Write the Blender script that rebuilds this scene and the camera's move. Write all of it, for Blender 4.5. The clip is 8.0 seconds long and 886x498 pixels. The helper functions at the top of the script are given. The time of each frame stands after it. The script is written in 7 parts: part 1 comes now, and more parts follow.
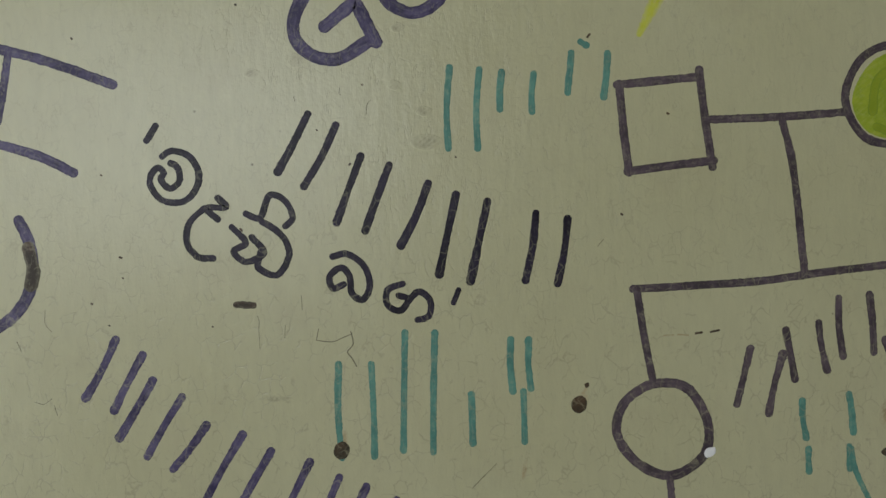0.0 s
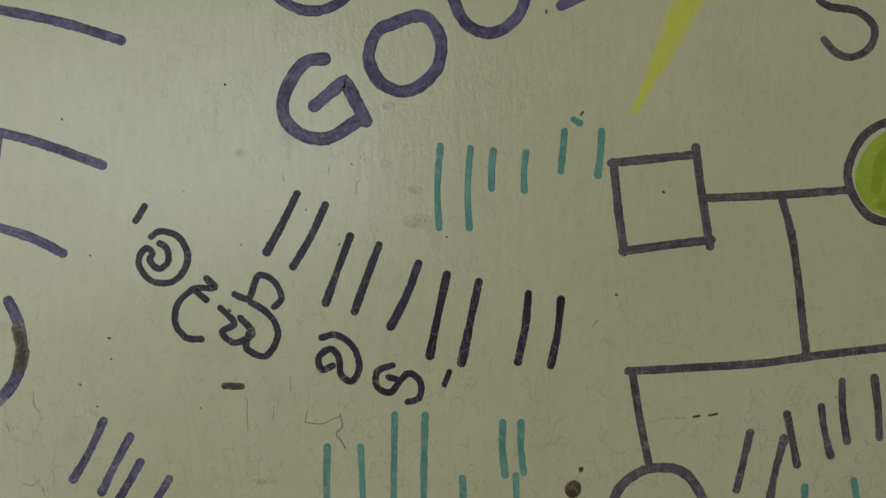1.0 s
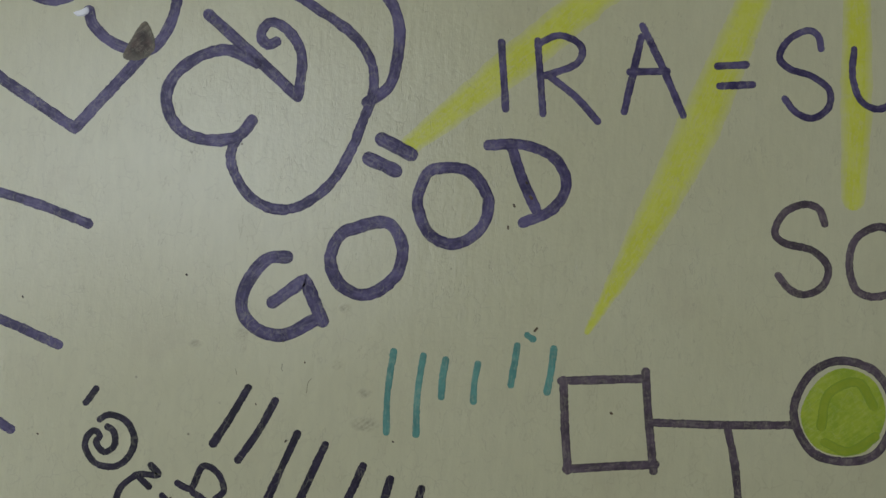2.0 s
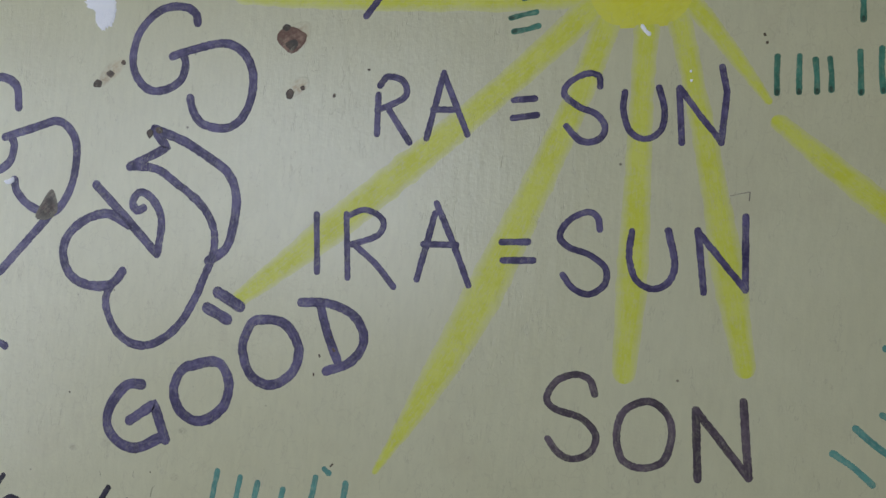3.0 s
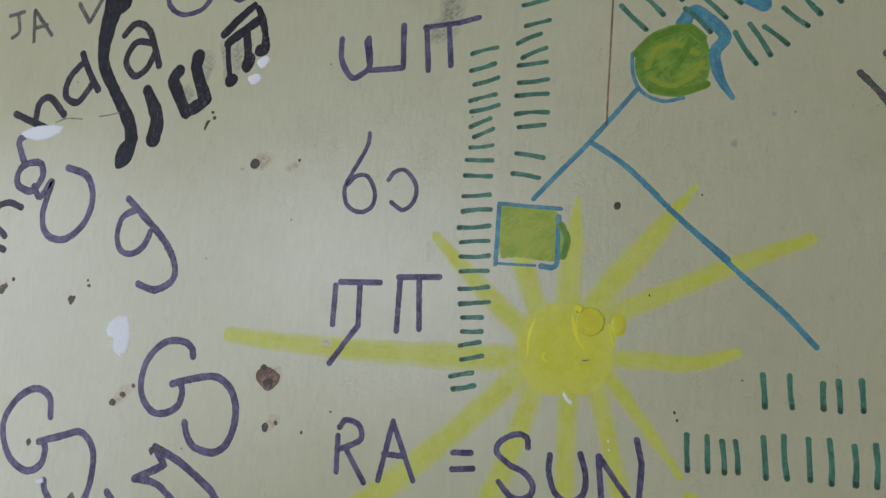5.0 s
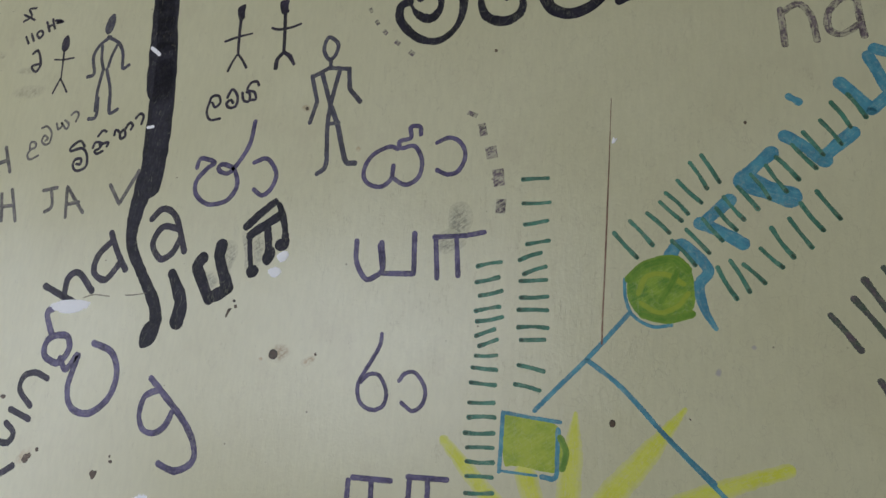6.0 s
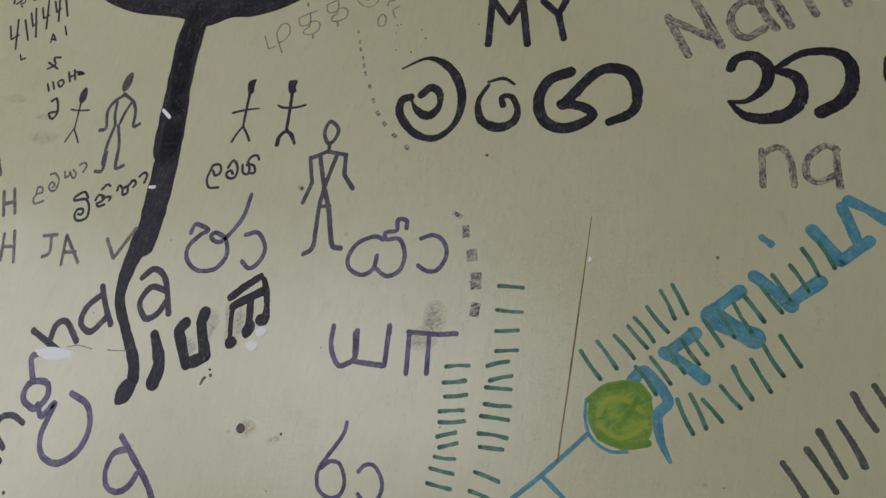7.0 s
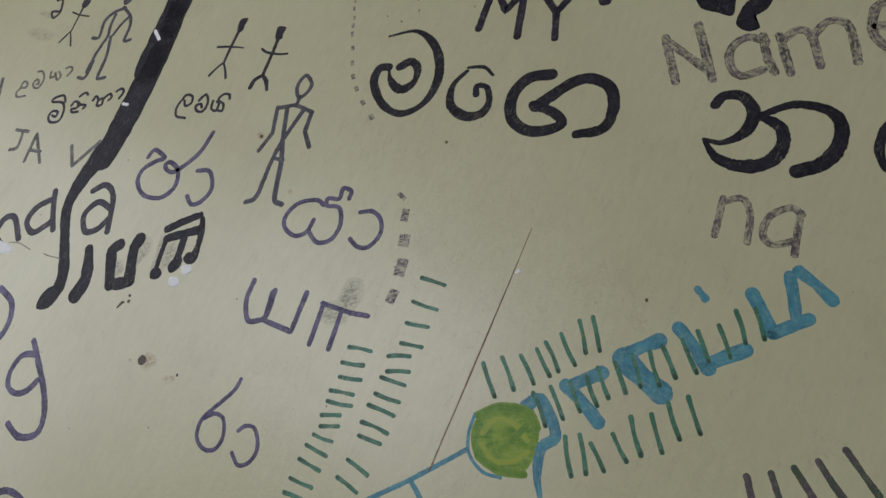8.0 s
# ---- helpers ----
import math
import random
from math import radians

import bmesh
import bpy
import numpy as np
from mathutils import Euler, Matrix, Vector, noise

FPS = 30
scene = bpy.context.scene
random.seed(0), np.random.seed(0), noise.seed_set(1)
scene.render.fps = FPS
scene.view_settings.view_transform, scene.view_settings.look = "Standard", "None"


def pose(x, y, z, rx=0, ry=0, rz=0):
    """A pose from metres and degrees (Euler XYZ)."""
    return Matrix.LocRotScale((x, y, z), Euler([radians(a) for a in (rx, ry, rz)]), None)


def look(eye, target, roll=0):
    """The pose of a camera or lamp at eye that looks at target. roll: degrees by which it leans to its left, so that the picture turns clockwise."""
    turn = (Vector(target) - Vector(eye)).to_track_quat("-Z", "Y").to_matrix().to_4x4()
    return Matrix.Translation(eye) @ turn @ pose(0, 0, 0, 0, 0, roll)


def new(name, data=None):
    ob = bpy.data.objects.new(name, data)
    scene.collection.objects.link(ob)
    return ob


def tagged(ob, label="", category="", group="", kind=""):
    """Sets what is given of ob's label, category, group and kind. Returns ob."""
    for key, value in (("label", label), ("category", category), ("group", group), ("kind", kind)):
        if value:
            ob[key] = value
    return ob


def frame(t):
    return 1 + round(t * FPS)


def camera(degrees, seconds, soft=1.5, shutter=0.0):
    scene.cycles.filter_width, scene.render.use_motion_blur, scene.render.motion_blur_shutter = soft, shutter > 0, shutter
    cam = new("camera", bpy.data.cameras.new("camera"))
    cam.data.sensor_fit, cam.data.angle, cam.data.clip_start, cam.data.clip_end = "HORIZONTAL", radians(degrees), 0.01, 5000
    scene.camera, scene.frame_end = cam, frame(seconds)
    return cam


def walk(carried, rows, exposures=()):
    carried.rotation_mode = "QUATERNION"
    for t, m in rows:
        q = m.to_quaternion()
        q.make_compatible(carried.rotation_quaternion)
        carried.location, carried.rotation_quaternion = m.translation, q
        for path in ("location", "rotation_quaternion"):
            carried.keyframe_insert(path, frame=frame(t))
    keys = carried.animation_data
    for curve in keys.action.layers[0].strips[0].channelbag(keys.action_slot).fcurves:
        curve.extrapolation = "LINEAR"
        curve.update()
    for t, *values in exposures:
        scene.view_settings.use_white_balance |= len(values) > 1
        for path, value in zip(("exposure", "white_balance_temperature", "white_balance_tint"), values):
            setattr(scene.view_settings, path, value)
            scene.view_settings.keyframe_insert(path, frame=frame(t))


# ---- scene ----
cam = camera(69.0, 8.0)
PATH = [
    (0, (-0.0267, 0.0155, 1.0631), (0.0269, 2.0138, 1.0008), -1.90),
    (0.2, (-0.0179, 0.0145, 1.0707), (0.0138, 2.0137, 1.0236), -1.95),
    (0.5, (-0.0127, 0.0145, 1.0733), (0.0025, 2.0139, 1.0241), -1.91),
    (0.7, (-0.0123, 0.0180, 1.0812), (-0.0025, 2.0173, 1.0287), -1.89),
    (1, (-0.0104, 0.0229, 1.1075), (-0.0006, 2.0225, 1.0713), -1.82),
    (1.2, (-0.0075, 0.0262, 1.1216), (-0.0022, 2.0261, 1.1019), -1.47),
    (1.5, (-0.0040, 0.0263, 1.1509), (-0.0060, 2.0263, 1.1451), -0.48),
    (1.7, (-0.0009, 0.0228, 1.1775), (-0.0003, 2.0227, 1.1953), 0.49),
    (2, (0.0165, 0.0184, 1.2216), (0.0316, 2.0181, 1.2556), 2.62),
    (2.2, (0.0447, 0.0178, 1.2490), (0.0387, 2.0176, 1.2737), 3.80),
    (3.3, (0.2896, -0.0347, 1.3639), (-0.2070, 1.9025, 1.3843), 4.98),
    (3.5, (0.3171, -0.0351, 1.3799), (-0.2330, 1.8877, 1.3898), 4.63),
    (3.7, (0.3350, -0.0284, 1.3936), (-0.2602, 1.8808, 1.4247), 4.41),
    (4, (0.3415, -0.0231, 1.4186), (-0.2808, 1.8765, 1.4843), 4.71),
    (4.2, (0.3377, -0.0259, 1.4419), (-0.2979, 1.8684, 1.5296), 4.88),
    (4.5, (0.3320, -0.0366, 1.4807), (-0.3088, 1.8540, 1.6026), 5.13),
    (4.7, (0.3259, -0.0493, 1.5105), (-0.2977, 1.8448, 1.6635), 5.10),
    (5.8, (0.3132, -0.1261, 1.6603), (-0.2716, 1.7614, 1.9690), 5.41),
    (6, (0.3133, -0.1354, 1.6855), (-0.2744, 1.7472, 2.0178), 5.48),
    (6.2, (0.3127, -0.1438, 1.7086), (-0.2756, 1.7317, 2.0781), 5.85),
    (6.5, (0.3260, -0.1522, 1.7325), (-0.2784, 1.7110, 2.1365), 7.02),
    (6.7, (0.3340, -0.1546, 1.7448), (-0.2794, 1.6993, 2.1769), 9.21),
    (7, (0.3434, -0.1538, 1.7517), (-0.2868, 1.6999, 2.1600), 11.40),
    (7.2, (0.3535, -0.1483, 1.7555), (-0.2970, 1.6994, 2.1589), 12.65),
    (7.5, (0.3731, -0.1375, 1.7636), (-0.3119, 1.6986, 2.1627), 15.74),
    (7.7, (0.3898, -0.1251, 1.7683), (-0.3184, 1.7062, 2.1487), 18.70),
    (8, (0.4251, -0.1019, 1.7859), (-0.3092, 1.7281, 2.1200), 24.79),
]
walk(cam, [(t, look(eye, target, roll)) for t, eye, target, roll in PATH], exposures=[
    (0.0, -0.22, 6950, 12), (1.0, -0.21, 6850, 12), (2.0, -0.20, 6350, 16), (3.5, 0.08, 6000, 20), (4.5, 0.08, 6050, 20),
    (6.0, 0.02, 6300, 19), (7.0, -0.01, 6500, 20.5), (8.0, -0.04, 6500, 20)])

# ---- light ----
world = bpy.data.worlds.new("sky")
scene.world = world
world.use_nodes = True
wn, wl = world.node_tree.nodes, world.node_tree.links
sky = wn.new("ShaderNodeTexSky")
sky.sky_type, sky.sun_disc = "NISHITA", False
sky.sun_elevation, sky.sun_rotation = radians(48), radians(34)
wn["Background"].inputs["Strength"].default_value = 0.12
wl.new(sky.outputs["Color"], wn["Background"].inputs["Color"])
sun = new("sun", bpy.data.lights.new("sun", "SUN"))
sun.data.energy, sun.data.angle, sun.data.color = 2.5, radians(0.5), (1.0, 0.95, 0.88)
sun.matrix_world = look((4.0, 6.0, 8.0), (0.0, 0.0, 0.0))

WALL = 0.42                                  # the painted face of the wall
BACK = -2.6                                  # the room's far wall, behind the camera
WIN_L, WIN_R, SILL, HEAD = -2.45, -0.2, 0.98, 2.35
window_light = new("window_light", bpy.data.lights.new("window_light", "AREA"))
window_light.data.shape, window_light.data.size, window_light.data.size_y = "RECTANGLE", WIN_R - WIN_L - 0.1, HEAD - SILL - 0.1
window_light.data.energy, window_light.data.color = 31.5, (0.845, 0.928, 1.0)
window_light.matrix_world = look(((WIN_L + WIN_R) / 2, BACK - 0.10, (SILL + HEAD) / 2), ((WIN_L + WIN_R) / 2, 0.0, (SILL + HEAD) / 2 - 0.2))

DOOR_Y0, DOOR_Y1, DOOR_TOP = -2.45, -1.0, 2.15
door_light = new("door_light", bpy.data.lights.new("door_light", "AREA"))
door_light.data.shape, door_light.data.size, door_light.data.size_y = "RECTANGLE", DOOR_Y1 - DOOR_Y0 - 0.1, DOOR_TOP - 0.1
door_light.data.energy, door_light.data.color = 28.0, (0.845, 0.928, 1.0)
door_light.matrix_world = look((-2.7, (DOOR_Y0 + DOOR_Y1) / 2, DOOR_TOP / 2), (0.0, (DOOR_Y0 + DOOR_Y1) / 2, DOOR_TOP / 2))


# ---- materials ----
def nodes_of(name):
    m = bpy.data.materials.new(name)
    m.use_nodes = True
    return m, m.node_tree.nodes, m.node_tree.links


def mapped(n, l, scale):
    """World position, stretched."""
    g, v = n.new("ShaderNodeNewGeometry"), n.new("ShaderNodeMapping")
    v.inputs["Scale"].default_value = scale
    l.new(g.outputs["Position"], v.inputs["Vector"])
    return v.outputs["Vector"]


def noisy(n, l, scale, detail=4.0, rough=0.55, stretch=(1, 1, 1)):
    t = n.new("ShaderNodeTexNoise")
    t.inputs["Scale"].default_value, t.inputs["Detail"].default_value, t.inputs["Roughness"].default_value = scale, detail, rough
    l.new(mapped(n, l, stretch), t.inputs["Vector"])
    return t.outputs["Fac"]


def ramp(n, l, fac, stops):
    r = n.new("ShaderNodeValToRGB")
    for i, (p, c) in enumerate(stops):
        e = r.color_ramp.elements[i] if i < 2 else r.color_ramp.elements.new(p)
        e.position, e.color = p, (*c, 1) if isinstance(c, tuple) else (c, c, c, 1)
    l.new(fac, r.inputs["Fac"])
    return r.outputs["Color"]


def maths(n, l, op, a, b):
    m = n.new("ShaderNodeMath")
    m.operation = op
    for s, v in zip(m.inputs, (a, b)):
        if isinstance(v, (int, float)):
            s.default_value = v
        else:
            l.new(v, s)
    return m.outputs["Value"]


def blend(n, l, fac, a, b, how="MIX"):
    m = n.new("ShaderNodeMix")
    m.data_type, m.blend_type = "RGBA", how
    for s, v in ((m.inputs["Factor"], fac), (m.inputs["A"], a), (m.inputs["B"], b)):
        if isinstance(v, tuple):
            s.default_value = (*v, 1)
        elif isinstance(v, (int, float)):
            s.default_value = v
        else:
            l.new(v, s)
    return m.outputs["Result"]


def cracks(n, l):
    """Old paint: short upright creases all over, and crackle in patches. 1 on a line, 0 beside it."""
    crease = noisy(n, l, 135, 3, 0.6, (1, 1, 0.30))
    line = ramp(n, l, maths(n, l, "ABSOLUTE", maths(n, l, "SUBTRACT", crease, 0.5), 0.0), [(0.0, 1.0), (0.011, 0.0)])
    some = ramp(n, l, noisy(n, l, 75, 2, 0.5, (1, 1, 0.7)), [(0.53, 0.0), (0.60, 1.0)])
    creases = blend(n, l, 1.0, blend(n, l, 1.0, line, some, "MULTIPLY"), (0.7, 0.7, 0.7), "MULTIPLY")
    wobble = n.new("ShaderNodeTexNoise")
    wobble.inputs["Scale"].default_value, wobble.inputs["Detail"].default_value = 70, 3
    l.new(mapped(n, l, (1, 1, 1)), wobble.inputs["Vector"])
    add = n.new("ShaderNodeVectorMath")
    add.operation = "MULTIPLY_ADD"
    l.new(wobble.outputs["Color"], add.inputs[0])
    add.inputs[1].default_value = (1.5, 1.5, 1.5)
    l.new(mapped(n, l, (125, 125, 95)), add.inputs[2])
    cell = n.new("ShaderNodeTexVoronoi")
    cell.feature = "DISTANCE_TO_EDGE"
    cell.inputs["Scale"].default_value = 1.0
    l.new(add.outputs["Vector"], cell.inputs["Vector"])
    net = ramp(n, l, cell.outputs["Distance"], [(0.0, 1.0), (0.045, 0.0)])
    old = ramp(n, l, noisy(n, l, 85, 3, 0.6), [(0.46, 0.0), (0.58, 1.0)])
    aged = ramp(n, l, noisy(n, l, 4.0, 2, 0.5), [(0.49, 0.0), (0.60, 1.0)])
    place, low = n.new("ShaderNodeNewGeometry"), n.new("ShaderNodeSeparateXYZ")
    l.new(place.outputs["Position"], low.inputs["Vector"])
    worn = ramp(n, l, maths(n, l, "MULTIPLY", low.outputs["Z"], 0.5), [(0.50, 1.0), (0.59, 0.0)])
    aged = blend(n, l, 1.0, blend(n, l, 1.0, aged, (0.4, 0.4, 0.4), "MULTIPLY"), worn, "LIGHTEN")
    old = blend(n, l, 1.0, old, blend(n, l, 1.0, worn, (0.06, 0.06, 0.06), "MULTIPLY"), "LIGHTEN")
    net = blend(n, l, 1.0, blend(n, l, 1.0, net, old, "MULTIPLY"), aged, "MULTIPLY")
    return blend(n, l, 1.0, creases, net, "LIGHTEN")


def relief(n, l, crack, strength=0.65):
    """Brush marks, orange peel and crackle as one bump."""
    peel = noisy(n, l, 420, 3, 0.6)
    brush = noisy(n, l, 170, 4, 0.65, (1.0, 1.0, 0.22))
    lumps = noisy(n, l, 45, 3, 0.5)
    h = maths(n, l, "ADD", maths(n, l, "MULTIPLY", peel, 0.22), maths(n, l, "MULTIPLY", brush, 0.42))
    h = maths(n, l, "ADD", h, maths(n, l, "MULTIPLY", lumps, 0.30))
    h = maths(n, l, "SUBTRACT", h, maths(n, l, "MULTIPLY", crack, 0.15))
    b = n.new("ShaderNodeBump")
    b.inputs["Strength"].default_value, b.inputs["Distance"].default_value = strength, 0.0011
    l.new(h, b.inputs["Height"])
    return b.outputs["Normal"]


def wall_colour(n, l, crack):
    """Cream gloss paint, soiled and specked; crack lines carry their shade in the colour."""
    base = ramp(n, l, noisy(n, l, 5, 5, 0.6), [(0.3, (0.566, 0.543, 0.338)), (0.7, (0.620, 0.602, 0.396))])
    fine = ramp(n, l, noisy(n, l, 190, 3, 0.6, (1, 1, 0.3)), [(0.3, 0.94), (0.7, 1.0)])
    col = blend(n, l, 1.0, base, fine, "MULTIPLY")
    soil = ramp(n, l, noisy(n, l, 14, 6, 0.7), [(0.56, 0.0), (0.8, 0.35)])
    col = blend(n, l, soil, col, (0.44, 0.38, 0.25))
    # shade inside cracks and creases, painted as a darker tone
    col = blend(n, l, maths(n, l, "MULTIPLY", crack, 0.40), col, (0.28, 0.24, 0.15))
    dots = n.new("ShaderNodeTexVoronoi")
    dots.inputs["Scale"].default_value = 38
    l.new(mapped(n, l, (1, 1, 1)), dots.inputs["Vector"])
    near = ramp(n, l, dots.outputs["Distance"], [(0.022, 1.0), (0.045, 0.0)])
    some = n.new("ShaderNodeSeparateColor")
    l.new(dots.outputs["Color"], some.inputs["Color"])
    pick = ramp(n, l, some.outputs["Red"], [(0.62, 0.0), (0.70, 0.75)])
    return blend(n, l, blend(n, l, 1.0, near, pick, "MULTIPLY"), col, (0.07, 0.045, 0.03))


WALL_GLOSS, WALL_ROUGH = 0.66, 0.28


def wall_paint():
    m, n, l = nodes_of("cream_wall_paint")
    p = n["Principled BSDF"]
    crack = cracks(n, l)
    l.new(wall_colour(n, l, crack), p.inputs["Base Color"])
    l.new(ramp(n, l, noisy(n, l, 160, 4, 0.6), [(0.3, WALL_ROUGH - 0.006), (0.7, WALL_ROUGH + 0.006)]), p.inputs["Roughness"])
    p.inputs["Specular IOR Level"].default_value = WALL_GLOSS
    l.new(relief(n, l, crack), p.inputs["Normal"])
    return m


def ink(name, colour, thin, cover=0.94, streak=0.15, dry=0.0, rough=0.42, grain=(1, 1, 1), rim=0.05, fade=0.0, shine=0.28, under=None):
    """Marker or brush paint that lets some of the wall show: colour where thick, thin where rubbed."""
    m, n, l = nodes_of(name)
    p = n["Principled BSDF"]
    crack = cracks(n, l)
    lay = n.new("ShaderNodeUVMap")
    stretch = n.new("ShaderNodeMapping")
    stretch.inputs["Scale"].default_value = (90, 620, 1)
    l.new(lay.outputs["UV"], stretch.inputs["Vector"])
    hair = n.new("ShaderNodeTexNoise")
    hair.inputs["Scale"].default_value, hair.inputs["Detail"].default_value, hair.inputs["Roughness"].default_value = 1.0, 3, 0.6
    l.new(stretch.outputs["Vector"], hair.inputs["Vector"])
    body = noisy(n, l, 130, 5, 0.65, grain)
    pool = noisy(n, l, 38, 3, 0.5)
    mixed = maths(n, l, "ADD", maths(n, l, "MULTIPLY", body, 0.42), maths(n, l, "MULTIPLY", pool, 0.40))
    mixed = maths(n, l, "ADD", mixed, maths(n, l, "MULTIPLY", hair.outputs["Fac"], 0.18))
    edge, sep = n.new("ShaderNodeUVMap"), n.new("ShaderNodeSeparateXYZ")
    edge.uv_map = "rim"
    l.new(edge.outputs["UV"], sep.inputs["Vector"])
    wet = ramp(n, l, maths(n, l, "ABSOLUTE", sep.outputs["X"], 0.0), [(0.6, 0.0), (0.95, 1.0)])
    mixed = maths(n, l, "SUBTRACT", mixed, maths(n, l, "MULTIPLY", wet, rim))
    col = ramp(n, l, mixed, [(0.43, colour), (0.56, thin)])
    l.new(relief(n, l, crack, 0.45), p.inputs["Normal"])
    wear = maths(n, l, "ADD", maths(n, l, "MULTIPLY", noisy(n, l, 330, 4, 0.7), 0.6), maths(n, l, "MULTIPLY", hair.outputs["Fac"], 0.4))
    worn = ramp(n, l, wear, [(0.50 - 0.10 * dry, 1.0), (0.62 - 0.10 * dry, max(0.0, 1.0 - streak - dry))])
    if fade:
        soft = ramp(n, l, maths(n, l, "ABSOLUTE", sep.outputs["X"], 0.0), [(0.45, 1.0), (1.0, 1.0 - fade)])
        worn = blend(n, l, 1.0, worn, soft, "MULTIPLY")
    a = maths(n, l, "MULTIPLY", maths(n, l, "MULTIPLY", worn, cover), maths(n, l, "SUBTRACT", 1.0, maths(n, l, "MULTIPLY", crack, 0.4)))
    l.new(blend(n, l, a, under or wall_colour(n, l, crack), col), p.inputs["Base Color"])
    l.new(maths(n, l, "ADD", maths(n, l, "MULTIPLY", a, rough - WALL_ROUGH), WALL_ROUGH), p.inputs["Roughness"])
    l.new(maths(n, l, "ADD", maths(n, l, "MULTIPLY", a, shine - WALL_GLOSS), WALL_GLOSS), p.inputs["Specular IOR Level"])
    return m


def plain(name, a, b, scale, rough=0.7, bump=0.2):
    m, n, l = nodes_of(name)
    p = n["Principled BSDF"]
    l.new(ramp(n, l, noisy(n, l, scale, 6, 0.6), [(0.3, a), (0.7, b)]), p.inputs["Base Color"])
    p.inputs["Roughness"].default_value = rough
    bp = n.new("ShaderNodeBump")
    bp.inputs["Strength"].default_value, bp.inputs["Distance"].default_value = bump, 0.003
    l.new(noisy(n, l, scale * 6, 4, 0.6), bp.inputs["Height"])
    l.new(bp.outputs["Normal"], p.inputs["Normal"])
    return m


CREAM = wall_paint()
VIOLET = ink("violet_marker", (0.030, 0.020, 0.088), (0.112, 0.092, 0.205), 0.97, 0.12)
DUSK = ink("dusky_violet_marker", (0.038, 0.022, 0.046), (0.112, 0.078, 0.112), 0.95, 0.16)
INK = ink("black_marker", (0.0055, 0.0032, 0.0165), (0.026, 0.018, 0.046), 0.99, 0.05)
BLACK = ink("black_brush_paint", (0.005, 0.005, 0.014), (0.017, 0.016, 0.032), 0.99, 0.04, rough=0.5, shine=0.2)
NAVY = ink("navy_marker", (0.014, 0.014, 0.042), (0.046, 0.046, 0.092), 0.95, 0.15)
TEAL = ink("teal_paint", (0.028, 0.205, 0.190), (0.080, 0.305, 0.265), 0.90, 0.2)
LETTER_GREEN = ink("green_letter_paint", (0.006, 0.120, 0.080), (0.034, 0.220, 0.155), 0.93, 0.16)
DARKGREEN = ink("green_over_violet_marker", (0.022, 0.060, 0.045), (0.075, 0.045, 0.080), 0.92, 0.14)
PINE = ink("pine_green_paint", (0.010, 0.045, 0.030), (0.022, 0.085, 0.060), 0.95, 0.1)
BLUE = ink("blue_paint", (0.010, 0.190, 0.300), (0.045, 0.300, 0.405), 0.92, 0.2)
RAY = ink("thin_yellow_paint", (0.600, 0.625, 0.012), (0.645, 0.670, 0.085), 0.87, 0.34, rim=-0.04, fade=0.62)
YELLOW = ink("yellow_paint", (0.665, 0.650, 0.006), (0.715, 0.705, 0.028), 0.95, 0.12, rim=-0.02, fade=0.12)
LEMON = ink("thick_lemon_paint", (0.840, 0.770, 0.006), (0.880, 0.820, 0.015), 0.95, 0.1, rough=0.3, rim=0.0, fade=1.0, under=(0.690, 0.678, 0.016))
LEMON_FLAT = ink("filler_yellow_paint", (0.670, 0.620, 0.006), (0.730, 0.690, 0.025), 0.97, 0.06, rim=0.0)
GREEN = ink("lime_paint", (0.270, 0.390, 0.012), (0.390, 0.480, 0.028), 0.93, 0.1, rim=0.0)
MOSS = ink("moss_green_paint", (0.085, 0.235, 0.014), (0.230, 0.370, 0.024), 0.95, 0.1, rim=0.0)
CRACKLINE = ink("crack_shadow", (0.060, 0.048, 0.030), (0.150, 0.120, 0.075), 0.8, 0.1, dry=0.2)
LEAF = ink("leaf_green_paint", (0.070, 0.205, 0.018), (0.140, 0.290, 0.030), 0.85, 0.3, fade=0.7, under=(0.22, 0.34, 0.025))
OLIVE = ink("olive_yellow_paint", (0.300, 0.380, 0.028), (0.370, 0.430, 0.040), 0.75, 0.35, fade=0.9, under=(0.20, 0.32, 0.025))
FADED = ink("dry_violet_marker", (0.038, 0.022, 0.046), (0.165, 0.118, 0.155), 0.93, 0.2, dry=0.5, rim=0.10)
GRIME = ink("grey_brown_grime", (0.200, 0.170, 0.120), (0.360, 0.320, 0.220), 0.50, 0.2, dry=0.6, fade=1.0)
PALE = ink("pale_green_wash", (0.500, 0.530, 0.370), (0.560, 0.570, 0.410), 0.95, 0.1, rim=0.0)
PENCIL = ink("grey_marker", (0.048, 0.042, 0.054), (0.115, 0.104, 0.120), 0.94, 0.2, dry=0.1)
LILAC = ink("faint_violet_paint", (0.300, 0.270, 0.340), (0.420, 0.390, 0.420), 0.7, 0.2, fade=0.8)
GRAPHITE = ink("graphite", (0.090, 0.078, 0.074), (0.190, 0.165, 0.145), 0.86, 0.3, dry=0.2)
SMEAR = ink("grey_smear", (0.070, 0.066, 0.072), (0.200, 0.186, 0.176), 0.62, 0.1, dry=0.65, fade=0.8)
STAIN = ink("brown_stain", (0.026, 0.013, 0.009), (0.090, 0.048, 0.034), 0.97, 0.15, fade=0.15)
RUST = ink("rust_halo", (0.250, 0.120, 0.050), (0.470, 0.330, 0.180), 0.62, 0.3, dry=0.5, fade=1.0)
DARKRUST = ink("dark_rust", (0.022, 0.012, 0.008), (0.085, 0.042, 0.024), 0.95, 0.1)
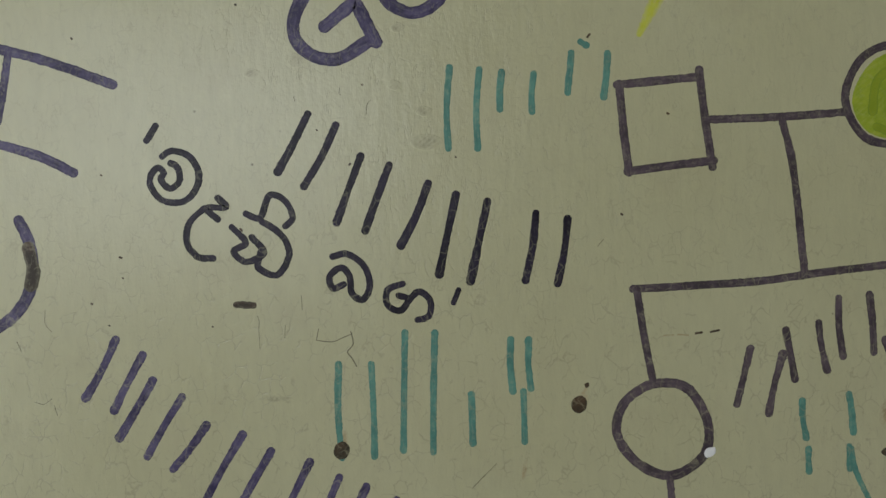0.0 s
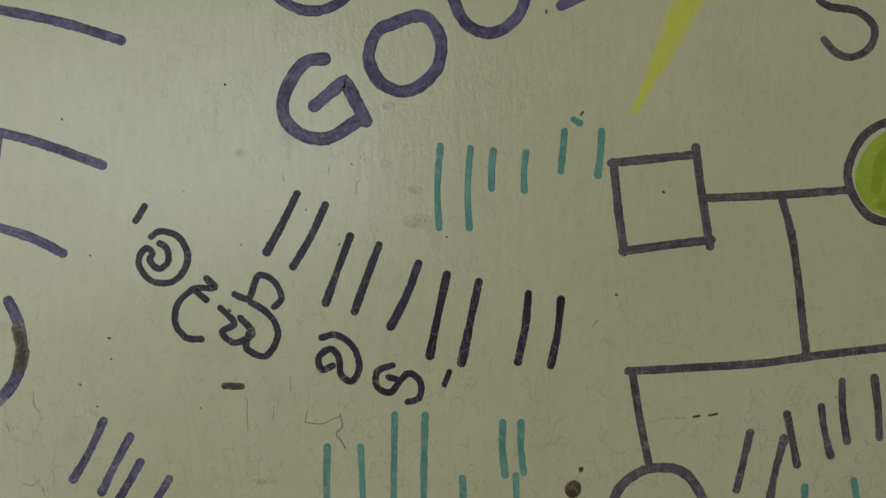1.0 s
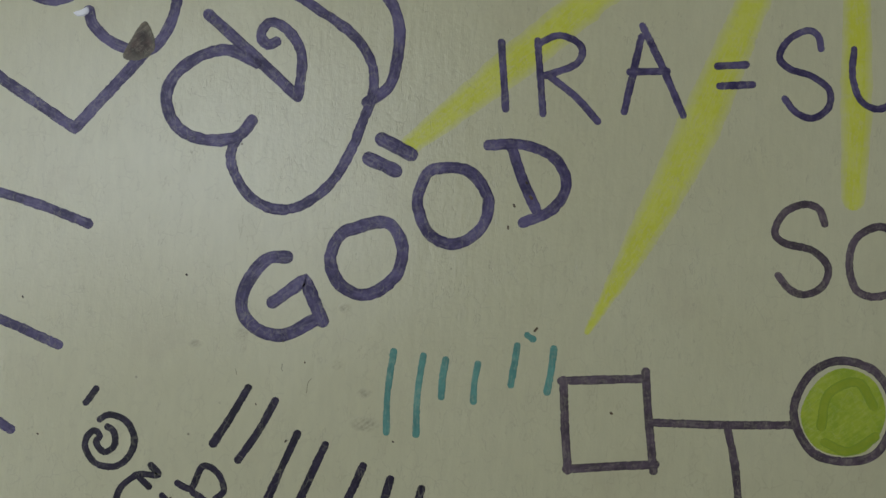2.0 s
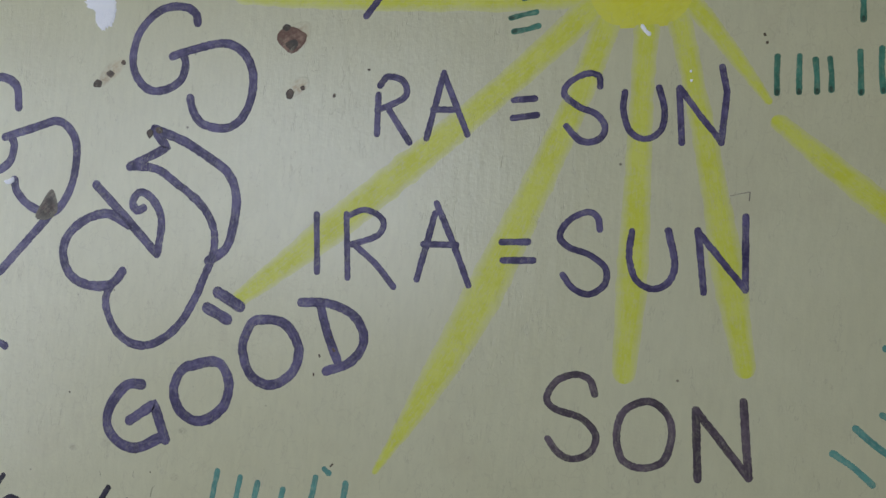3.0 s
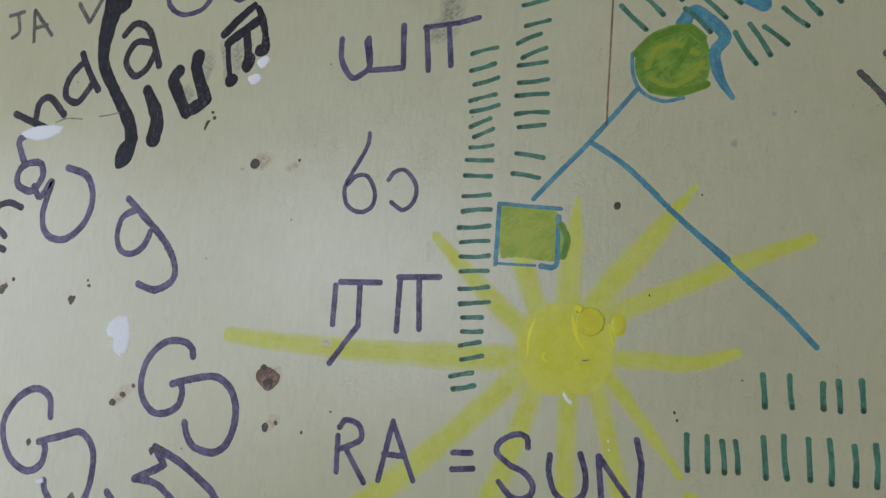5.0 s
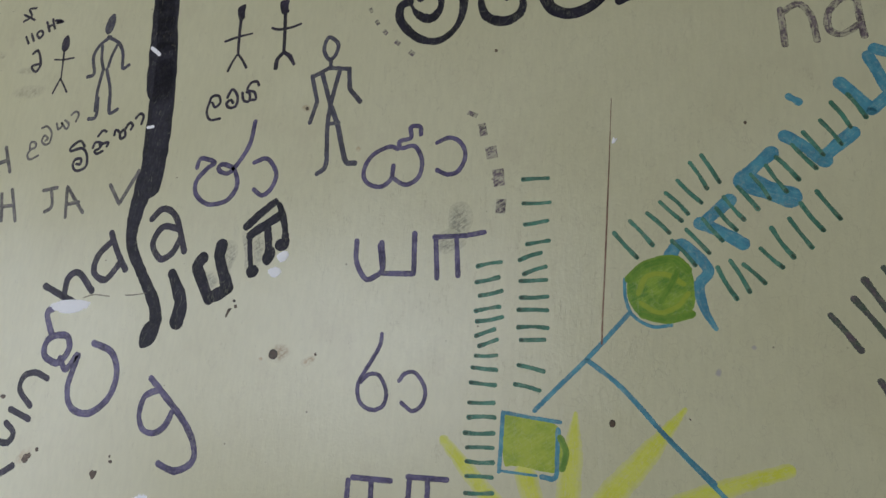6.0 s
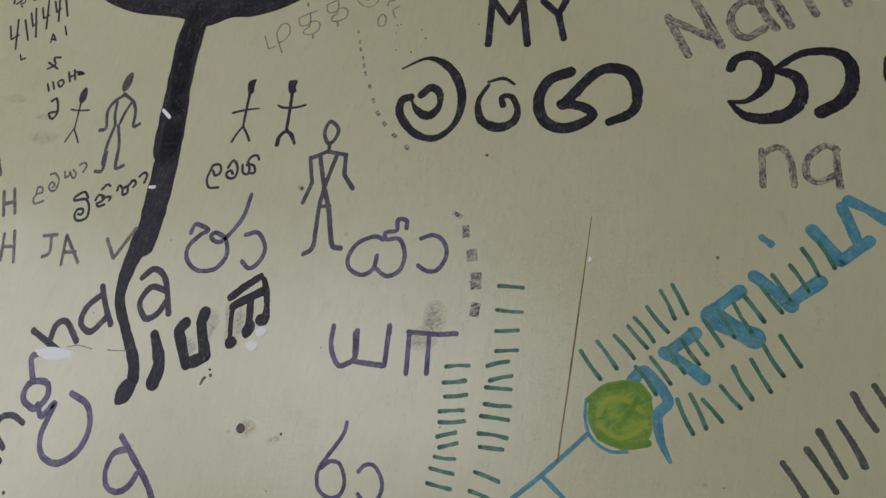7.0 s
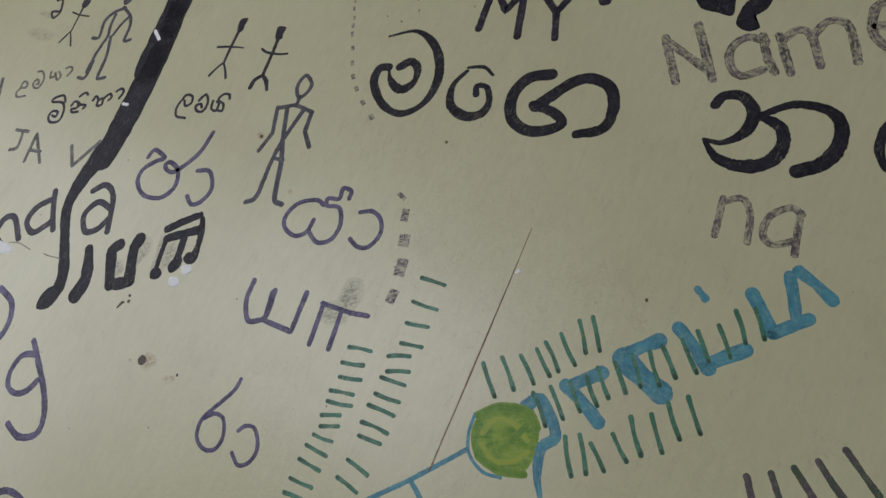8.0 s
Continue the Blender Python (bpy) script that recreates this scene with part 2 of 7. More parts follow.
RUSTBROWN = ink("rusted_screw", (0.120, 0.048, 0.028), (0.330, 0.190, 0.120), 0.95, 0.1)
RUSTLINE = ink("rust_drip", (0.105, 0.026, 0.018), (0.200, 0.066, 0.042), 0.9, 0.1, dry=0.2)
CHIP = plain("bare_white_plaster", (0.90, 0.91, 0.93), (0.95, 0.95, 0.96), 160, 0.85, 0.1)
PLASTER = plain("lime_washed_plaster", (0.55, 0.53, 0.46), (0.66, 0.64, 0.56), 6)
CONCRETE = plain("cement_floor", (0.20, 0.18, 0.16), (0.30, 0.28, 0.25), 5)
EARTH = plain("bare_earth", (0.20, 0.15, 0.10), (0.30, 0.25, 0.16), 0.6)
TIMBER = plain("brown_painted_timber", (0.12, 0.06, 0.03), (0.20, 0.11, 0.06), 12)


# ---- the room ----
def mesh_of(name, bm, material):
    me = bpy.data.meshes.new(name)
    bmesh.ops.recalc_face_normals(bm, faces=bm.faces)
    bm.to_mesh(me)
    bm.free()
    me.materials.append(material)
    return me


def box_into(bm, x0, x1, y0, y1, z0, z1):
    ret = bmesh.ops.create_cube(bm, size=1.0)
    for v in ret["verts"]:
        v.co = Vector(((x0 + x1) / 2 + v.co.x * (x1 - x0), (y0 + y1) / 2 + v.co.y * (y1 - y0), (z0 + z1) / 2 + v.co.z * (z1 - z0)))


def structure(name, boxes, material, label, category):
    bm = bmesh.new()
    for b in boxes:
        box_into(bm, *b)
    return tagged(new(name, mesh_of(name, bm, material)), label, category, kind="structure")


LEFT, RIGHT, TOP = -2.6, 2.6, 2.75
structure("ground", [(-60, 60, -60, 60, -0.35, -0.12)], EARTH, "bare brown earth outside the room", "ground")
structure("floor", [(LEFT - 0.15, RIGHT + 0.15, BACK - 0.15, WALL + 0.12, -0.12, 0.0)], CONCRETE, "grey worn cement floor of the room", "floor")
structure("wall_north", [(LEFT, RIGHT, WALL, WALL + 0.12, 0.0, TOP)], CREAM, "cream gloss painted wall crackled and covered with hand-painted words", "wall")
structure("wall_west", [(LEFT - 0.15, LEFT, BACK - 0.15, DOOR_Y0, 0.0, TOP), (LEFT - 0.15, LEFT, DOOR_Y1, WALL + 0.12, 0.0, TOP), (LEFT - 0.15, LEFT, DOOR_Y0, DOOR_Y1, DOOR_TOP, TOP)], PLASTER, "plain pale plastered side wall with a doorway", "wall")
structure("wall_east", [(RIGHT, RIGHT + 0.15, BACK - 0.15, WALL + 0.12, 0.0, TOP)], PLASTER, "plain pale plastered side wall", "wall")
structure("wall_south", [(LEFT, RIGHT, BACK - 0.15, BACK, 0.0, SILL), (LEFT, RIGHT, BACK - 0.15, BACK, HEAD, TOP),
                         (LEFT, WIN_L, BACK - 0.15, BACK, SILL, HEAD), (WIN_R, RIGHT, BACK - 0.15, BACK, SILL, HEAD)],
          PLASTER, "plain pale plastered wall with a wide window opening", "wall")
structure("ceiling", [(LEFT - 0.15, RIGHT + 0.15, BACK - 0.15, WALL + 0.12, TOP, TOP + 0.1)], PLASTER, "plain pale ceiling", "ceiling")


# ---- brush and marker strokes on the wall ----
rng = random.Random(7)
LEVEL = {}                                    # how high each paint lies, in millimetres
for paint, level in ((RAY, 0.08), (YELLOW, 0.12), (RUST, 0.16), (LILAC, 0.12), (GREEN, 0.18), (MOSS, 0.18), (CRACKLINE, 0.3), (OLIVE, 0.20), (LEAF, 0.62), (PALE, 0.58), (SMEAR, 0.16), (GRIME, 0.14), (BLUE, 0.24), (FADED, 0.30), (LEMON, 0.55), (STAIN, 0.60), (DARKRUST, 0.65), (RUSTBROWN, 0.64), (RUSTLINE, 0.62), (CHIP, 0.7)):
    LEVEL[paint.name] = level
laid = [0]


def height_for(material):
    laid[0] += 1
    return (LEVEL.get(material.name, 0.34) * 0.25 + laid[0] * 0.00005) * 0.001


def drawing(name, label, category, x, z):
    """A thing painted on the wall: an empty at its corner."""
    many = {"rust_spot": "rust spots on the wall", "paint_chip": "paint chips on the wall", "name_bars": "bars in place of names",
            "stick_figure": "stick pictograms", "pictogram": "outline pictograms", "equals_sign": "equals signs", "scratch": "scratches in the paint",
            "grime_mark": "rubbed grime marks", "dirt_specks": "dirt specks"}
    return place_empty(tagged(new(name), label, category, many.get(name, "")), x, z)


def place_empty(ob, x, z):
    ob.location, ob.empty_display_size = (x, WALL, z), 0.02
    return ob


def part(name, bm, material, parent, label=""):
    ob = new(name, mesh_of(name, bm, material))
    for f in ob.data.polygons:
        f.use_smooth = False
    ob.parent = parent
    return tagged(ob, label)


def smooth_path(points, closed, step):
    """A curve through the points, cut in even steps (millimetres)."""
    p = [Vector(q) for q in points]
    ring = len(p)
    out = []
    for i in range(ring if closed else ring - 1):
        if closed:
            a, b, c, d = p[i - 1], p[i], p[(i + 1) % ring], p[(i + 2) % ring]
        else:
            b, c = p[i], p[i + 1]
            a = p[i - 1] if i else b + (b - c) * 0.5
            d = p[i + 2] if i + 2 < ring else c + (c - b) * 0.5
        k = max(2, int((c - b).length / step))
        for j in range(k):
            t = j / k
            out.append(0.5 * ((2 * b) + (c - a) * t + (2 * a - 5 * b + 4 * c - d) * t * t + (3 * b - a - 3 * c + d) * t ** 3))
    if not closed:
        out.append(p[-1].copy())
    return out


def straight_path(points, step):
    out = []
    p = [Vector(q) for q in points]
    for b, c in zip(p, p[1:]):
        k = max(2, int((c - b).length / step))
        out += [b.lerp(c, j / k) for j in range(k)]
    return out + [p[-1].copy()]


def ribbon(bm, path, widths, h, closed=False, ragged=0.06):
    """Lays a band of paint along the path: thin skirts at its rims, round ends. Millimetres in x and z."""
    n = len(path)
    seed = Vector((rng.uniform(0, 90), rng.uniform(0, 90), 0))
    run, rows = 0.0, []
    spans = [(path[i + 1] - path[i]).length for i in range(n - 1)]
    total = max(sum(spans), 1e-6)
    cells = []
    for i, q in enumerate(path):
        if i:
            run += spans[i - 1]
        u = run / total * (len(widths) - 1)
        k = min(int(u), len(widths) - 2) if len(widths) > 1 else 0
        w = widths[0] if len(widths) == 1 else widths[k] + (widths[k + 1] - widths[k]) * (u - k)
        w *= 0.5 * (1 + 0.10 * noise.noise(seed + Vector((run * 0.10, 0, 0))))
        d = (path[(i + 1) % n] - path[i - 1]) if closed else (path[min(i + 1, n - 1)] - path[max(i - 1, 0)])
        d = d.normalized() if d.length > 1e-6 else Vector((1, 0))
        cells.append((q, d, w, run))
    if not closed:
        for end, sign in ((cells[0], -1), (cells[-1], 1)):
            q, d, w, r = end
            extra = [(q + d * (sign * w * math.sin(a)), d, w * math.cos(a), r + sign * w * math.sin(a)) for a in (0.45, 0.9, 1.3)]
            cells = (extra[::-1] + cells) if sign < 0 else (cells + extra)
    marks = []
    for q, d, w, r in cells:
        marks.append((r, w))
        side = Vector((-d.y, d.x))
        rough_ = ragged * min(1.0, 3.0 / max(w, 0.1))
        wl_ = w * (1 + rough_ * 2 * noise.noise(seed + Vector((r * 0.7, 5, 0))) + rough_ * noise.noise(seed + Vector((r * 2.3, 9, 0))))
        wr_ = w * (1 + rough_ * 2 * noise.noise(seed + Vector((r * 0.7, 25, 0))) + rough_ * noise.noise(seed + Vector((r * 2.3, 29, 0))))
        row = []
        for off, up in ((wl_, 0.05), (wl_ * 0.84, 1.0), (-wr_ * 0.84, 1.0), (-wr_, 0.05)):
            s = q + side * off
            row.append(bm.verts.new((s.x * 0.001, -h * up, s.y * 0.001)))
        rows.append(row)
    shift = rng.uniform(0, 500)
    uv, rim = bm.loops.layers.uv.verify(), bm.loops.layers.uv.get("rim") or bm.loops.layers.uv.new("rim")
    pairs = list(zip(rows, rows[1:], marks, marks[1:])) + ([(rows[-1], rows[0], marks[-1], (marks[-1][0] + 1, marks[0][1]))] if closed else [])
    for a, b, ma, mb in pairs:
        for i in range(3):
            face = bm.faces.new((a[i], a[i + 1], b[i + 1], b[i]))
            for loop, (run_at, half), j in zip(face.loops, (ma, ma, mb, mb), (i, i + 1, i + 1, i)):
                across = (1.0, 0.84, -0.84, -1.0)[j]
                loop[uv].uv, loop[rim].uv = (run_at * 0.001, (across * half + shift) * 0.001), (across, 0)


def flat_uv(bm, ringed=(), size=1):
    """Brush direction for filled patches: slanting strokes. Ringed points tell how near the rim lies."""
    uv, rim = bm.loops.layers.uv.verify(), bm.loops.layers.uv.new("rim")
    near = {v: (1.0, 0.93, 0.6, 0.25)[k // size] for k, v in enumerate(ringed)}
    for f in bm.faces:
        for loop in f.loops:
            x, z = loop.vert.co.x, loop.vert.co.z
            loop[uv].uv, loop[rim].uv = (x * 0.8 + z * 0.6, z * 0.8 - x * 0.6 + 0.37), (near.get(loop.vert, 0.0), 0)


def stroke(parent, name, material, widths, *paths):
    """One letter or line, of one or more strokes. A path begins with how it runs: 's' curved, 'l' straight, 'c' closed."""
    bm = bmesh.new()
    widths = widths if isinstance(widths, tuple) else (widths,)
    step = max(0.7, min(widths) * 0.3)
    for how, *points in paths:
        path = straight_path(points, step) if how == "l" else smooth_path(points, how == "c", step)
        ribbon(bm, path, widths, height_for(material), how == "c", 0.13 if material in (BLACK, RAY) else 0.09)
    return part(name, bm, material, parent)


def bar(parent, material, width, x0, z0, x1, z1):
    """A plain bar of paint between two points."""
    bm = bmesh.new()
    a, b = Vector((x0, z0)), Vector((x1, z1))
    h = height_for(material)
    d = (b - a).normalized()
    path = straight_path((a, b), max(0.8, (b - a).length / 14))
    seed = rng.uniform(0, 90)
    rows = []
    for i, q in enumerate(path):
        row = []
        for off, up in ((0.5, 0.05), (0.44, 1.0), (-0.44, 1.0), (-0.5, 0.05)):
            w = width * off * (1 + 0.07 * noise.noise(Vector((seed + i * 0.6, off * 7, 0))))
            lift = 0.3 * noise.noise(Vector((seed, off * 9, i * 1.0))) if i in (0, len(path) - 1) else 0
            s = q + Vector((-d.y, d.x)) * w + d * lift
            row.append(bm.verts.new((s.x * 0.001, -h * up, s.y * 0.001)))
        rows.append(row)
    for r, t in zip(rows, rows[1:]):
        for i in range(3):
            bm.faces.new((r[i], r[i + 1], t[i + 1], t[i]))
    flat_uv(bm)
    return part("bar", bm, material, parent)


def patch(parent, name, material, *points, ragged=0.35):
    """A filled patch of paint with an uneven rim."""
    bm = bmesh.new()
    rim = smooth_path(points, True, 0.9)
    mid = sum(rim, Vector((0, 0))) / len(rim)
    h = height_for(material)
    seed = rng.uniform(0, 90)
    rings = [[], [], [], []]
    for q in rim:
        away = (q - mid).normalized()
        q = q + away * ragged * noise.noise(Vector((seed + q.x * 0.9, q.y * 0.9, 0)))
        for ring, f, up in zip(rings, (1.0, 0.93, 0.6, 0.25), (0.05, 1.0, 1.0, 1.0)):
            s = mid + (q - mid) * f
            ring.append(bm.verts.new((s.x * 0.001, -h * up, s.y * 0.001)))
    for a, b in zip(rings, rings[1:]):
        for i in range(len(rim)):
            j = (i + 1) % len(rim)
            bm.faces.new((a[i], a[j], b[j], b[i]))
    bm.faces.new(rings[-1])
    flat_uv(bm, [v for r in rings for v in r], len(rim))
    return part(name, bm, material, parent)


def chip(parent, *points):
    """Bare plaster where paint came away: a rough pale scab with a torn rim."""
    bm = bmesh.new()
    rim = smooth_path(points, True, 0.5)
    mid = sum(rim, Vector((0, 0))) / len(rim)
    seed = rng.uniform(0, 90)
    rings = []
    for f, h in ((1.0, 0.00004), (0.86, 0.00045), (0.5, 0.0006)):
        ring = []
        for q in rim:
            j = 1 + 0.14 * noise.noise(Vector((seed + q.x * 0.8, q.y * 0.8, 0)))
            s = mid + (q - mid) * f * j
            ring.append(bm.verts.new((s.x * 0.001, -h - 0.0003 * f * abs(noise.noise(Vector((s.x, s.y, seed)))), s.y * 0.001)))
        rings.append(ring)
    k = len(rim)
    for a, b in zip(rings, rings[1:]):
        for i in range(k):
            bm.faces.new((a[i], a[(i + 1) % k], b[(i + 1) % k], b[i]))
    bm.faces.new(rings[-1])
    return part("flake", bm, CHIP, parent)



# ---- what is painted and stained on the wall (millimetres from each corner) ----
d = drawing("ladder_drawing", "row of violet marker strokes drawn on the cream wall", "wall drawing", -0.304, 1.105)
stroke(d, "stroke", VIOLET, 6.1, ("s", (2.7, 155.4), (61.9, 142.5), (103, 129.1)))
stroke(d, "stroke", VIOLET, 6.1, ("s", (1.5, 81.7), (45.7, 69.8), (88.5, 53.4)))
stroke(d, "stroke", VIOLET, 6.1, ("s", (-0.3, 24.4), (40, 11.5), (62.1, 0.3)))
stroke(d, "stroke", VIOLET, 5, ("s", (26.8, 75.9), (23.2, 56.8), (17.9, 32.5)))
d = drawing("curved_stroke", "violet curved marker stroke stained brown in its middle", "wall drawing", -0.304, 1.007)
stroke(d, "stroke", VIOLET, 7.5, ("s", (27.5, 69.6), (33, 56), (34.6, 38.4), (29.3, 21), (17.5, 7.9), (0.3, -0.2)))
stroke(d, "rust_patch", STAIN, 8.6, ("s", (32.5, 52.6), (34.6, 38.4), (32.7, 29.7)))
d = drawing("painted_word", "small black Sinhala characters written along a slant", "wall writing", -0.197, 1.006)
stroke(d, "tick", INK, 4.2, ("s", (6.4, 126.4), (0.4, 117.6)))
stroke(d, "character", INK, 4.2, ("s", (9.5, 107.6), (15.6, 110.8), (26, 107), (31.5, 96.4), (28.6, 85.8), (20.3, 79.1), (8.5, 80.6), (1.8, 89.2), (2.1, 96.1), (6.8, 100.8), (10.2, 97.2), (7.9, 93.4), (13.3, 87.7), (19.4, 92), (18.7, 100.3), (14.6, 103.2)))
stroke(d, "character", INK, 4.2, ("s", (42.4, 80.8), (47.4, 75.1), (35.2, 74.8), (41.9, 67.6)))
stroke(d, "character", INK, 4.2, ("s", (33.8, 74.8), (24.3, 65.8), (22.4, 53.7), (28.6, 44.8), (38, 43.5)))
stroke(d, "character", INK, 4.2, ("s", (59.4, 70.5), (68, 67.8), (74.4, 81.4), (84, 77.6), (88.1, 67.1), (83.3, 62)))
stroke(d, "character", INK, 4.2, ("s", (50.3, 62.5), (58.6, 52.5), (50.8, 47.6), (58.1, 40.7), (69.5, 45.9), (62.3, 55.8)))
stroke(d, "character", INK, 4.2, ("s", (68.9, 65.3), (76.3, 60.6), (83, 53.4), (84.7, 42.9), (76.9, 31.7), (65.6, 37), (67.4, 46.6)))
stroke(d, "character", INK, 4.2, ("s", (112, 42), (120.8, 43.4), (130.9, 36.1), (134.6, 23.8), (130.1, 14.6), (123.3, 18.3), (122, 29.5), (117, 34.9), (109.8, 29.9), (111.3, 22.2), (118.3, 24.4)))
stroke(d, "character", INK, 4.2, ("s", (155.1, 23.5), (145.6, 19.9), (145.2, 10.5), (153.1, 6.7), (158.2, 13.6), (152.4, 16.2)))
stroke(d, "character", INK, 4.2, ("s", (158.2, 12.5), (165.3, 18.2), (172.1, 12), (170.7, 2.6), (163.7, 0.4)))
stroke(d, "tick", INK, 3.5, ("s", (190.1, 18.4), (186.7, 10.4)))
d = drawing("name_bars", "black marker bars standing for a slanted name", "wall writing", -0.108, 1.028)
stroke(d, "bar", INK, (4.7, 4.7, 5.7), ("s", (11, 109), (1.4, 91.3), (-8.9, 73.9)))
stroke(d, "bar", INK, (4.9, 4.6, 5.1), ("s", (28, 101.7), (18.5, 82.5), (6.9, 64.4)))
stroke(d, "bar", INK, (5.2, 4.3, 5.8), ("s", (42.7, 82), (34.4, 61.7), (26.3, 41.4)))
stroke(d, "bar", INK, (4.8, 5.1, 5.3), ("s", (60.2, 76), (51.9, 55.8), (43.8, 35.5)))
stroke(d, "bar", INK, (5.3, 5.1, 5.8), ("s", (84.1, 63.8), (76.1, 44.2), (65.9, 25.6)))
stroke(d, "bar", INK, (5.5, 4.6, 5.7), ("s", (101.4, 56.4), (95.2, 31.6), (89.3, 6.7)))
stroke(d, "bar", INK, (5.1, 4.6, 5.8), ("s", (121, 51.5), (114.9, 26.5), (108.8, 1.6)))
stroke(d, "bar", INK, (4.9, 5.1, 5.1), ("s", (151.4, 43), (148.6, 21.7), (143.6, 0.8)))
stroke(d, "bar", INK, (5, 4.4, 5.3), ("s", (171.4, 38.9), (168.7, 18.4), (163.9, -1.7)))
d = drawing("name_bars", "faded violet marker bars standing for a slanted name", "wall writing", -0.233, 0.862)
stroke(d, "bar", VIOLET, (5.6, 4.8, 5.8), ("s", (11.7, 138.9), (2.5, 120.6), (-8.4, 103.2)))
stroke(d, "bar", VIOLET, (5.7, 4.5, 6), ("s", (27.7, 128.6), (17.9, 111.8), (8.7, 94.7)))
stroke(d, "bar", VIOLET, (5.2, 5.3, 6), ("s", (33.4, 112.6), (22.5, 94.8), (11.1, 77.3)))
stroke(d, "bar", VIOLET, (5.2, 4.5, 5.3), ("s", (50.9, 101.5), (38.9, 83.6), (27.9, 64.9)))
stroke(d, "bar", VIOLET, (6, 4.7, 5.5), ("s", (65, 82.9), (54.8, 69.1), (43.5, 56.2)))
stroke(d, "bar", VIOLET, (5.8, 4.6, 5.1), ("s", (87.4, 76.1), (74.8, 56.4), (63.1, 36.2)))
stroke(d, "bar", VIOLET, (5.5, 5.2, 5.3), ("s", (104.8, 64.8), (92.9, 46), (81.7, 26.7)))
stroke(d, "bar", VIOLET, (5.7, 4.5, 5.6), ("s", (128.7, 56.9), (118.2, 37.2), (108.2, 17.3)))
stroke(d, "bar", VIOLET, (5, 4.7, 6.1), ("s", (146.8, 46.5), (137.7, 26.7), (126.8, 7.9)))
stroke(d, "bar", VIOLET, (5.8, 4.9, 5.9), ("s", (163.6, 39.6), (154.8, 21.3), (146.5, 2.9)))
stroke(d, "bar", VIOLET, (5.1, 5.3, 5.1), ("s", (182.5, 30.5), (175.1, 13), (166.5, -3.9)))
d = drawing("name_bars", "teal paint bars standing for a name in Tamil", "wall writing", -0.001, 1.114)
stroke(d, "bar", TEAL, (4.5, 3.8, 4.4), ("s", (-7.1, 49.3), (-9.7, 24.4), (-9.5, -0.6)))
stroke(d, "bar", TEAL, (4.4, 4.1, 4.6), ("s", (11.4, 47.6), (8.8, 23.3), (9, -1.1)))
stroke(d, "bar", TEAL, (4.5, 4.4, 4.5), ("s", (25.3, 45.6), (23.9, 34.2), (23.6, 22.7)))
stroke(d, "bar", TEAL, (4.2, 3.9, 4.3), ("s", (45.5, 44.1), (43.8, 32.4), (43.7, 20.7)))
stroke(d, "bar", TEAL, (4.4, 4.3, 4.6), ("s", (69.5, 56.4), (68, 44.2), (66.5, 32)))
stroke(d, "bar", TEAL, (4.8, 4.4, 4.9), ("s", (92.3, 55.3), (91.2, 41.9), (89.1, 28.6)))
stroke(d, "bar", TEAL, (4, 3.7, 4.5), ("s", (75.3, 63.3), (77.1, 62.1), (79, 61)))
d = drawing("name_bars", "teal paint bars standing for a name in Sinhala", "wall writing", -0.074, 0.923)
stroke(d, "bar", TEAL, (4.7, 4.3, 4.2), ("s", (-9.9, 57.2), (-11.3, 27.4), (-9.9, -2.3)))
stroke(d, "bar", TEAL, (4.4, 3.8, 4.8), ("s", (10.6, 56.4), (11, 27.2), (10.6, -2)))
stroke(d, "bar", TEAL, (4.3, 4, 4.5), ("s", (32.4, 75.8), (30.6, 38.3), (29, 0.8)))
stroke(d, "bar", TEAL, (4.5, 4.3, 4.3), ("s", (51.2, 74.9), (49.2, 36.9), (47.8, -1.1)))
stroke(d, "bar", TEAL, (4.7, 4.3, 4.5), ("s", (73.1, 34.8), (73.2, 19.1), (73, 3.4)))
stroke(d, "bar", TEAL, (4.5, 3.8, 4.3), ("s", (106.2, 35.4), (106.2, 19.3), (106.1, 3.2)))
stroke(d, "bar", TEAL, (4.6, 4.4, 4.5), ("s", (99, 68.8), (98.3, 52.2), (99.6, 35.7)))
stroke(d, "bar", TEAL, (4.7, 3.8, 4.7), ("s", (110.5, 68.2), (109.9, 52.6), (111.1, 37.1)))
d = drawing("faint_dash", "short brown violet dash on the cream wall", "wall mark", -0.146, 1.019)
stroke(d, "stroke", STAIN, 4.2, ("s", (0, 1.1), (10.5, 0.4)))
d = drawing("family_tree_drawing", "violet marker family tree of boxes circles and lines", "wall drawing", 0.091, 0.877)
stroke(d, "line", DUSK, 5.3, ("l", (5.6, 272.8), (32.6, 274.8), (58.7, 276.5)))
stroke(d, "line", DUSK, 5.4, ("l", (58.1, 280.8), (60.9, 253.2), (65.4, 219.8)))
stroke(d, "line", DUSK, 5.4, ("l", (66.6, 223.7), (38.1, 221.2), (11.1, 218.4)))
stroke(d, "line", DUSK, 5.3, ("l", (7.1, 273.5), (9.3, 243.7), (12.1, 217.6)))
stroke(d, "line", DUSK, 5.1, ("s", (65.2, 249.5), (108.9, 249.9), (151.6, 251.8)))
stroke(d, "line", DUSK, 5.1, ("s", (110.7, 247.7), (117.4, 216.5), (123.4, 152.3)))
stroke(d, "line", DUSK, 5.1, ("s", (12.8, 144), (54.6, 144.9), (95.3, 146.2), (133.3, 150.1), (192, 154.9)))
stroke(d, "line", DUSK, 5, ("s", (15.3, 143.2), (19.4, 112.7), (24.4, 84.5)))
stroke(d, "circle", DUSK, 6.2, ("c", (24.3, 82.7), (46.3, 79.1), (59, 56.5), (55.9, 35.3), (34.7, 23.3), (12.7, 32.7), (0.2, 52.4), (6, 72)))
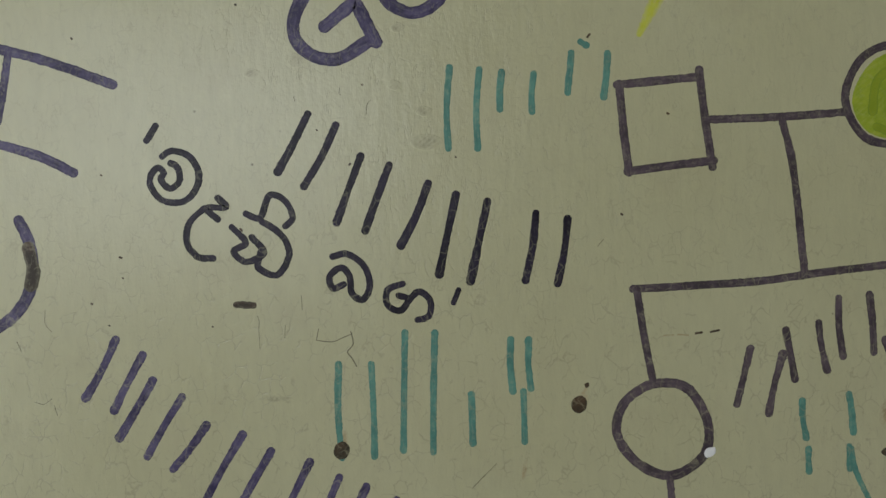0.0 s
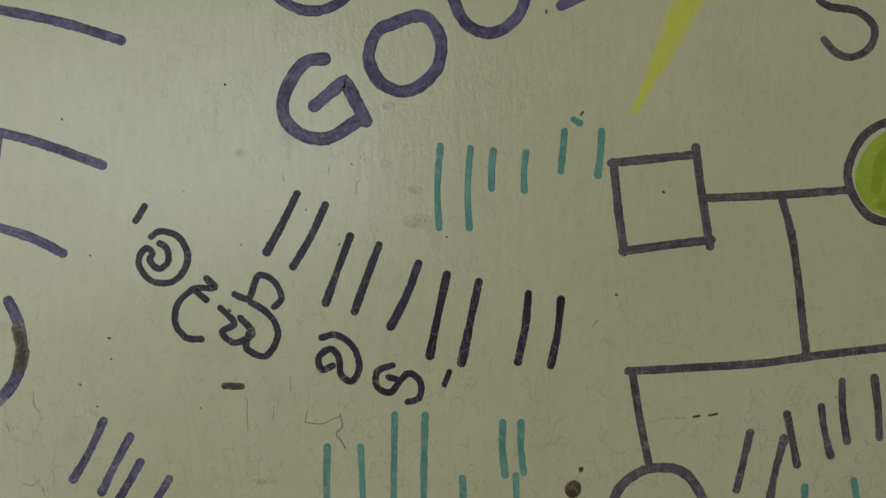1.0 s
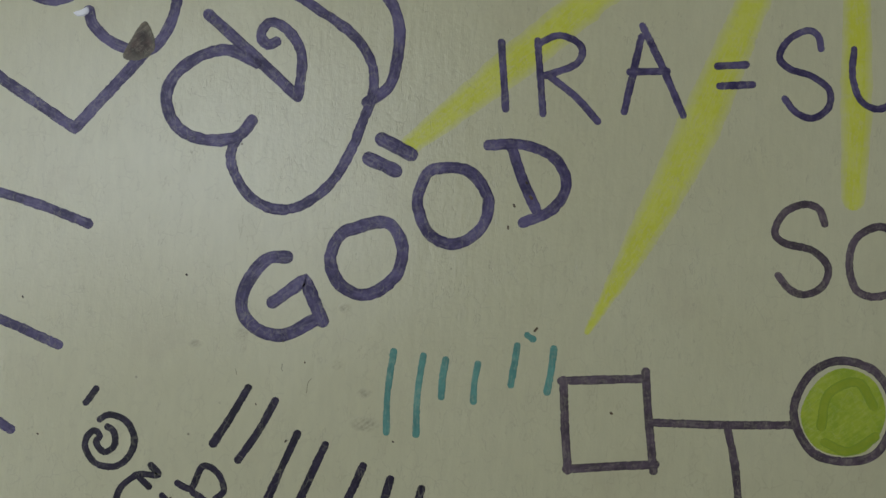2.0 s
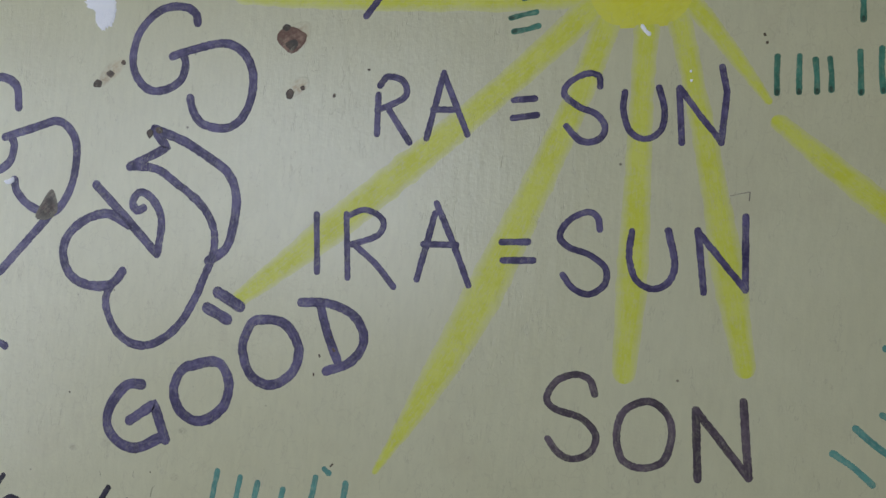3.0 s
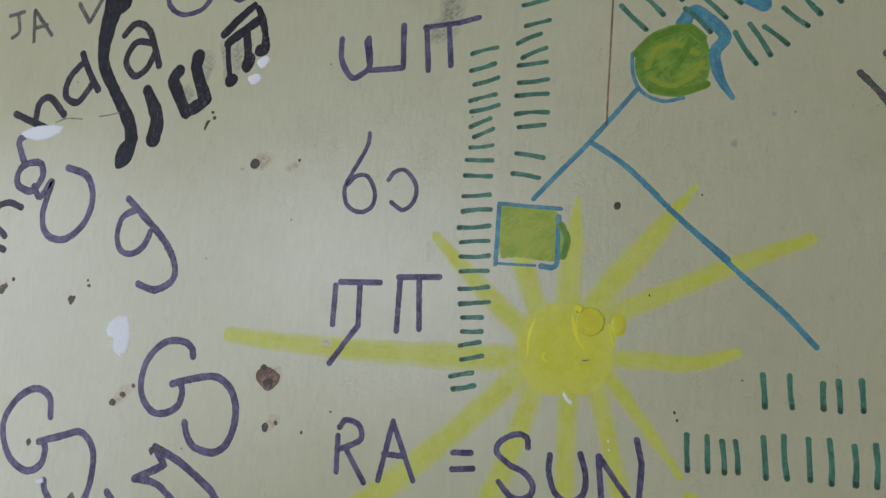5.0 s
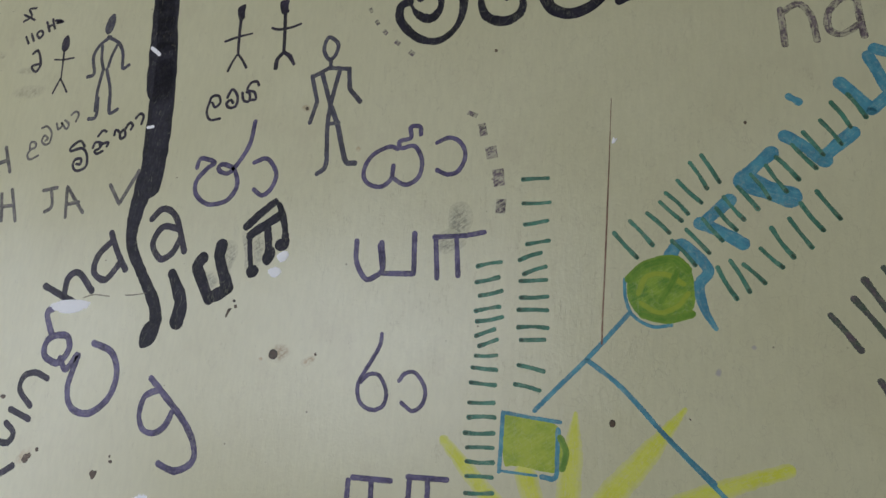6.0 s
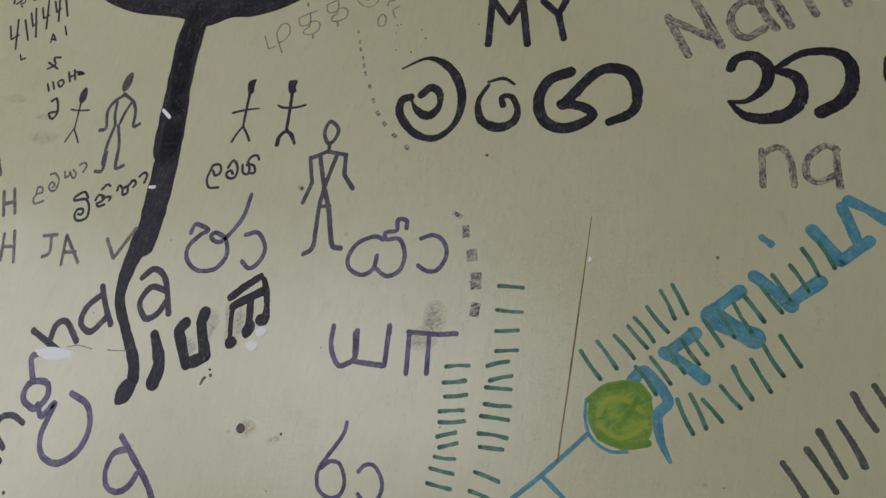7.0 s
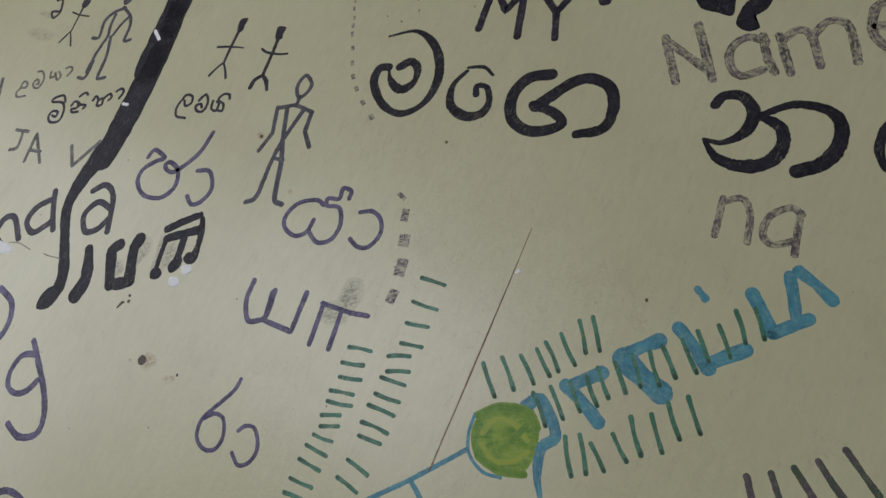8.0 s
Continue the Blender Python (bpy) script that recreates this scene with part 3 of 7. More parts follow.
stroke(d, "line", DUSK, 4.8, ("s", (33.6, 23), (35.3, 0.5)))
stroke(d, "circle", DUSK, 5.4, ("c", (180.6, 293), (203.2, 286), (214.4, 263.3), (205.5, 237.8), (185.7, 230.6), (163.3, 236.1), (151.5, 259.8), (161.2, 283.9)))
patch(d, "disc", GREEN, (182.7, 288.5), (201.8, 280.6), (209.2, 259.5), (199.7, 239.4), (183.6, 234.1), (164.8, 239.7), (155.9, 258.9), (165.9, 279.9))
stroke(d, "brush_mark", OLIVE, 7.2, ("s", (169.2, 252.4), (173.1, 272.1), (190.8, 280), (201.1, 266.3)))
stroke(d, "brush_mark", OLIVE, 6.5, ("s", (171.9, 241.8), (187, 237.1), (202.8, 246.7)))
bar(d, TEAL, 5.2, 234.9, 270.5, 238.3, 249.1)
d = drawing("name_bars", "dark violet marker bars standing for a name", "wall writing", 0.18, 0.941)
stroke(d, "bar", DUSK, (5.5, 4.4, 5.1), ("s", (-1.4, 39.1), (-6, 21.4), (-10.7, 3.7)))
stroke(d, "bar", DUSK, (5.6, 4.2, 5.7), ("s", (19.7, 34.8), (14, 16.1), (9.8, -3)))
stroke(d, "bar", DUSK, (5.2, 4.5, 5.3), ("s", (21.8, 50.1), (24.6, 34.3), (27.2, 18.4)))
stroke(d, "bar", DUSK, (4.8, 4.4, 5.3), ("s", (43.2, 54), (44.9, 38.5), (48.3, 23.4)))
stroke(d, "bar", DUSK, (4.7, 4.5, 5.1), ("s", (56.5, 69.5), (56.5, 50.6), (58.8, 31.9)))
stroke(d, "bar", DUSK, (5.5, 4.7, 4.8), ("s", (76.6, 70.9), (78.5, 52.2), (79, 33.5)))
stroke(d, "bar", DUSK, (5.5, 4.5, 5.6), ("s", (86.5, 41.6), (90.7, 29.3), (93.4, 16.6)))
stroke(d, "bar", DUSK, (4.9, 4.9, 4.9), ("s", (103.3, 47.9), (106.4, 34.4), (110.8, 21.2)))
d = drawing("name_bars", "teal paint bars and a tail standing for a name", "wall writing", 0.227, 0.876)
stroke(d, "bar", TEAL, (4.6, 3.8, 4.6), ("s", (-15.3, 69), (-15, 57), (-12.9, 45.1)))
stroke(d, "bar", TEAL, (4.3, 4.4, 4.8), ("s", (15.4, 72.4), (17.1, 59.9), (17.9, 47.3)))
stroke(d, "bar", TEAL, (4.7, 3.7, 4.8), ("s", (-11.6, 37.6), (-11.8, 30.4), (-11.4, 23.1)))
stroke(d, "bar", TEAL, (4.1, 3.9, 4.4), ("s", (15.1, 38.4), (15.1, 31), (15.3, 23.7)))
stroke(d, "tail", TEAL, 3.5, ("s", (16.7, 36.9), (19.3, 21.6), (29.3, -0.2)))
d = drawing("painted_letter", "large violet Sinhala character drawn with a thick marker", "wall writing", -0.157, 1.248)
stroke(d, "stroke", VIOLET, 7.2, ("s", (69.3, 166.8), (95.5, 158.5), (117.1, 147.5), (134.1, 136.9), (142.5, 120.4), (142.5, 97.3), (137.9, 80.1), (124.7, 69.9)))
stroke(d, "stroke", VIOLET, 7.1, ("l", (69.4, 165.8), (81.7, 153), (51.4, 136.5)))
stroke(d, "stroke", VIOLET, 6.4, ("s", (51.4, 136.5), (73.8, 136.1), (92.9, 125.9), (115, 111.1), (127, 93.5), (128.2, 74.9), (122.9, 58), (116, 38.3), (104.4, 17.8), (87.7, 3.8), (71.4, 0.4), (55.2, 7.3), (43.6, 23.8), (42.8, 38.5), (53.9, 55.6)))
stroke(d, "stroke", VIOLET, 7.4, ("s", (54, 54.6), (44.2, 44.1), (25, 41.7), (8.5, 48.2), (0.2, 63.9), (3.3, 79.4), (18, 92.8), (36.9, 98.5), (54.8, 91.3)))
stroke(d, "stroke", VIOLET, 7.2, ("l", (23.6, 120.3), (53.2, 95.6), (81.5, 71.3)))
stroke(d, "stroke", VIOLET, 6.5, ("s", (82, 72.3), (82.5, 98.7), (71.1, 114.6), (61, 116.7), (56.8, 108.6), (61.2, 103.1), (66.5, 105.1)))
d = drawing("equals_sign", "two short violet marker dashes", "wall writing", -0.029, 1.276)
stroke(d, "dash", VIOLET, 8.6, ("l", (7.3, 19.3), (25.9, 10.6)))
stroke(d, "dash", VIOLET, 8.7, ("l", (-0.1, 6.7), (16.9, -0.3)))
d = drawing("painted_word", "word GOOD in violet marker capitals on a slant", "wall writing", -0.103, 1.17)
stroke(d, "letter", VIOLET, 8.1, ("s", (25.6, 49), (13.2, 46.9), (1.4, 30.6), (-0.4, 15.2), (9, 3.7), (26, 0.5), (44.9, 10.8)), ("l", (18.3, 20.4), (37.7, 35.5), (49.8, 10.2)))
stroke(d, "letter", VIOLET, 7.7, ("c", (66.9, 68.8), (86.9, 73.3), (97.1, 58.7), (93.1, 39.2), (76, 27.8), (60, 33.1), (52.8, 47.9), (57.5, 63.2)))
stroke(d, "letter", VIOLET, 7.3, ("c", (114.5, 107.9), (136, 107.8), (149, 91.6), (146, 73), (129.9, 61.8), (113.5, 67.6), (105.4, 84.9), (107.9, 99.2)))
stroke(d, "letter", VIOLET, 6.9, ("s", (162.4, 124.9), (170.4, 103.7), (179.3, 85.8)), ("s", (148, 124.5), (169.2, 125.8), (189.9, 118.2), (197.8, 101.8), (189.2, 85.9), (171.5, 77.1)))
d = drawing("painted_letter", "curled violet Sinhala character above a pointed hook", "wall writing", -0.267, 1.293)
stroke(d, "stroke", VIOLET, 7.2, ("s", (56.3, 132.5), (51.9, 150), (35.7, 156.2), (16.5, 147.9), (1.5, 127.7), (1, 109.1), (13.4, 88.7), (35.6, 79.3), (52.1, 87.1), (55.7, 102), (52.9, 107)))
stroke(d, "stroke", VIOLET, 6.9, ("s", (46.3, 107.8), (72.1, 116.6), (95, 123.1), (111, 109.6), (113.6, 85.8), (108.4, 64.3), (96.4, 50.1), (76.8, 53.8), (63.1, 63.9), (59.1, 73.9)))
stroke(d, "stroke", VIOLET, 7.1, ("l", (0.4, 33.3), (54, -0.1), (94.4, 48)))
patch(d, "rust_patch", STAIN, (94.6, 69), (101.7, 52.8), (92.6, 44.2), (81.8, 45.8), (85.9, 57.1))
d = drawing("painted_letter", "looping violet Sinhala character beside a paint chip", "wall writing", -0.112, 1.418)
stroke(d, "stroke", VIOLET, 6.6, ("s", (52.1, 79.6), (49.1, 87.7), (36.5, 92.1), (18.5, 88), (3.8, 71.4), (-0.2, 51.3), (4.5, 36.4), (16.1, 26.8), (29.8, 27.2), (42.3, 35), (45.4, 47.1), (43, 53.6)))
stroke(d, "stroke", VIOLET, 6.7, ("s", (33.7, 53.4), (54.3, 60.2), (77.2, 64.6), (93.2, 57.4), (101.6, 41.9), (101.7, 23.1), (94.7, 7.2), (82.2, 0.4), (64.5, 2.7), (55.6, 11.9), (51.8, 22)))
d = drawing("painted_letter", "violet Sinhala character with an open tail", "wall writing", -0.162, 1.553)
stroke(d, "stroke", VIOLET, 7, ("s", (7.3, 84.6), (30.4, 66.6), (53.4, 47.4), (68, 28.7), (69.8, 11.5), (52.2, 0.4), (31.7, 4.7)))
stroke(d, "stroke", VIOLET, 6.5, ("s", (18.7, 74.4), (3.1, 66.4), (-0.2, 48.2), (6.3, 34.7), (20.4, 32.2), (32.4, 41), (37.8, 54.2)))
d = drawing("painted_letter", "violet looped Sinhala character with a wide hook", "wall writing", -0.304, 1.595)
stroke(d, "stroke", VIOLET, 7.9, ("s", (6.9, 104.1), (-0.5, 97.1), (12.4, 73.6)))
stroke(d, "stroke", VIOLET, 7.7, ("c", (13.5, 73.9), (32.4, 75.5), (37.9, 61.9), (26.4, 46.8), (7.5, 52.1), (5.1, 64.9)))
stroke(d, "stroke", VIOLET, 7.4, ("s", (28.6, 51.5), (38.7, 41.1), (51.3, 57.2), (45.5, 24), (54.8, 3.6), (77.7, -0.2), (99, 16.1), (105.7, 41.6), (94.8, 63.5), (69.6, 71.4)))
d = drawing("painted_word", "black letters of one word climbing in a curve", "wall writing", -0.346, 1.517)
stroke(d, "letter", INK, 7.9, ("l", (31.2, 205.3), (77.5, 189.1)), ("s", (59.5, 195.8), (60.8, 215.7), (74.1, 222.3), (95.7, 204.4)))
stroke(d, "letter", INK, 7.6, ("s", (108.5, 268), (121, 247.3), (134.9, 229.5)), ("s", (111, 258.7), (96.4, 243.4), (94, 224.8), (110.8, 216.9), (126.1, 235.3)))
stroke(d, "letter", INK, 7.3, ("s", (158.3, 285.2), (171.2, 296.9), (189.2, 287.5), (205.4, 252.4)), ("s", (194.4, 275.7), (174.1, 276.9), (164.8, 258.5), (177.2, 242.9), (190.6, 249.2), (198.8, 265.9)))
stroke(d, "letter", INK, 7.1, ("s", (42.2, 77.3), (24.2, 91.7), (26.4, 106.3), (40.9, 111.8), (58.5, 107.4)))
stroke(d, "letter", INK, 7.1, ("l", (16.7, 70.4), (43.7, 63.4)))
stroke(d, "letter", INK, 7.2, ("s", (14.4, 55.8), (26.7, 47.1), (21.8, 36.4), (7.3, 36.9), (0, 47.9)))
stroke(d, "letter", INK, 7.1, ("s", (4.4, -0.5), (20.4, 5.1), (34.3, 14)))
d = drawing("music_note_drawing", "row of black painted music notes with smeared edges", "wall drawing", -0.151, 1.697)
stroke(d, "note", BLACK, (10.5, 14.9, 17.5), ("s", (0.4, 48.2), (16, 20.6), (15.1, -0.3)))
stroke(d, "note", BLACK, (13, 13.9, 11.8), ("s", (35.2, 66.4), (29.8, 57.1), (37.4, 44.3), (45.8, 29.8), (49.3, 24.5)))
stroke(d, "note", BLACK, (11.5, 13.6, 11.5), ("s", (49.1, 25.4), (60.4, 31.4), (68.5, 36.1)))
stroke(d, "note", BLACK, (14.6, 12.5, 12.9, 14.6), ("s", (55.5, 80), (54.4, 69.2), (61.5, 52.5), (68.8, 38)))
stroke(d, "note", BLACK, 8.3, ("l", (80.8, 100.7), (95.7, 115.4), (109.9, 127.1)))
stroke(d, "note", BLACK, 9.4, ("l", (86.1, 91.4), (100.6, 102.2), (117.1, 113.1)))
stroke(d, "note", BLACK, (6.1, 8.1, 6.1, 9.3), ("s", (114.8, 124.6), (119.9, 115.2), (125, 100.3), (127.1, 87.2)))
stroke(d, "note", BLACK, 6.1, ("l", (86.5, 89.5), (89.7, 70.6), (93.1, 57.6)))
stroke(d, "note", BLACK, 8.5, ("l", (105.3, 100.7), (108.7, 85.6), (110.1, 74.4)))
patch(d, "note_head", BLACK, (87.6, 55.2), (90.2, 60.7), (97.7, 61.8), (102.1, 56.6), (98.9, 50.7), (91.6, 49))
patch(d, "note_head", BLACK, (104.3, 72.9), (111.2, 82), (117.5, 77.9), (117, 69.4), (110.8, 62.2), (104.5, 66.3))
patch(d, "note_head", BLACK, (116.9, 86.3), (121.7, 89.6), (131.1, 88.5), (130.9, 81), (124.1, 77.2), (117.1, 79.7))
patch(d, "smudge", SMEAR, (59.4, 83.3), (70.6, 84.3), (75.3, 73.1), (69.3, 53.3), (69.7, 38.1), (62.6, 52.6))
patch(d, "smudge", SMEAR, (41.2, 50.5), (49.8, 53.3), (56.4, 44.3), (54, 34.5), (46.8, 35.6))
patch(d, "smudge", SMEAR, (76.4, 94.5), (85, 91.3), (87.1, 70.3), (90.9, 57.4), (85.5, 56.8), (83.8, 70))
patch(d, "smudge", SMEAR, (89.8, 89.8), (102.5, 92.7), (105.2, 73.9), (102.4, 60.4), (95.2, 63.5))
d = drawing("tree_drawing", "black painted tree with a thick crown outline and long trunk", "wall drawing", -0.402, 1.667)
stroke(d, "trunk", BLACK, (27.9, 20.4, 13.9, 13, 13.9, 15.8), ("s", (199.7, 181.4), (193, 151.8), (190.8, 125.3), (194.2, 104.3), (212.2, 77.7), (233.4, 48.4), (240.6, 29.5)))
patch(d, "note_head", BLACK, (229.6, 25.3), (244.8, 32.4), (246.5, 18.7), (241.1, 4.8), (227.4, -0.5), (223.9, 12.1))
stroke(d, "trunk", BLACK, (31.5, 27.5, 29.5, 32.6, 33.6, 30.5), ("s", (182.4, 460.7), (180.9, 403.4), (193.8, 329.2), (200.8, 258.5), (203.5, 195.1), (202.8, 172.8)))
stroke(d, "trunk", BLACK, (36.1, 35.7, 35.7, 38.5), ("s", (181.9, 456.3), (180.5, 419.4), (187.6, 341.4), (195.1, 285.6)))
patch(d, "crown", BLACK, (-13.6, 512.1), (0.4, 499.7), (23.1, 483.9), (53.4, 471.5), (92.5, 462.4), (155.0, 457.0), (196.6, 446.2), (232.0, 458.4), (260.0, 460.0), (298.6, 471.7), (331.6, 490.7), (346.6, 509.4), (303.5, 546.7), (114.2, 574.9), (-10.1, 556.9))
patch(d, "crown_gap", PALE, (69.7, 504.6), (93.8, 497.1), (121.7, 492.9), (156.8, 490.9), (183.4, 492.3), (211.4, 498.3), (215.3, 520.1), (132.2, 544.6), (64.6, 531.5))
stroke(d, "green_edge", LEAF, 3.0, ("s", (83.7, 500.8), (105.4, 494.3), (126.4, 491.9)))
stroke(d, "scratch", CHIP, 4.7, ("s", (174, 333.8), (185.3, 325.7)))
stroke(d, "scratch", CHIP, 4, ("s", (187.5, 238.8), (193.9, 239.4)))
d = drawing("letter_pair", "grey violet capital letters in two short rows", "wall writing", -0.467, 1.795)
stroke(d, "letter", PENCIL, 5.2, ("l", (35.2, 83.1), (47.6, 53.7)), ("l", (50.9, 88.1), (64.5, 58.5)), ("l", (42.5, 67.6), (58, 72.7)))
stroke(d, "letter", PENCIL, 5.4, ("l", (0, 134.6), (19.4, 104.7)))
stroke(d, "letter", PENCIL, 4.8, ("l", (59.7, 31), (67.2, -0.4)), ("l", (74.4, 36.5), (88.2, -0.1)), ("l", (63.3, 15.7), (80.8, 18)))
stroke(d, "letter", PENCIL, 4.6, ("l", (121.8, 36.3), (140.8, 39.8)), ("s", (133.1, 38), (138.2, 18.3), (129.4, 11.5)))
stroke(d, "letter", PENCIL, 4.5, ("l", (160.8, 6.1), (155.4, 41.5), (184, 12)), ("l", (158.3, 20.6), (175.6, 23.7)))
stroke(d, "letter", PENCIL, 4.8, ("l", (215.8, 43.8), (232.1, 23), (251, 60.7)))
d = drawing("painted_word", "tiny grey Sinhala word under two figures", "wall writing", -0.381, 1.869)
stroke(d, "character", PENCIL, 3, ("s", (1.7, 11.6), (1.9, 20.4), (9.1, 19.6), (9.6, 14.2), (3.6, 11.6), (0.1, 5.1), (5.1, -0.4), (16.7, 4.3)))
stroke(d, "character", PENCIL, 3, ("s", (14.2, 38.2), (21.4, 40), (30.1, 32.1), (29.9, 20.2), (23.4, 17.7), (17.6, 22.3), (20.4, 28.7), (26.6, 24.9), (23.1, 22.4)))
stroke(d, "character", PENCIL, 2.9, ("s", (35, 43.3), (38.8, 36.3), (43.9, 41.1), (41.6, 44.6), (50.8, 36.5), (53.1, 42.5), (46.6, 47.1)))
stroke(d, "character", PENCIL, 2.9, ("s", (54.4, 53.8), (60.3, 57.7), (65, 54), (62.9, 45.5)))
d = drawing("painted_word", "small black Sinhala word beside the painted trunk", "wall writing", -0.317, 1.855)
stroke(d, "character", INK, 3.6, ("s", (19, 29.3), (11.3, 35.5), (0.2, 28.7), (0.3, 23.6), (15.4, 26.9), (24.1, 19.2), (26.1, 5.7), (14.8, 0), (7.5, 4.9), (8.5, 12.9), (16.8, 14.4), (17.5, 8.3), (11.8, 8.1)))
stroke(d, "character", INK, 3.5, ("s", (31.1, 27.4), (33.5, 33.9), (42.5, 32.3), (39.9, 26.6), (34.3, 23.4), (38, 20.4), (45.6, 23.4)), ("s", (40, 31.1), (51.1, 33.7), (50.4, 29.2)), ("s", (35.6, 41.3), (40.8, 47.8), (46.2, 46.6)))
stroke(d, "character", INK, 3.5, ("s", (57.8, 42.3), (58.9, 48.2), (64.5, 45.4), (67.4, 38.1), (73.4, 41.2), (70, 48.5), (66.7, 45.5)), ("s", (71, 47.9), (76, 56.3), (81.4, 53.7), (79.5, 48.7)))
stroke(d, "character", INK, 3.5, ("s", (83.6, 61.7), (88.7, 67), (93.8, 64.1), (92.7, 55.1)))
d = drawing("painted_word", "small black Sinhala word under two stick figures", "wall writing", -0.141, 1.913)
stroke(d, "character", INK, 3.2, ("s", (1.8, 18.5), (3.8, 26.2), (12.1, 27.4), (15.6, 19.8), (10.2, 14.3), (5.3, 19.7)), ("s", (1.6, 19.6), (0.4, 8.7), (6.1, 0.2), (18.1, 1.3)))
stroke(d, "character", INK, 3.4, ("s", (23.6, 25.3), (28.5, 34.1), (35.9, 26.5), (35.9, 15.8), (28.8, 13.1), (23.4, 17.7), (28, 22.1), (31.8, 18.9)))
stroke(d, "character", INK, 3.2, ("s", (41.4, 29.8), (44.3, 21.3), (51.1, 20.3), (50.5, 28.8), (46.5, 30.5)), ("s", (52.1, 21.4), (58.9, 22.5), (56.1, 30), (47.2, 33.1), (50.3, 40.7), (57.1, 42.2), (60.3, 37.9)))
d = drawing("tally_row", "row of thin black tally strokes", "wall writing", -0.536, 2.059)
stroke(d, "tally", INK, 3.5, ("l", (11.2, 48.8), (21.3, 29.3), (32.1, 36.1)), ("l", (21.7, 59.5), (35.2, 15.4)))
stroke(d, "tally", INK, 3.4, ("l", (34.2, 58.6), (51.9, 29.2)))
stroke(d, "tally", INK, 3.4, ("l", (40.6, 69.5), (51.8, 49.7), (56.9, 55)), ("l", (46.5, 76.6), (64.1, 34)))
stroke(d, "tally", INK, 3.4, ("l", (57.9, 77.6), (66.1, 61.8), (74.5, 66.8)), ("l", (64.7, 88.4), (77.1, 46.8)))
stroke(d, "tally", INK, 3.4, ("l", (76.3, 87.4), (85.6, 71.5), (90.6, 76.8)), ("l", (82, 94.5), (94.2, 57.8)))
stroke(d, "tally", INK, 3.4, ("l", (85.2, 107.5), (106.6, 66.2)))
stroke(d, "tally", INK, 3.6, ("s", (2.3, 84.2), (0.1, 96.1), (14.5, 90.9), (7.5, 83.7)), ("s", (14.5, 90.9), (19, 98.3), (25.8, 99.6)))
stroke(d, "tally", INK, 2.9, ("l", (93.2, 27.4), (92.5, 39.5), (101.4, 29.8), (92.8, 32.2)))
stroke(d, "tally", INK, 2.9, ("l", (108.9, 50.5), (116.4, 38)))
stroke(d, "tally", INK, 2.9, ("l", (47.8, 7.4), (52.5, -0.2), (59, 2.4)))
d = drawing("frequency_note", "tiny black handwritten note 110 Hz", "wall writing", -0.433, 1.979)
stroke(d, "character", INK, 3.2, ("s", (17.1, 85.4), (6.5, 84.2), (11.9, 75), (0.9, 68.4)), ("s", (-0.1, 77.4), (18.3, 69.4)))
stroke(d, "digit", INK, 3.5, ("l", (10.6, 47), (16.4, 38.1)))
stroke(d, "digit", INK, 3.5, ("l", (18.3, 50.2), (24, 41.3)))
stroke(d, "digit", INK, 3.5, ("c", (27.2, 49.9), (32.2, 54.2), (36.8, 49.5), (32.5, 44.5)))
stroke(d, "letter", INK, 3.5, ("l", (39.3, 65), (46.1, 52.7)), ("l", (47.7, 68.2), (53.6, 55.8)), ("l", (42.4, 58.7), (50.9, 61.1)))
stroke(d, "letter", INK, 3.5, ("l", (52.7, 66.2), (62.5, 65.8), (55.1, 62.7), (64.4, 64)))
stroke(d, "digit", INK, 3.8, ("s", (27.4, 24), (34.9, 27.3), (42.9, 10.1), (37.7, 0.1), (29.8, 7), (40.7, 10.2)))
d = drawing("stick_figure", "small black stick pictogram with outstretched arms", "wall drawing", -0.369, 1.951)
patch(d, "head", INK, (8.0, 54.0), (6.1, 63.2), (8.5, 71.1), (14.2, 72.9), (18.2, 60.7), (14.9, 52.8))
stroke(d, "body", INK, (3.2, 2.6, 2.2), ("s", (11.6, 54.2), (13.2, 38.9), (15.4, 17.7)))
stroke(d, "arm", INK, 2.4, ("s", (-0.4, 42.7), (12.9, 41.9), (28.7, 43.6)))
stroke(d, "leg", INK, (3.0, 2.2), ("s", (7.1, -0.3), (11.2, 9.8), (14.5, 17.6)))
stroke(d, "leg", INK, (2.2, 2.8), ("s", (14.5, 17.6), (21.6, 9.1), (27.8, 0.6)))
d = drawing("pictogram", "blue outline pictogram with a filled oval top", "wall drawing", -0.314, 1.917)
patch(d, "head", NAVY, (22.4, 131.3), (26.1, 122.8), (24.1, 109.6), (17.7, 104.9), (12.5, 111.6), (14.9, 124.9))
stroke(d, "outline", NAVY, 4.7, ("s", (22.6, 101.4), (9.8, 91.9), (3.2, 77.3), (8.8, 56.2), (0.1, 52.4)))
stroke(d, "outline", NAVY, 4.6, ("s", (19.5, 101.5), (36.7, 92.9), (45.1, 79.8), (48.9, 61.2), (56.9, 64.6)))
stroke(d, "outline", NAVY, 4.3, ("s", (13.5, 90.2), (16, 73.9), (21.4, 60.9)))
stroke(d, "outline", NAVY, 4.2, ("s", (35.2, 91.3), (29.9, 76.9), (27.8, 64)))
stroke(d, "outline", NAVY, 4.5, ("s", (21.4, 60.9), (18.9, 35.4), (20.7, 10.3)))
stroke(d, "outline", NAVY, 4.5, ("s", (26.1, 60.8), (36.6, 35.4), (40.8, 10.6)))
stroke(d, "outline", NAVY, 4.8, ("s", (21.7, 25.1), (23.4, 2.9), (13.6, 0.1)))
stroke(d, "outline", NAVY, 4.7, ("s", (38, 26.3), (42, 7.3), (52.3, 11)))
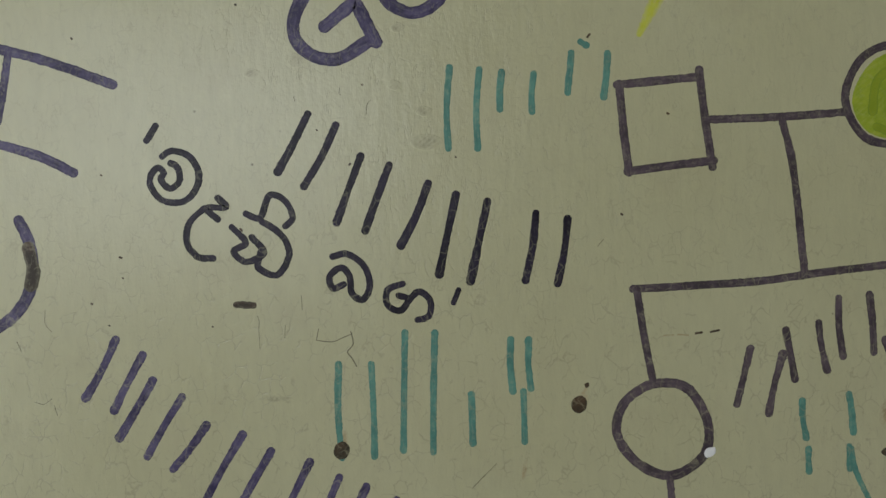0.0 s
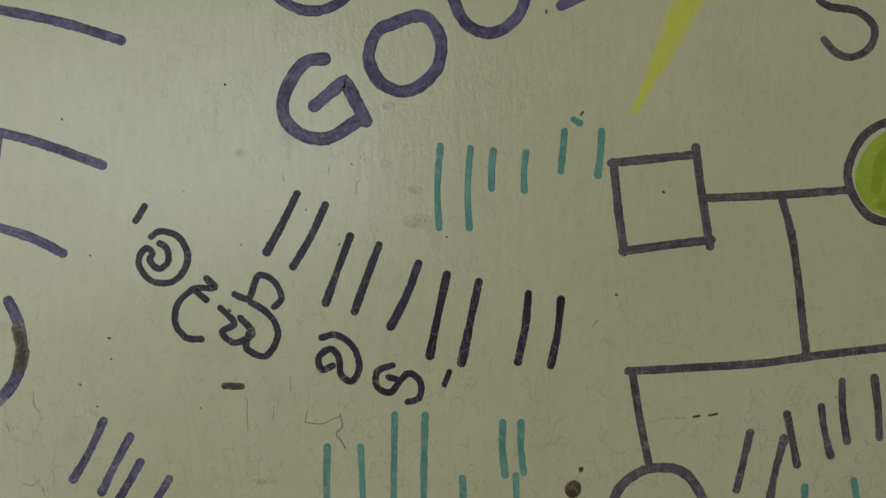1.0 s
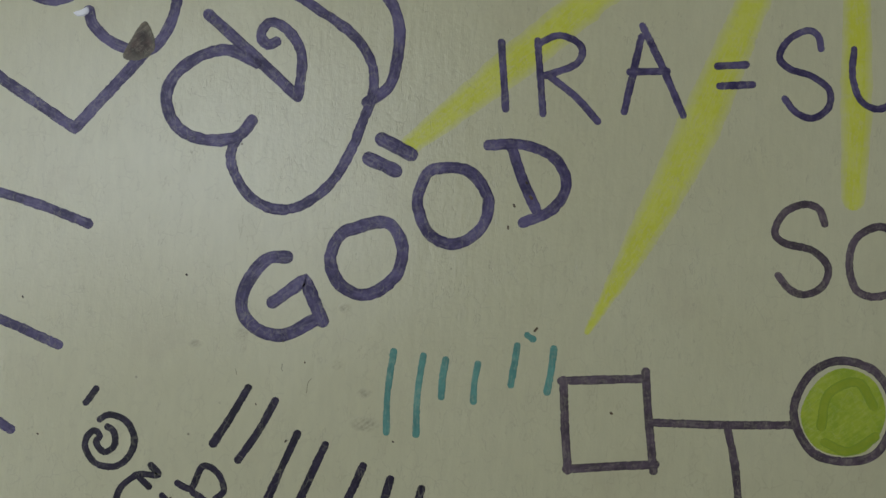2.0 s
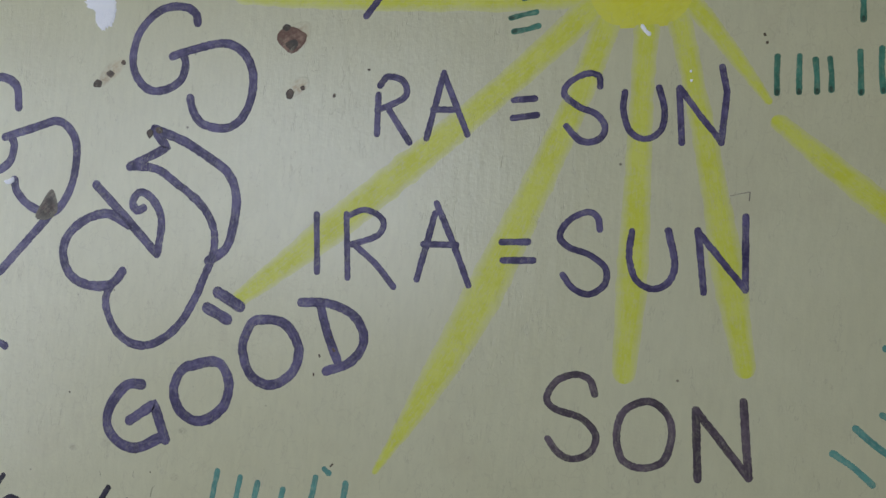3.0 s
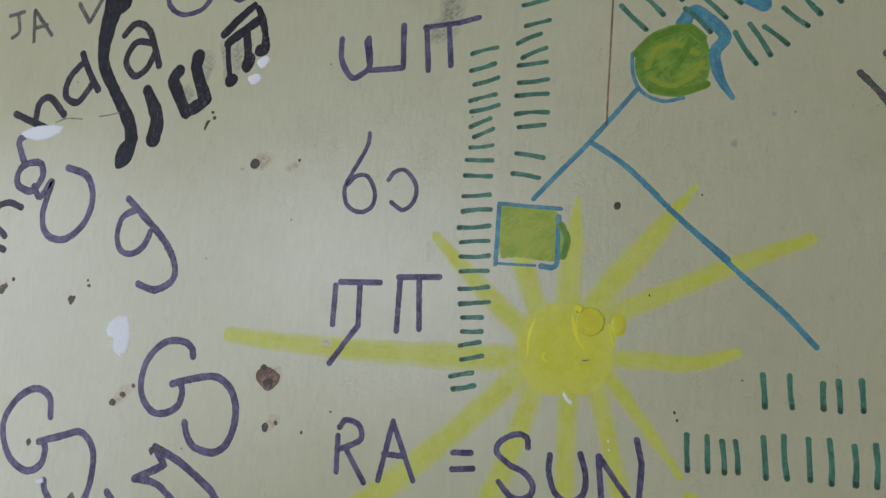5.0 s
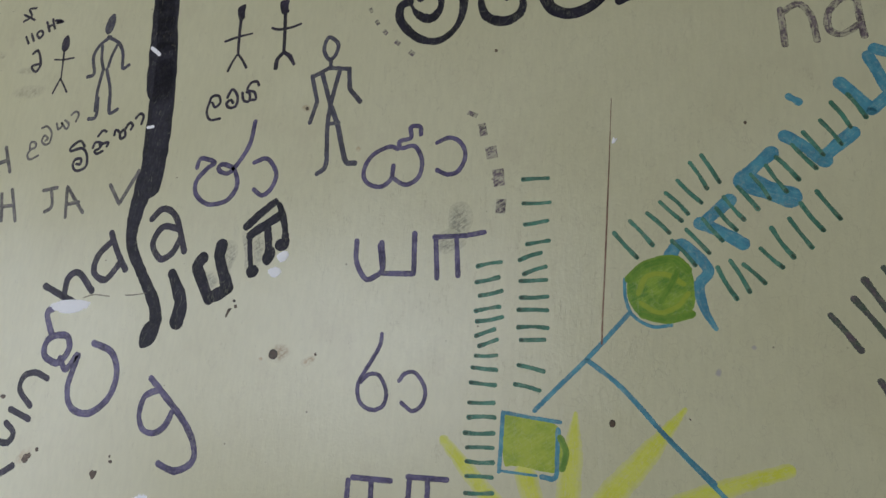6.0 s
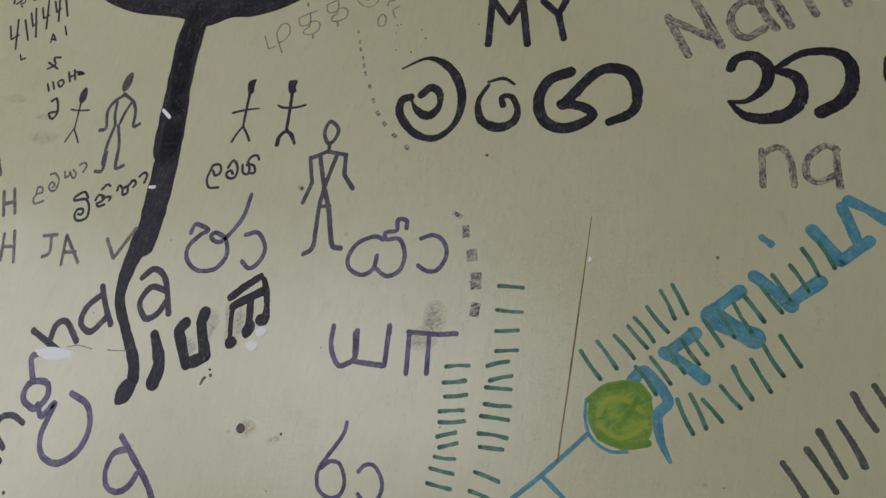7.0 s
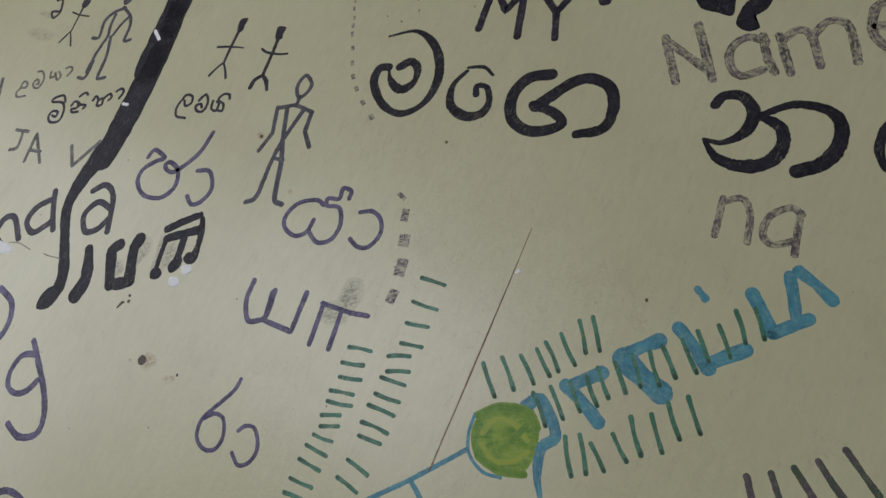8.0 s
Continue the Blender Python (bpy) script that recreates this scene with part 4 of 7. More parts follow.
d = drawing("stick_figure", "black painted stick pictogram with thin arms", "wall drawing", -0.131, 1.969)
patch(d, "head", INK, (9.2, 70.5), (11.5, 75.6), (18.6, 77.3), (18.9, 68.8), (19.6, 61.1), (13.6, 58.6))
stroke(d, "body", INK, (4.4, 3.6, 3.2), ("s", (15.1, 63.7), (16.4, 39.1), (18.4, 17.8)))
stroke(d, "arm", INK, (3.0, 3.0, 1.8), ("s", (-0.5, 34.6), (15.7, 39.1), (32.8, 42.2)))
stroke(d, "leg", INK, (3.2, 2.6), ("s", (8.8, -0.1), (13.1, 10.5), (18.0, 19.1)))
stroke(d, "leg", INK, (2.6, 3.4), ("s", (18.0, 19.1), (24.6, 12.0), (31.1, 3.0)))
d = drawing("stick_figure", "black painted stick pictogram with thick feet", "wall drawing", -0.075, 1.97)
patch(d, "head", INK, (5.5, 74.7), (9.8, 77.7), (16.4, 77.3), (16.4, 69.6), (18.1, 63.5), (9.9, 61.7))
stroke(d, "body", INK, (4.6, 4.0, 4.2), ("s", (13.6, 64.0), (16.2, 41.5), (18.5, 18.0)))
stroke(d, "arm", INK, (2.8, 3.4, 3.0, 2.8), ("s", (0.4, 46.0), (8.4, 43.7), (23.8, 45.3), (34.3, 48.7)))
stroke(d, "leg", INK, (5.6, 5.0, 4.0), ("s", (11.4, 0.0), (12.3, 9.5), (18.7, 17.3)))
stroke(d, "leg", INK, (4.0, 5.2, 3.6), ("s", (18.7, 17.3), (26.7, 11.8), (32.6, 3.0)))
d = drawing("pictogram", "tall outline pictogram in dark violet marker", "wall drawing", -0.019, 1.854)
stroke(d, "head", NAVY, 4.4, ("c", (15.5, 147.1), (25.4, 138.9), (23.9, 127.1), (17.5, 122.3), (10.6, 131.4), (10.9, 142.4)))
stroke(d, "outline", NAVY, 4.4, ("s", (19.3, 122.4), (20.2, 112.2)))
stroke(d, "outline", NAVY, 4.8, ("l", (1.5, 103.8), (19.1, 112.9), (41.9, 110.9)))
stroke(d, "outline", NAVY, 4.8, ("l", (0.4, 104.6), (9.9, 76.4), (4.7, 54.1)))
stroke(d, "outline", NAVY, 5.1, ("l", (41.4, 110.9), (44.7, 89.3), (57.8, 75.2)))
stroke(d, "outline", NAVY, 5.2, ("l", (11.4, 107.6), (25.2, 72.9)))
stroke(d, "outline", NAVY, 5.1, ("l", (30.9, 108.7), (25.2, 72.9)))
stroke(d, "outline", NAVY, 5, ("s", (25.2, 72.9), (25, 50.1), (27.4, 27.9), (28.7, 8), (20, -0.3)))
stroke(d, "outline", NAVY, 5.8, ("s", (25.2, 72.9), (36.1, 51.3), (43.5, 29.8), (50.4, 12.7), (60.2, 11.2)))
stroke(d, "outline", NAVY, 4.2, ("l", (24.5, 52.1), (37.3, 53.4)))
d = drawing("painted_letter", "violet Sinhala syllable in thin marker", "wall writing", -0.142, 1.82)
stroke(d, "character", VIOLET, 5.3, ("s", (0.5, 39.7), (4.3, 49.7), (21.7, 45.6), (13.5, 38.7), (2.8, 25.2), (4.6, 10.7), (20.7, 0.2), (43, 4.3), (52.9, 20.8), (46.2, 38.3), (31.4, 43.4), (27.9, 37.3), (42.2, 35), (60.2, 62.6), (63.6, 90.2)))
stroke(d, "character", VIOLET, 5, ("s", (69.8, 45.6), (84.7, 49.4), (97.2, 34.4), (94.1, 18.6), (84.4, 10.7), (73.8, 16.7)))
d = drawing("painted_letter", "violet Sinhala syllable with a high curl", "wall writing", 0.052, 1.841)
stroke(d, "character", VIOLET, 4.6, ("s", (32.9, 38.6), (23, 40.7), (6.6, 31.5), (-0.2, 16.3), (4, 5), (18.1, 0.4), (28.8, 7.8), (30.2, 21.7)), ("s", (30.9, 9.3), (44.5, 3), (56.7, 10.3), (58.7, 26.9), (49.7, 41.3), (36.7, 39.3), (34, 46.2), (45, 49.7), (43.9, 60.4), (53.3, 60.9), (54.8, 53.2)))
stroke(d, "character", VIOLET, 4.4, ("s", (72.1, 44.6), (83.8, 49.5), (95.1, 44.8), (100.9, 31.9), (95.8, 17.4), (85.4, 13.4), (74.8, 17.5)))
d = drawing("painted_letter", "violet Tamil syllable of straight marker strokes", "wall writing", 0.053, 1.752)
stroke(d, "character", VIOLET, 5.3, ("s", (0.4, 35.5), (2.6, 15.5), (13.5, -0.1), (23.2, 2.8), (29.9, 11.2), (26.2, 35)), ("l", (24.8, 32.2), (30.4, 5.9), (61, 7.2), (58.1, 45)))
stroke(d, "character", VIOLET, 5, ("l", (79.3, 41.3), (83.7, 4.4)), ("l", (78, 42.2), (106.7, 44.8), (124.2, 48.5)), ("l", (98.9, 42.8), (103.3, 8)))
d = drawing("painted_letter", "violet Sinhala syllable like a curl and an arc", "wall writing", 0.071, 1.634)
stroke(d, "character", VIOLET, 4, ("s", (18.3, 67.9), (17.2, 56), (6, 33.7), (0.1, 19.4), (4.2, 5), (16.7, -0.3), (26.9, 5.1), (28.2, 17.6), (20.1, 30.3), (9.8, 30.5), (2.7, 23.2)))
stroke(d, "character", VIOLET, 3.8, ("s", (39.7, 27.9), (44.6, 34.7), (54.3, 36.1), (64.6, 23.6), (63.4, 9.8), (54.4, 3), (44, 9.1)))
d = drawing("painted_letter", "violet Tamil syllable above the yellow ray", "wall writing", 0.072, 1.506)
stroke(d, "character", VIOLET, 5, ("l", (4.5, 67.8), (40.1, 69.8)), ("l", (0.4, 64.6), (1, 32.2)), ("l", (22.4, 66.1), (24.2, 33.2), (1.8, 0)))
stroke(d, "character", VIOLET, 4.8, ("l", (57.5, 75.9), (58.3, 31.9)), ("l", (56, 75.3), (90.9, 77.8)), ("l", (73.8, 76.3), (77.4, 34.9)))
d = drawing("painted_word", "letters RA in violet marker", "wall writing", 0.088, 1.416)
stroke(d, "letter", VIOLET, 4.9, ("l", (0.4, 33.1), (2, 4.7)), ("s", (1.1, 39.8), (6.3, 46.4), (17.8, 43.8), (21, 33.8), (11.4, 26.7), (2.6, 22.9)), ("s", (8.4, 24), (17.5, 11.9), (26.5, 0.2)))
stroke(d, "letter", VIOLET, 4.7, ("l", (47, 50.9), (38.7, 3.8)), ("l", (47.1, 49.8), (67.7, 8.1)), ("l", (41.6, 24.5), (59, 25.2)))
d = drawing("equals_sign", "two short dark violet dashes", "wall writing", 0.186, 1.437)
stroke(d, "dash", VIOLET, 4.5, ("l", (-0.1, 12.7), (14.3, 14.6)))
stroke(d, "dash", VIOLET, 4.5, ("l", (0.4, 0.3), (16.7, 3.3)))
d = drawing("painted_word", "word SUN in violet marker over yellow rays", "wall writing", 0.22, 1.424)
stroke(d, "letter", VIOLET, 4.6, ("s", (23.4, 37.8), (21.8, 44.7), (14.1, 46.4), (2.4, 39.3), (0.2, 31.1), (10.4, 23.4), (23, 18.6), (29, 9.6), (24.8, 1.4), (13.6, 0.3), (3.3, 9.6)))
stroke(d, "letter", VIOLET, 4.4, ("s", (39.9, 34.7), (40, 22), (45.5, 8.4), (55.7, 3.9), (65, 10.2), (66.4, 23.2), (61.7, 38.6)))
stroke(d, "letter", VIOLET, 4.3, ("l", (74.9, 39.1), (88.7, 21.6), (103.1, 5.3)), ("l", (74.5, 38.5), (79, 2.7)), ("l", (100.1, 54), (104.4, 37.6), (103.4, 4.1)))
d = drawing("painted_word", "letters IRA in violet marker over a yellow ray", "wall writing", 0.05, 1.313)
stroke(d, "letter", VIOLET, 4.8, ("l", (0.3, 46.5), (4.7, 4.9)))
stroke(d, "letter", VIOLET, 4.7, ("l", (22.9, 48.5), (28.2, 2.9)), ("s", (23, 46.5), (36.7, 52.7), (50.3, 46.6), (48, 35.4), (29.1, 27)), ("s", (30.7, 27.2), (48.2, 14.5), (62.7, -0.3)))
stroke(d, "letter", VIOLET, 4.7, ("l", (88, 54.3), (79.1, 6.6)), ("l", (88.4, 61.3), (102.8, 34.5), (116.2, 6.2)), ("l", (81.6, 31.8), (105, 33.4)))
d = drawing("equals_sign", "two dark violet dashes on a yellow ray", "wall writing", 0.187, 1.339)
stroke(d, "dash", VIOLET, 4.9, ("l", (-0.3, 12.1), (17.4, 13.8)))
stroke(d, "dash", VIOLET, 4.9, ("l", (1.6, -0.4), (22.1, 1.5)))
d = drawing("painted_word", "word SUN in violet marker crossing two rays", "wall writing", 0.226, 1.321)
stroke(d, "letter", VIOLET, 4.5, ("s", (25.5, 44.3), (23.6, 52), (16.7, 55.4), (5, 49), (-0.5, 37.8), (6.4, 30.5), (20.2, 26.6), (31.5, 18.6), (31.6, 7.6), (22.3, 0.2), (11.3, 3.1), (3.8, 11.6)))
stroke(d, "letter", VIOLET, 4.6, ("s", (46.5, 44.9), (46, 28), (51.5, 13.1), (62.2, 7.8), (72, 12.8), (75.3, 25.9), (69.4, 47.1)))
stroke(d, "letter", VIOLET, 4.5, ("l", (88, 48.8), (94.7, 8.8)), ("l", (88.1, 48.1), (104.1, 30.2), (119.8, 13.2)), ("l", (116.4, 60.2), (119.9, 12.8)))
d = drawing("painted_word", "word SON in violet marker capitals", "wall writing", 0.227, 1.209)
stroke(d, "letter", DUSK, 4.8, ("s", (30.8, 46.2), (26.6, 55.4), (16.7, 57.6), (4.9, 51.6), (-0.4, 39.4), (6.1, 32.8), (23.4, 29.1), (33.8, 19.1), (30.9, 7.1), (20.3, 1.3), (10.4, 4), (2.6, 12.5)))
stroke(d, "letter", DUSK, 4.9, ("c", (65.5, 46), (77.2, 39.6), (81.8, 26.7), (78, 8.6), (64.6, 1.9), (51.9, 5.9), (47.1, 22.3), (51.1, 38)))
stroke(d, "letter", DUSK, 5.2, ("l", (95.3, 44.2), (100, -0.1)), ("l", (95.3, 44.2), (130, 6.3)), ("l", (123.6, 53.4), (130.5, 5.2)))
d = drawing("sun_drawing", "yellow painted sun with many uneven brush rays", "wall drawing", -0.024, 1.181)
stroke(d, "ray", RAY, (15.5, 18.4, 21.2, 23), ("s", (0.1, 339.3), (63.6, 337.9), (162.2, 339.8), (261.2, 345.5)))
stroke(d, "ray", RAY, (9.5, 15.2, 17.7, 21.1), ("s", (181.2, 435), (214.3, 403.7), (242, 379.3), (272.3, 358.2)))
stroke(d, "ray", RAY, (18.7, 17.9, 20.4), ("s", (253.4, 416.9), (263.7, 390.3), (276, 362.4)))
stroke(d, "ray", RAY, (4, 18.4, 20.9, 24.1), ("s", (291.3, 469.5), (290.7, 443.9), (289.3, 407.2), (289.9, 367)))
stroke(d, "ray", RAY, (3.9, 17.7, 21.6, 23.1), ("s", (375.5, 482.4), (344, 437.8), (319.7, 405.8), (299, 371.4)))
stroke(d, "ray", RAY, (10.5, 14.7, 17.7, 16.9), ("s", (449.1, 446.1), (405.6, 426.8), (364.2, 405.7), (313.8, 379.9)))
stroke(d, "ray", RAY, (9.6, 13.3, 14, 17), ("s", (405.8, 364.2), (379.5, 354.6), (345.5, 353.4), (312, 351.6)))
stroke(d, "ray", RAY, (14.8, 11.9, 9.6, 5.2), ("s", (316.2, 344.8), (334.5, 324.8), (356.4, 298.3), (374, 275.9)))
stroke(d, "ray", RAY, (11.0, 15.4, 16.8, 12.5), ("s", (381.8, 262.3), (411.4, 238.9), (440.1, 217.3), (477, 190.1)))
stroke(d, "ray", RAY, (16.4, 14.1, 16.4, 21.6, 13.4), ("s", (310.5, 341.5), (327.7, 283.4), (343, 226.9), (361.4, 153.1), (373.5, 102.7)))
stroke(d, "ray", RAY, (17, 15.4, 17.8, 20.8, 15.4), ("s", (294.3, 341.4), (294.8, 282.3), (297, 223.8), (299.3, 146.2), (299.3, 90.8)))
stroke(d, "ray", RAY, (19.1, 18.3, 22.4, 28.2, 20.8, 4.2), ("s", (271.9, 337.4), (254.6, 276.9), (229.6, 207.1), (196.5, 122.2), (164.5, 54.9), (135.7, 0.2)))
stroke(d, "ray", RAY, (21, 19.2, 22.7, 24.5, 13.0), ("s", (260, 337.4), (210.5, 285.6), (153.9, 231.1), (93.1, 175.2), (20.9, 111.8)))
patch(d, "disc", YELLOW, (285.8, 390.9), (309.4, 387.7), (322.5, 374.4), (326.1, 355.1), (322.4, 337.4), (312, 325.1), (291, 321.6), (269.2, 322), (256, 335.1), (251.6, 353.1), (255, 371.6), (268.2, 385.5))
stroke(d, "paint_ridge", LEMON, (1.9, 3.5, 2.7, 1.3), ("s", (266.2, 376.1), (263.4, 369.2), (261.8, 360.4), (262, 347.6)))
stroke(d, "paint_ridge", LEMON, (1.8, 3.9, 2.6, 1.3), ("s", (293.4, 380.5), (295.7, 371.9), (298.5, 363.4), (302.8, 357.7)))
stroke(d, "paint_ridge", LEMON, (1.5, 2.3, 1.3), ("s", (320.6, 376.2), (322.4, 368.5), (324.1, 362.1)))
stroke(d, "paint_ridge", LEMON, (1.9, 2.1, 1.3), ("s", (274.2, 350.9), (273.2, 347.5), (276.7, 345.1)))
stroke(d, "crack", CRACKLINE, (1.2, 1.3, 0.5), ("s", (314.1, 383.9), (316.6, 379.4), (315.3, 372.7), (311.3, 370), (308.3, 367.2)))
stroke(d, "crack", CRACKLINE, (1.3, 0.7), ("s", (295.2, 387.2), (296.1, 384.6), (298.4, 382.6)))
stroke(d, "crack", CRACKLINE, 0.9, ("s", (302.6, 348.5), (307.6, 349.5)))
d = drawing("green_square_drawing", "lime painted square with a broken blue outline", "wall drawing", 0.207, 1.597)
patch(d, "fill", GREEN, (1.2, 44.6), (19.2, 47.6), (44.9, 42.9), (50.5, 30.2), (55.5, 21.9), (51, 7.8), (47.6, 4.9), (31, 4.9), (12.5, 6), (3.7, 7.8))
stroke(d, "outline", BLUE, 3.8, ("l", (-0.1, 46.4), (0.3, 23.6), (0.3, -0.1)))
stroke(d, "outline", BLUE, 3.2, ("l", (-0.2, 48.1), (23.6, 46.5), (48.3, 45.5)))
stroke(d, "outline", BLUE, 4.2, ("s", (46.8, 39.2), (47.5, 18.9), (47.1, 1.5), (36.1, 0.6)))
stroke(d, "outline", BLUE, 2.3, ("l", (-0.1, 0.5), (31.6, 0.7)))
stroke(d, "brush_mark", LEAF, 5.5, ("s", (49.2, 33), (54.4, 21.9), (52, 9.2)))
d = drawing("family_tree_drawing", "blue painted branching lines", "wall drawing", 0.233, 1.554)
stroke(d, "line", BLUE, 4, ("s", (0.5, 95.5), (20.6, 118.9), (40.7, 141.6), (73.2, 182.5)))
stroke(d, "line", BLUE, 4.1, ("s", (40.7, 141.6), (70.3, 121), (106.7, 85.8), (141.3, 56.5)))
stroke(d, "line", BLUE, 4, ("s", (100.4, 91.4), (123.2, 70.8), (152.5, 44.4), (177.2, 22.7), (198.6, 0.4)))
d = drawing("drip_line", "thin rust brown drip running straight down the wall", "wall stain", 0.282, 1.709)
stroke(d, "drip", RUSTLINE, (0.7, 1, 1.6, 1.3), ("s", (0.2, 216.7), (1.2, 164.1), (1.9, 113.4), (2.7, 46.8)))
stroke(d, "drip", RUSTLINE, (1.2, 1.5), ("s", (2.6, 47.8), (2.8, 21.6), (3.3, 0.4)))
d = drawing("green_disc_drawing", "green and yellow painted disc edged in blue", "wall drawing", 0.301, 1.727)
patch(d, "disc", MOSS, (15.5, 54.6), (33.7, 57.9), (49.3, 51.3), (55, 35.3), (54.4, 16.8), (43.8, 6.5), (25.9, 3.5), (11.1, 9.7), (2.5, 25.2), (4.6, 43.1))
stroke(d, "brush_mark", LEAF, 8, ("s", (3.7, 38.1), (16.2, 50), (37, 56.3), (48.8, 48.1)))
stroke(d, "brush_mark", LEAF, 5.5, ("s", (29.5, 21.2), (36.8, 35), (41.4, 46.7)))
stroke(d, "brush_mark", LEAF, 6.6, ("s", (15.9, 9.1), (34.7, 6.2), (53.5, 12.1)))
stroke(d, "brush_mark", OLIVE, 6.1, ("s", (11.7, 27), (17.5, 40.7), (32.6, 43.5), (45.7, 36.7)))
stroke(d, "brush_mark", OLIVE, 5.5, ("s", (14.5, 18.2), (27.8, 11.5), (42.3, 17.5), (49.9, 28.2)))
stroke(d, "outline", BLUE, 2.8, ("s", (0, 37.4), (1.4, 21.9), (8.3, 7.6), (23.4, -0.1), (38.3, 2)))
stroke(d, "limb", BLUE, (10.2, 9, 9, 7.8, 3.6), ("s", (35, 59.7), (44.5, 69.3), (64.6, 49.5), (58.5, 36), (62.7, 17), (71.8, 1.7)))
d = drawing("name_bars", "broad blue paint bars standing for a Tamil name", "wall writing", 0.358, 1.799)
stroke(d, "bar", BLUE, (10.6, 10.2, 11.2), ("s", (0.6, 15.5), (17.4, 8.4), (33.3, -0.5)))
stroke(d, "bar", BLUE, (10.3, 9.2, 11.2), ("s", (4.3, 16.7), (13.1, 26.3), (22.5, 35.4)))
stroke(d, "bar", BLUE, (19.6, 15.2, 17.8), ("s", (34.3, 52), (50.4, 44.7), (67.2, 39)))
stroke(d, "bar", BLUE, (10.9, 9.2, 11.5), ("s", (35.9, 58.6), (44.4, 67.4), (53.1, 76.1)))
stroke(d, "bar", BLUE, (10.1, 9.5, 12.1), ("s", (62.7, 90.6), (77.8, 80.9), (91.8, 69.6)))
stroke(d, "bar", BLUE, (9.6, 10.2, 11.8), ("s", (89.1, 70.1), (99.9, 81.6), (111.4, 92.5)))
stroke(d, "bar", BLUE, (11.1, 9.4, 10.5), ("s", (102.8, 135.1), (113.8, 123.9), (124.2, 112.2)))
stroke(d, "bar", BLUE, (9.4, 9.5, 9.9), ("s", (125.1, 111.3), (134.4, 121.3), (144, 130.9)))
stroke(d, "bar", BLUE, (8.5, 9, 8.9), ("s", (135.5, 129.4), (129.4, 143.8), (122.6, 157.8)))
stroke(d, "bar", BLUE, (9.7, 8.1, 9.7), ("s", (127.4, 163.5), (141.3, 157.6), (154.3, 150)))
stroke(d, "bar", BLUE, (6, 5, 6.9), ("s", (65.5, 124.3), (69.2, 122.1), (72.7, 119.6)))
d = drawing("name_bars", "green paint bars standing for three rows of names", "wall writing", 0.297, 1.757)
stroke(d, "bar", LETTER_GREEN, (4, 3.6, 3.9), ("s", (-6.3, 46.8), (3, 36.4), (13, 26.5)))
stroke(d, "dab", PINE, 2.7, ("l", (12.1, 27.4), (13, 26.5)))
stroke(d, "bar", LETTER_GREEN, (3.7, 3.3, 4.1), ("s", (6.1, 57.6), (15.9, 48.1), (24.9, 37.8)))
stroke(d, "dab", PINE, 2.7, ("l", (24.1, 38.7), (24.9, 37.8)))
stroke(d, "bar", LETTER_GREEN, (3.4, 3.7, 3.6), ("s", (19.6, 64.9), (29.1, 57.2), (37.9, 48.6)))
stroke(d, "dab", PINE, 2.7, ("l", (37, 49.4), (37.9, 48.6)))
stroke(d, "bar", LETTER_GREEN, (3.4, 3.3, 3.9), ("s", (29.5, 74.9), (38.2, 66.8), (47.2, 59.2)))
stroke(d, "dab", PINE, 2.7, ("l", (46.3, 60), (47.2, 59.2)))
stroke(d, "bar", LETTER_GREEN, (3.5, 3.2, 3.7), ("s", (33.9, 82.8), (43.6, 74.7), (52, 65.3)))
stroke(d, "dab", PINE, 2.7, ("l", (51.1, 66.1), (52, 65.3)))
stroke(d, "bar", LETTER_GREEN, (3.4, 3.6, 3.7), ("s", (42.8, 93.9), (52, 84), (62.1, 75.1)))
stroke(d, "dab", PINE, 2.7, ("l", (61.2, 75.9), (62.1, 75.1)))
stroke(d, "bar", LETTER_GREEN, (3.3, 3.1, 3.9), ("s", (52.2, 109.5), (59.7, 98.7), (66.2, 87.3)))
stroke(d, "dab", PINE, 2.7, ("l", (65.5, 88.3), (66.2, 87.3)))
stroke(d, "bar", LETTER_GREEN, (3.5, 3.6, 3.6), ("s", (60.9, 116.1), (68.5, 104.6), (75.6, 92.8)))
stroke(d, "dab", PINE, 2.7, ("l", (74.9, 93.8), (75.6, 92.8)))
stroke(d, "bar", LETTER_GREEN, (3.8, 3.3, 3.9), ("s", (40.3, 41.7), (50.2, 32.6), (58.8, 22.3)))
stroke(d, "dab", PINE, 2.7, ("l", (58, 23.2), (58.8, 22.3)))
stroke(d, "bar", LETTER_GREEN, (3.6, 3.4, 3.6), ("s", (51.2, 51.7), (60.4, 42.4), (69.2, 32.9)))
stroke(d, "dab", PINE, 2.7, ("l", (68.4, 33.7), (69.2, 32.9)))
stroke(d, "bar", LETTER_GREEN, (3.4, 3.5, 3.8), ("s", (63.7, 61.1), (71, 52.2), (78.9, 43.7)))
stroke(d, "dab", PINE, 2.7, ("l", (78.1, 44.6), (78.9, 43.7)))
stroke(d, "bar", LETTER_GREEN, (3.9, 3.7, 3.6), ("s", (73.8, 70.3), (81, 61), (89.2, 52.7)))
stroke(d, "dab", PINE, 2.7, ("l", (88.4, 53.6), (89.2, 52.7)))
stroke(d, "bar", LETTER_GREEN, (3.3, 3.1, 3.9), ("s", (79.2, 80.1), (86.5, 70.6), (94.6, 61.7)))
stroke(d, "dab", PINE, 2.7, ("l", (93.8, 62.7), (94.6, 61.7)))
stroke(d, "bar", LETTER_GREEN, (3.9, 3.7, 4.2), ("s", (89.7, 88.9), (97.4, 79.9), (104.9, 70.7)))
stroke(d, "dab", PINE, 2.7, ("l", (104.1, 71.6), (104.9, 70.7)))
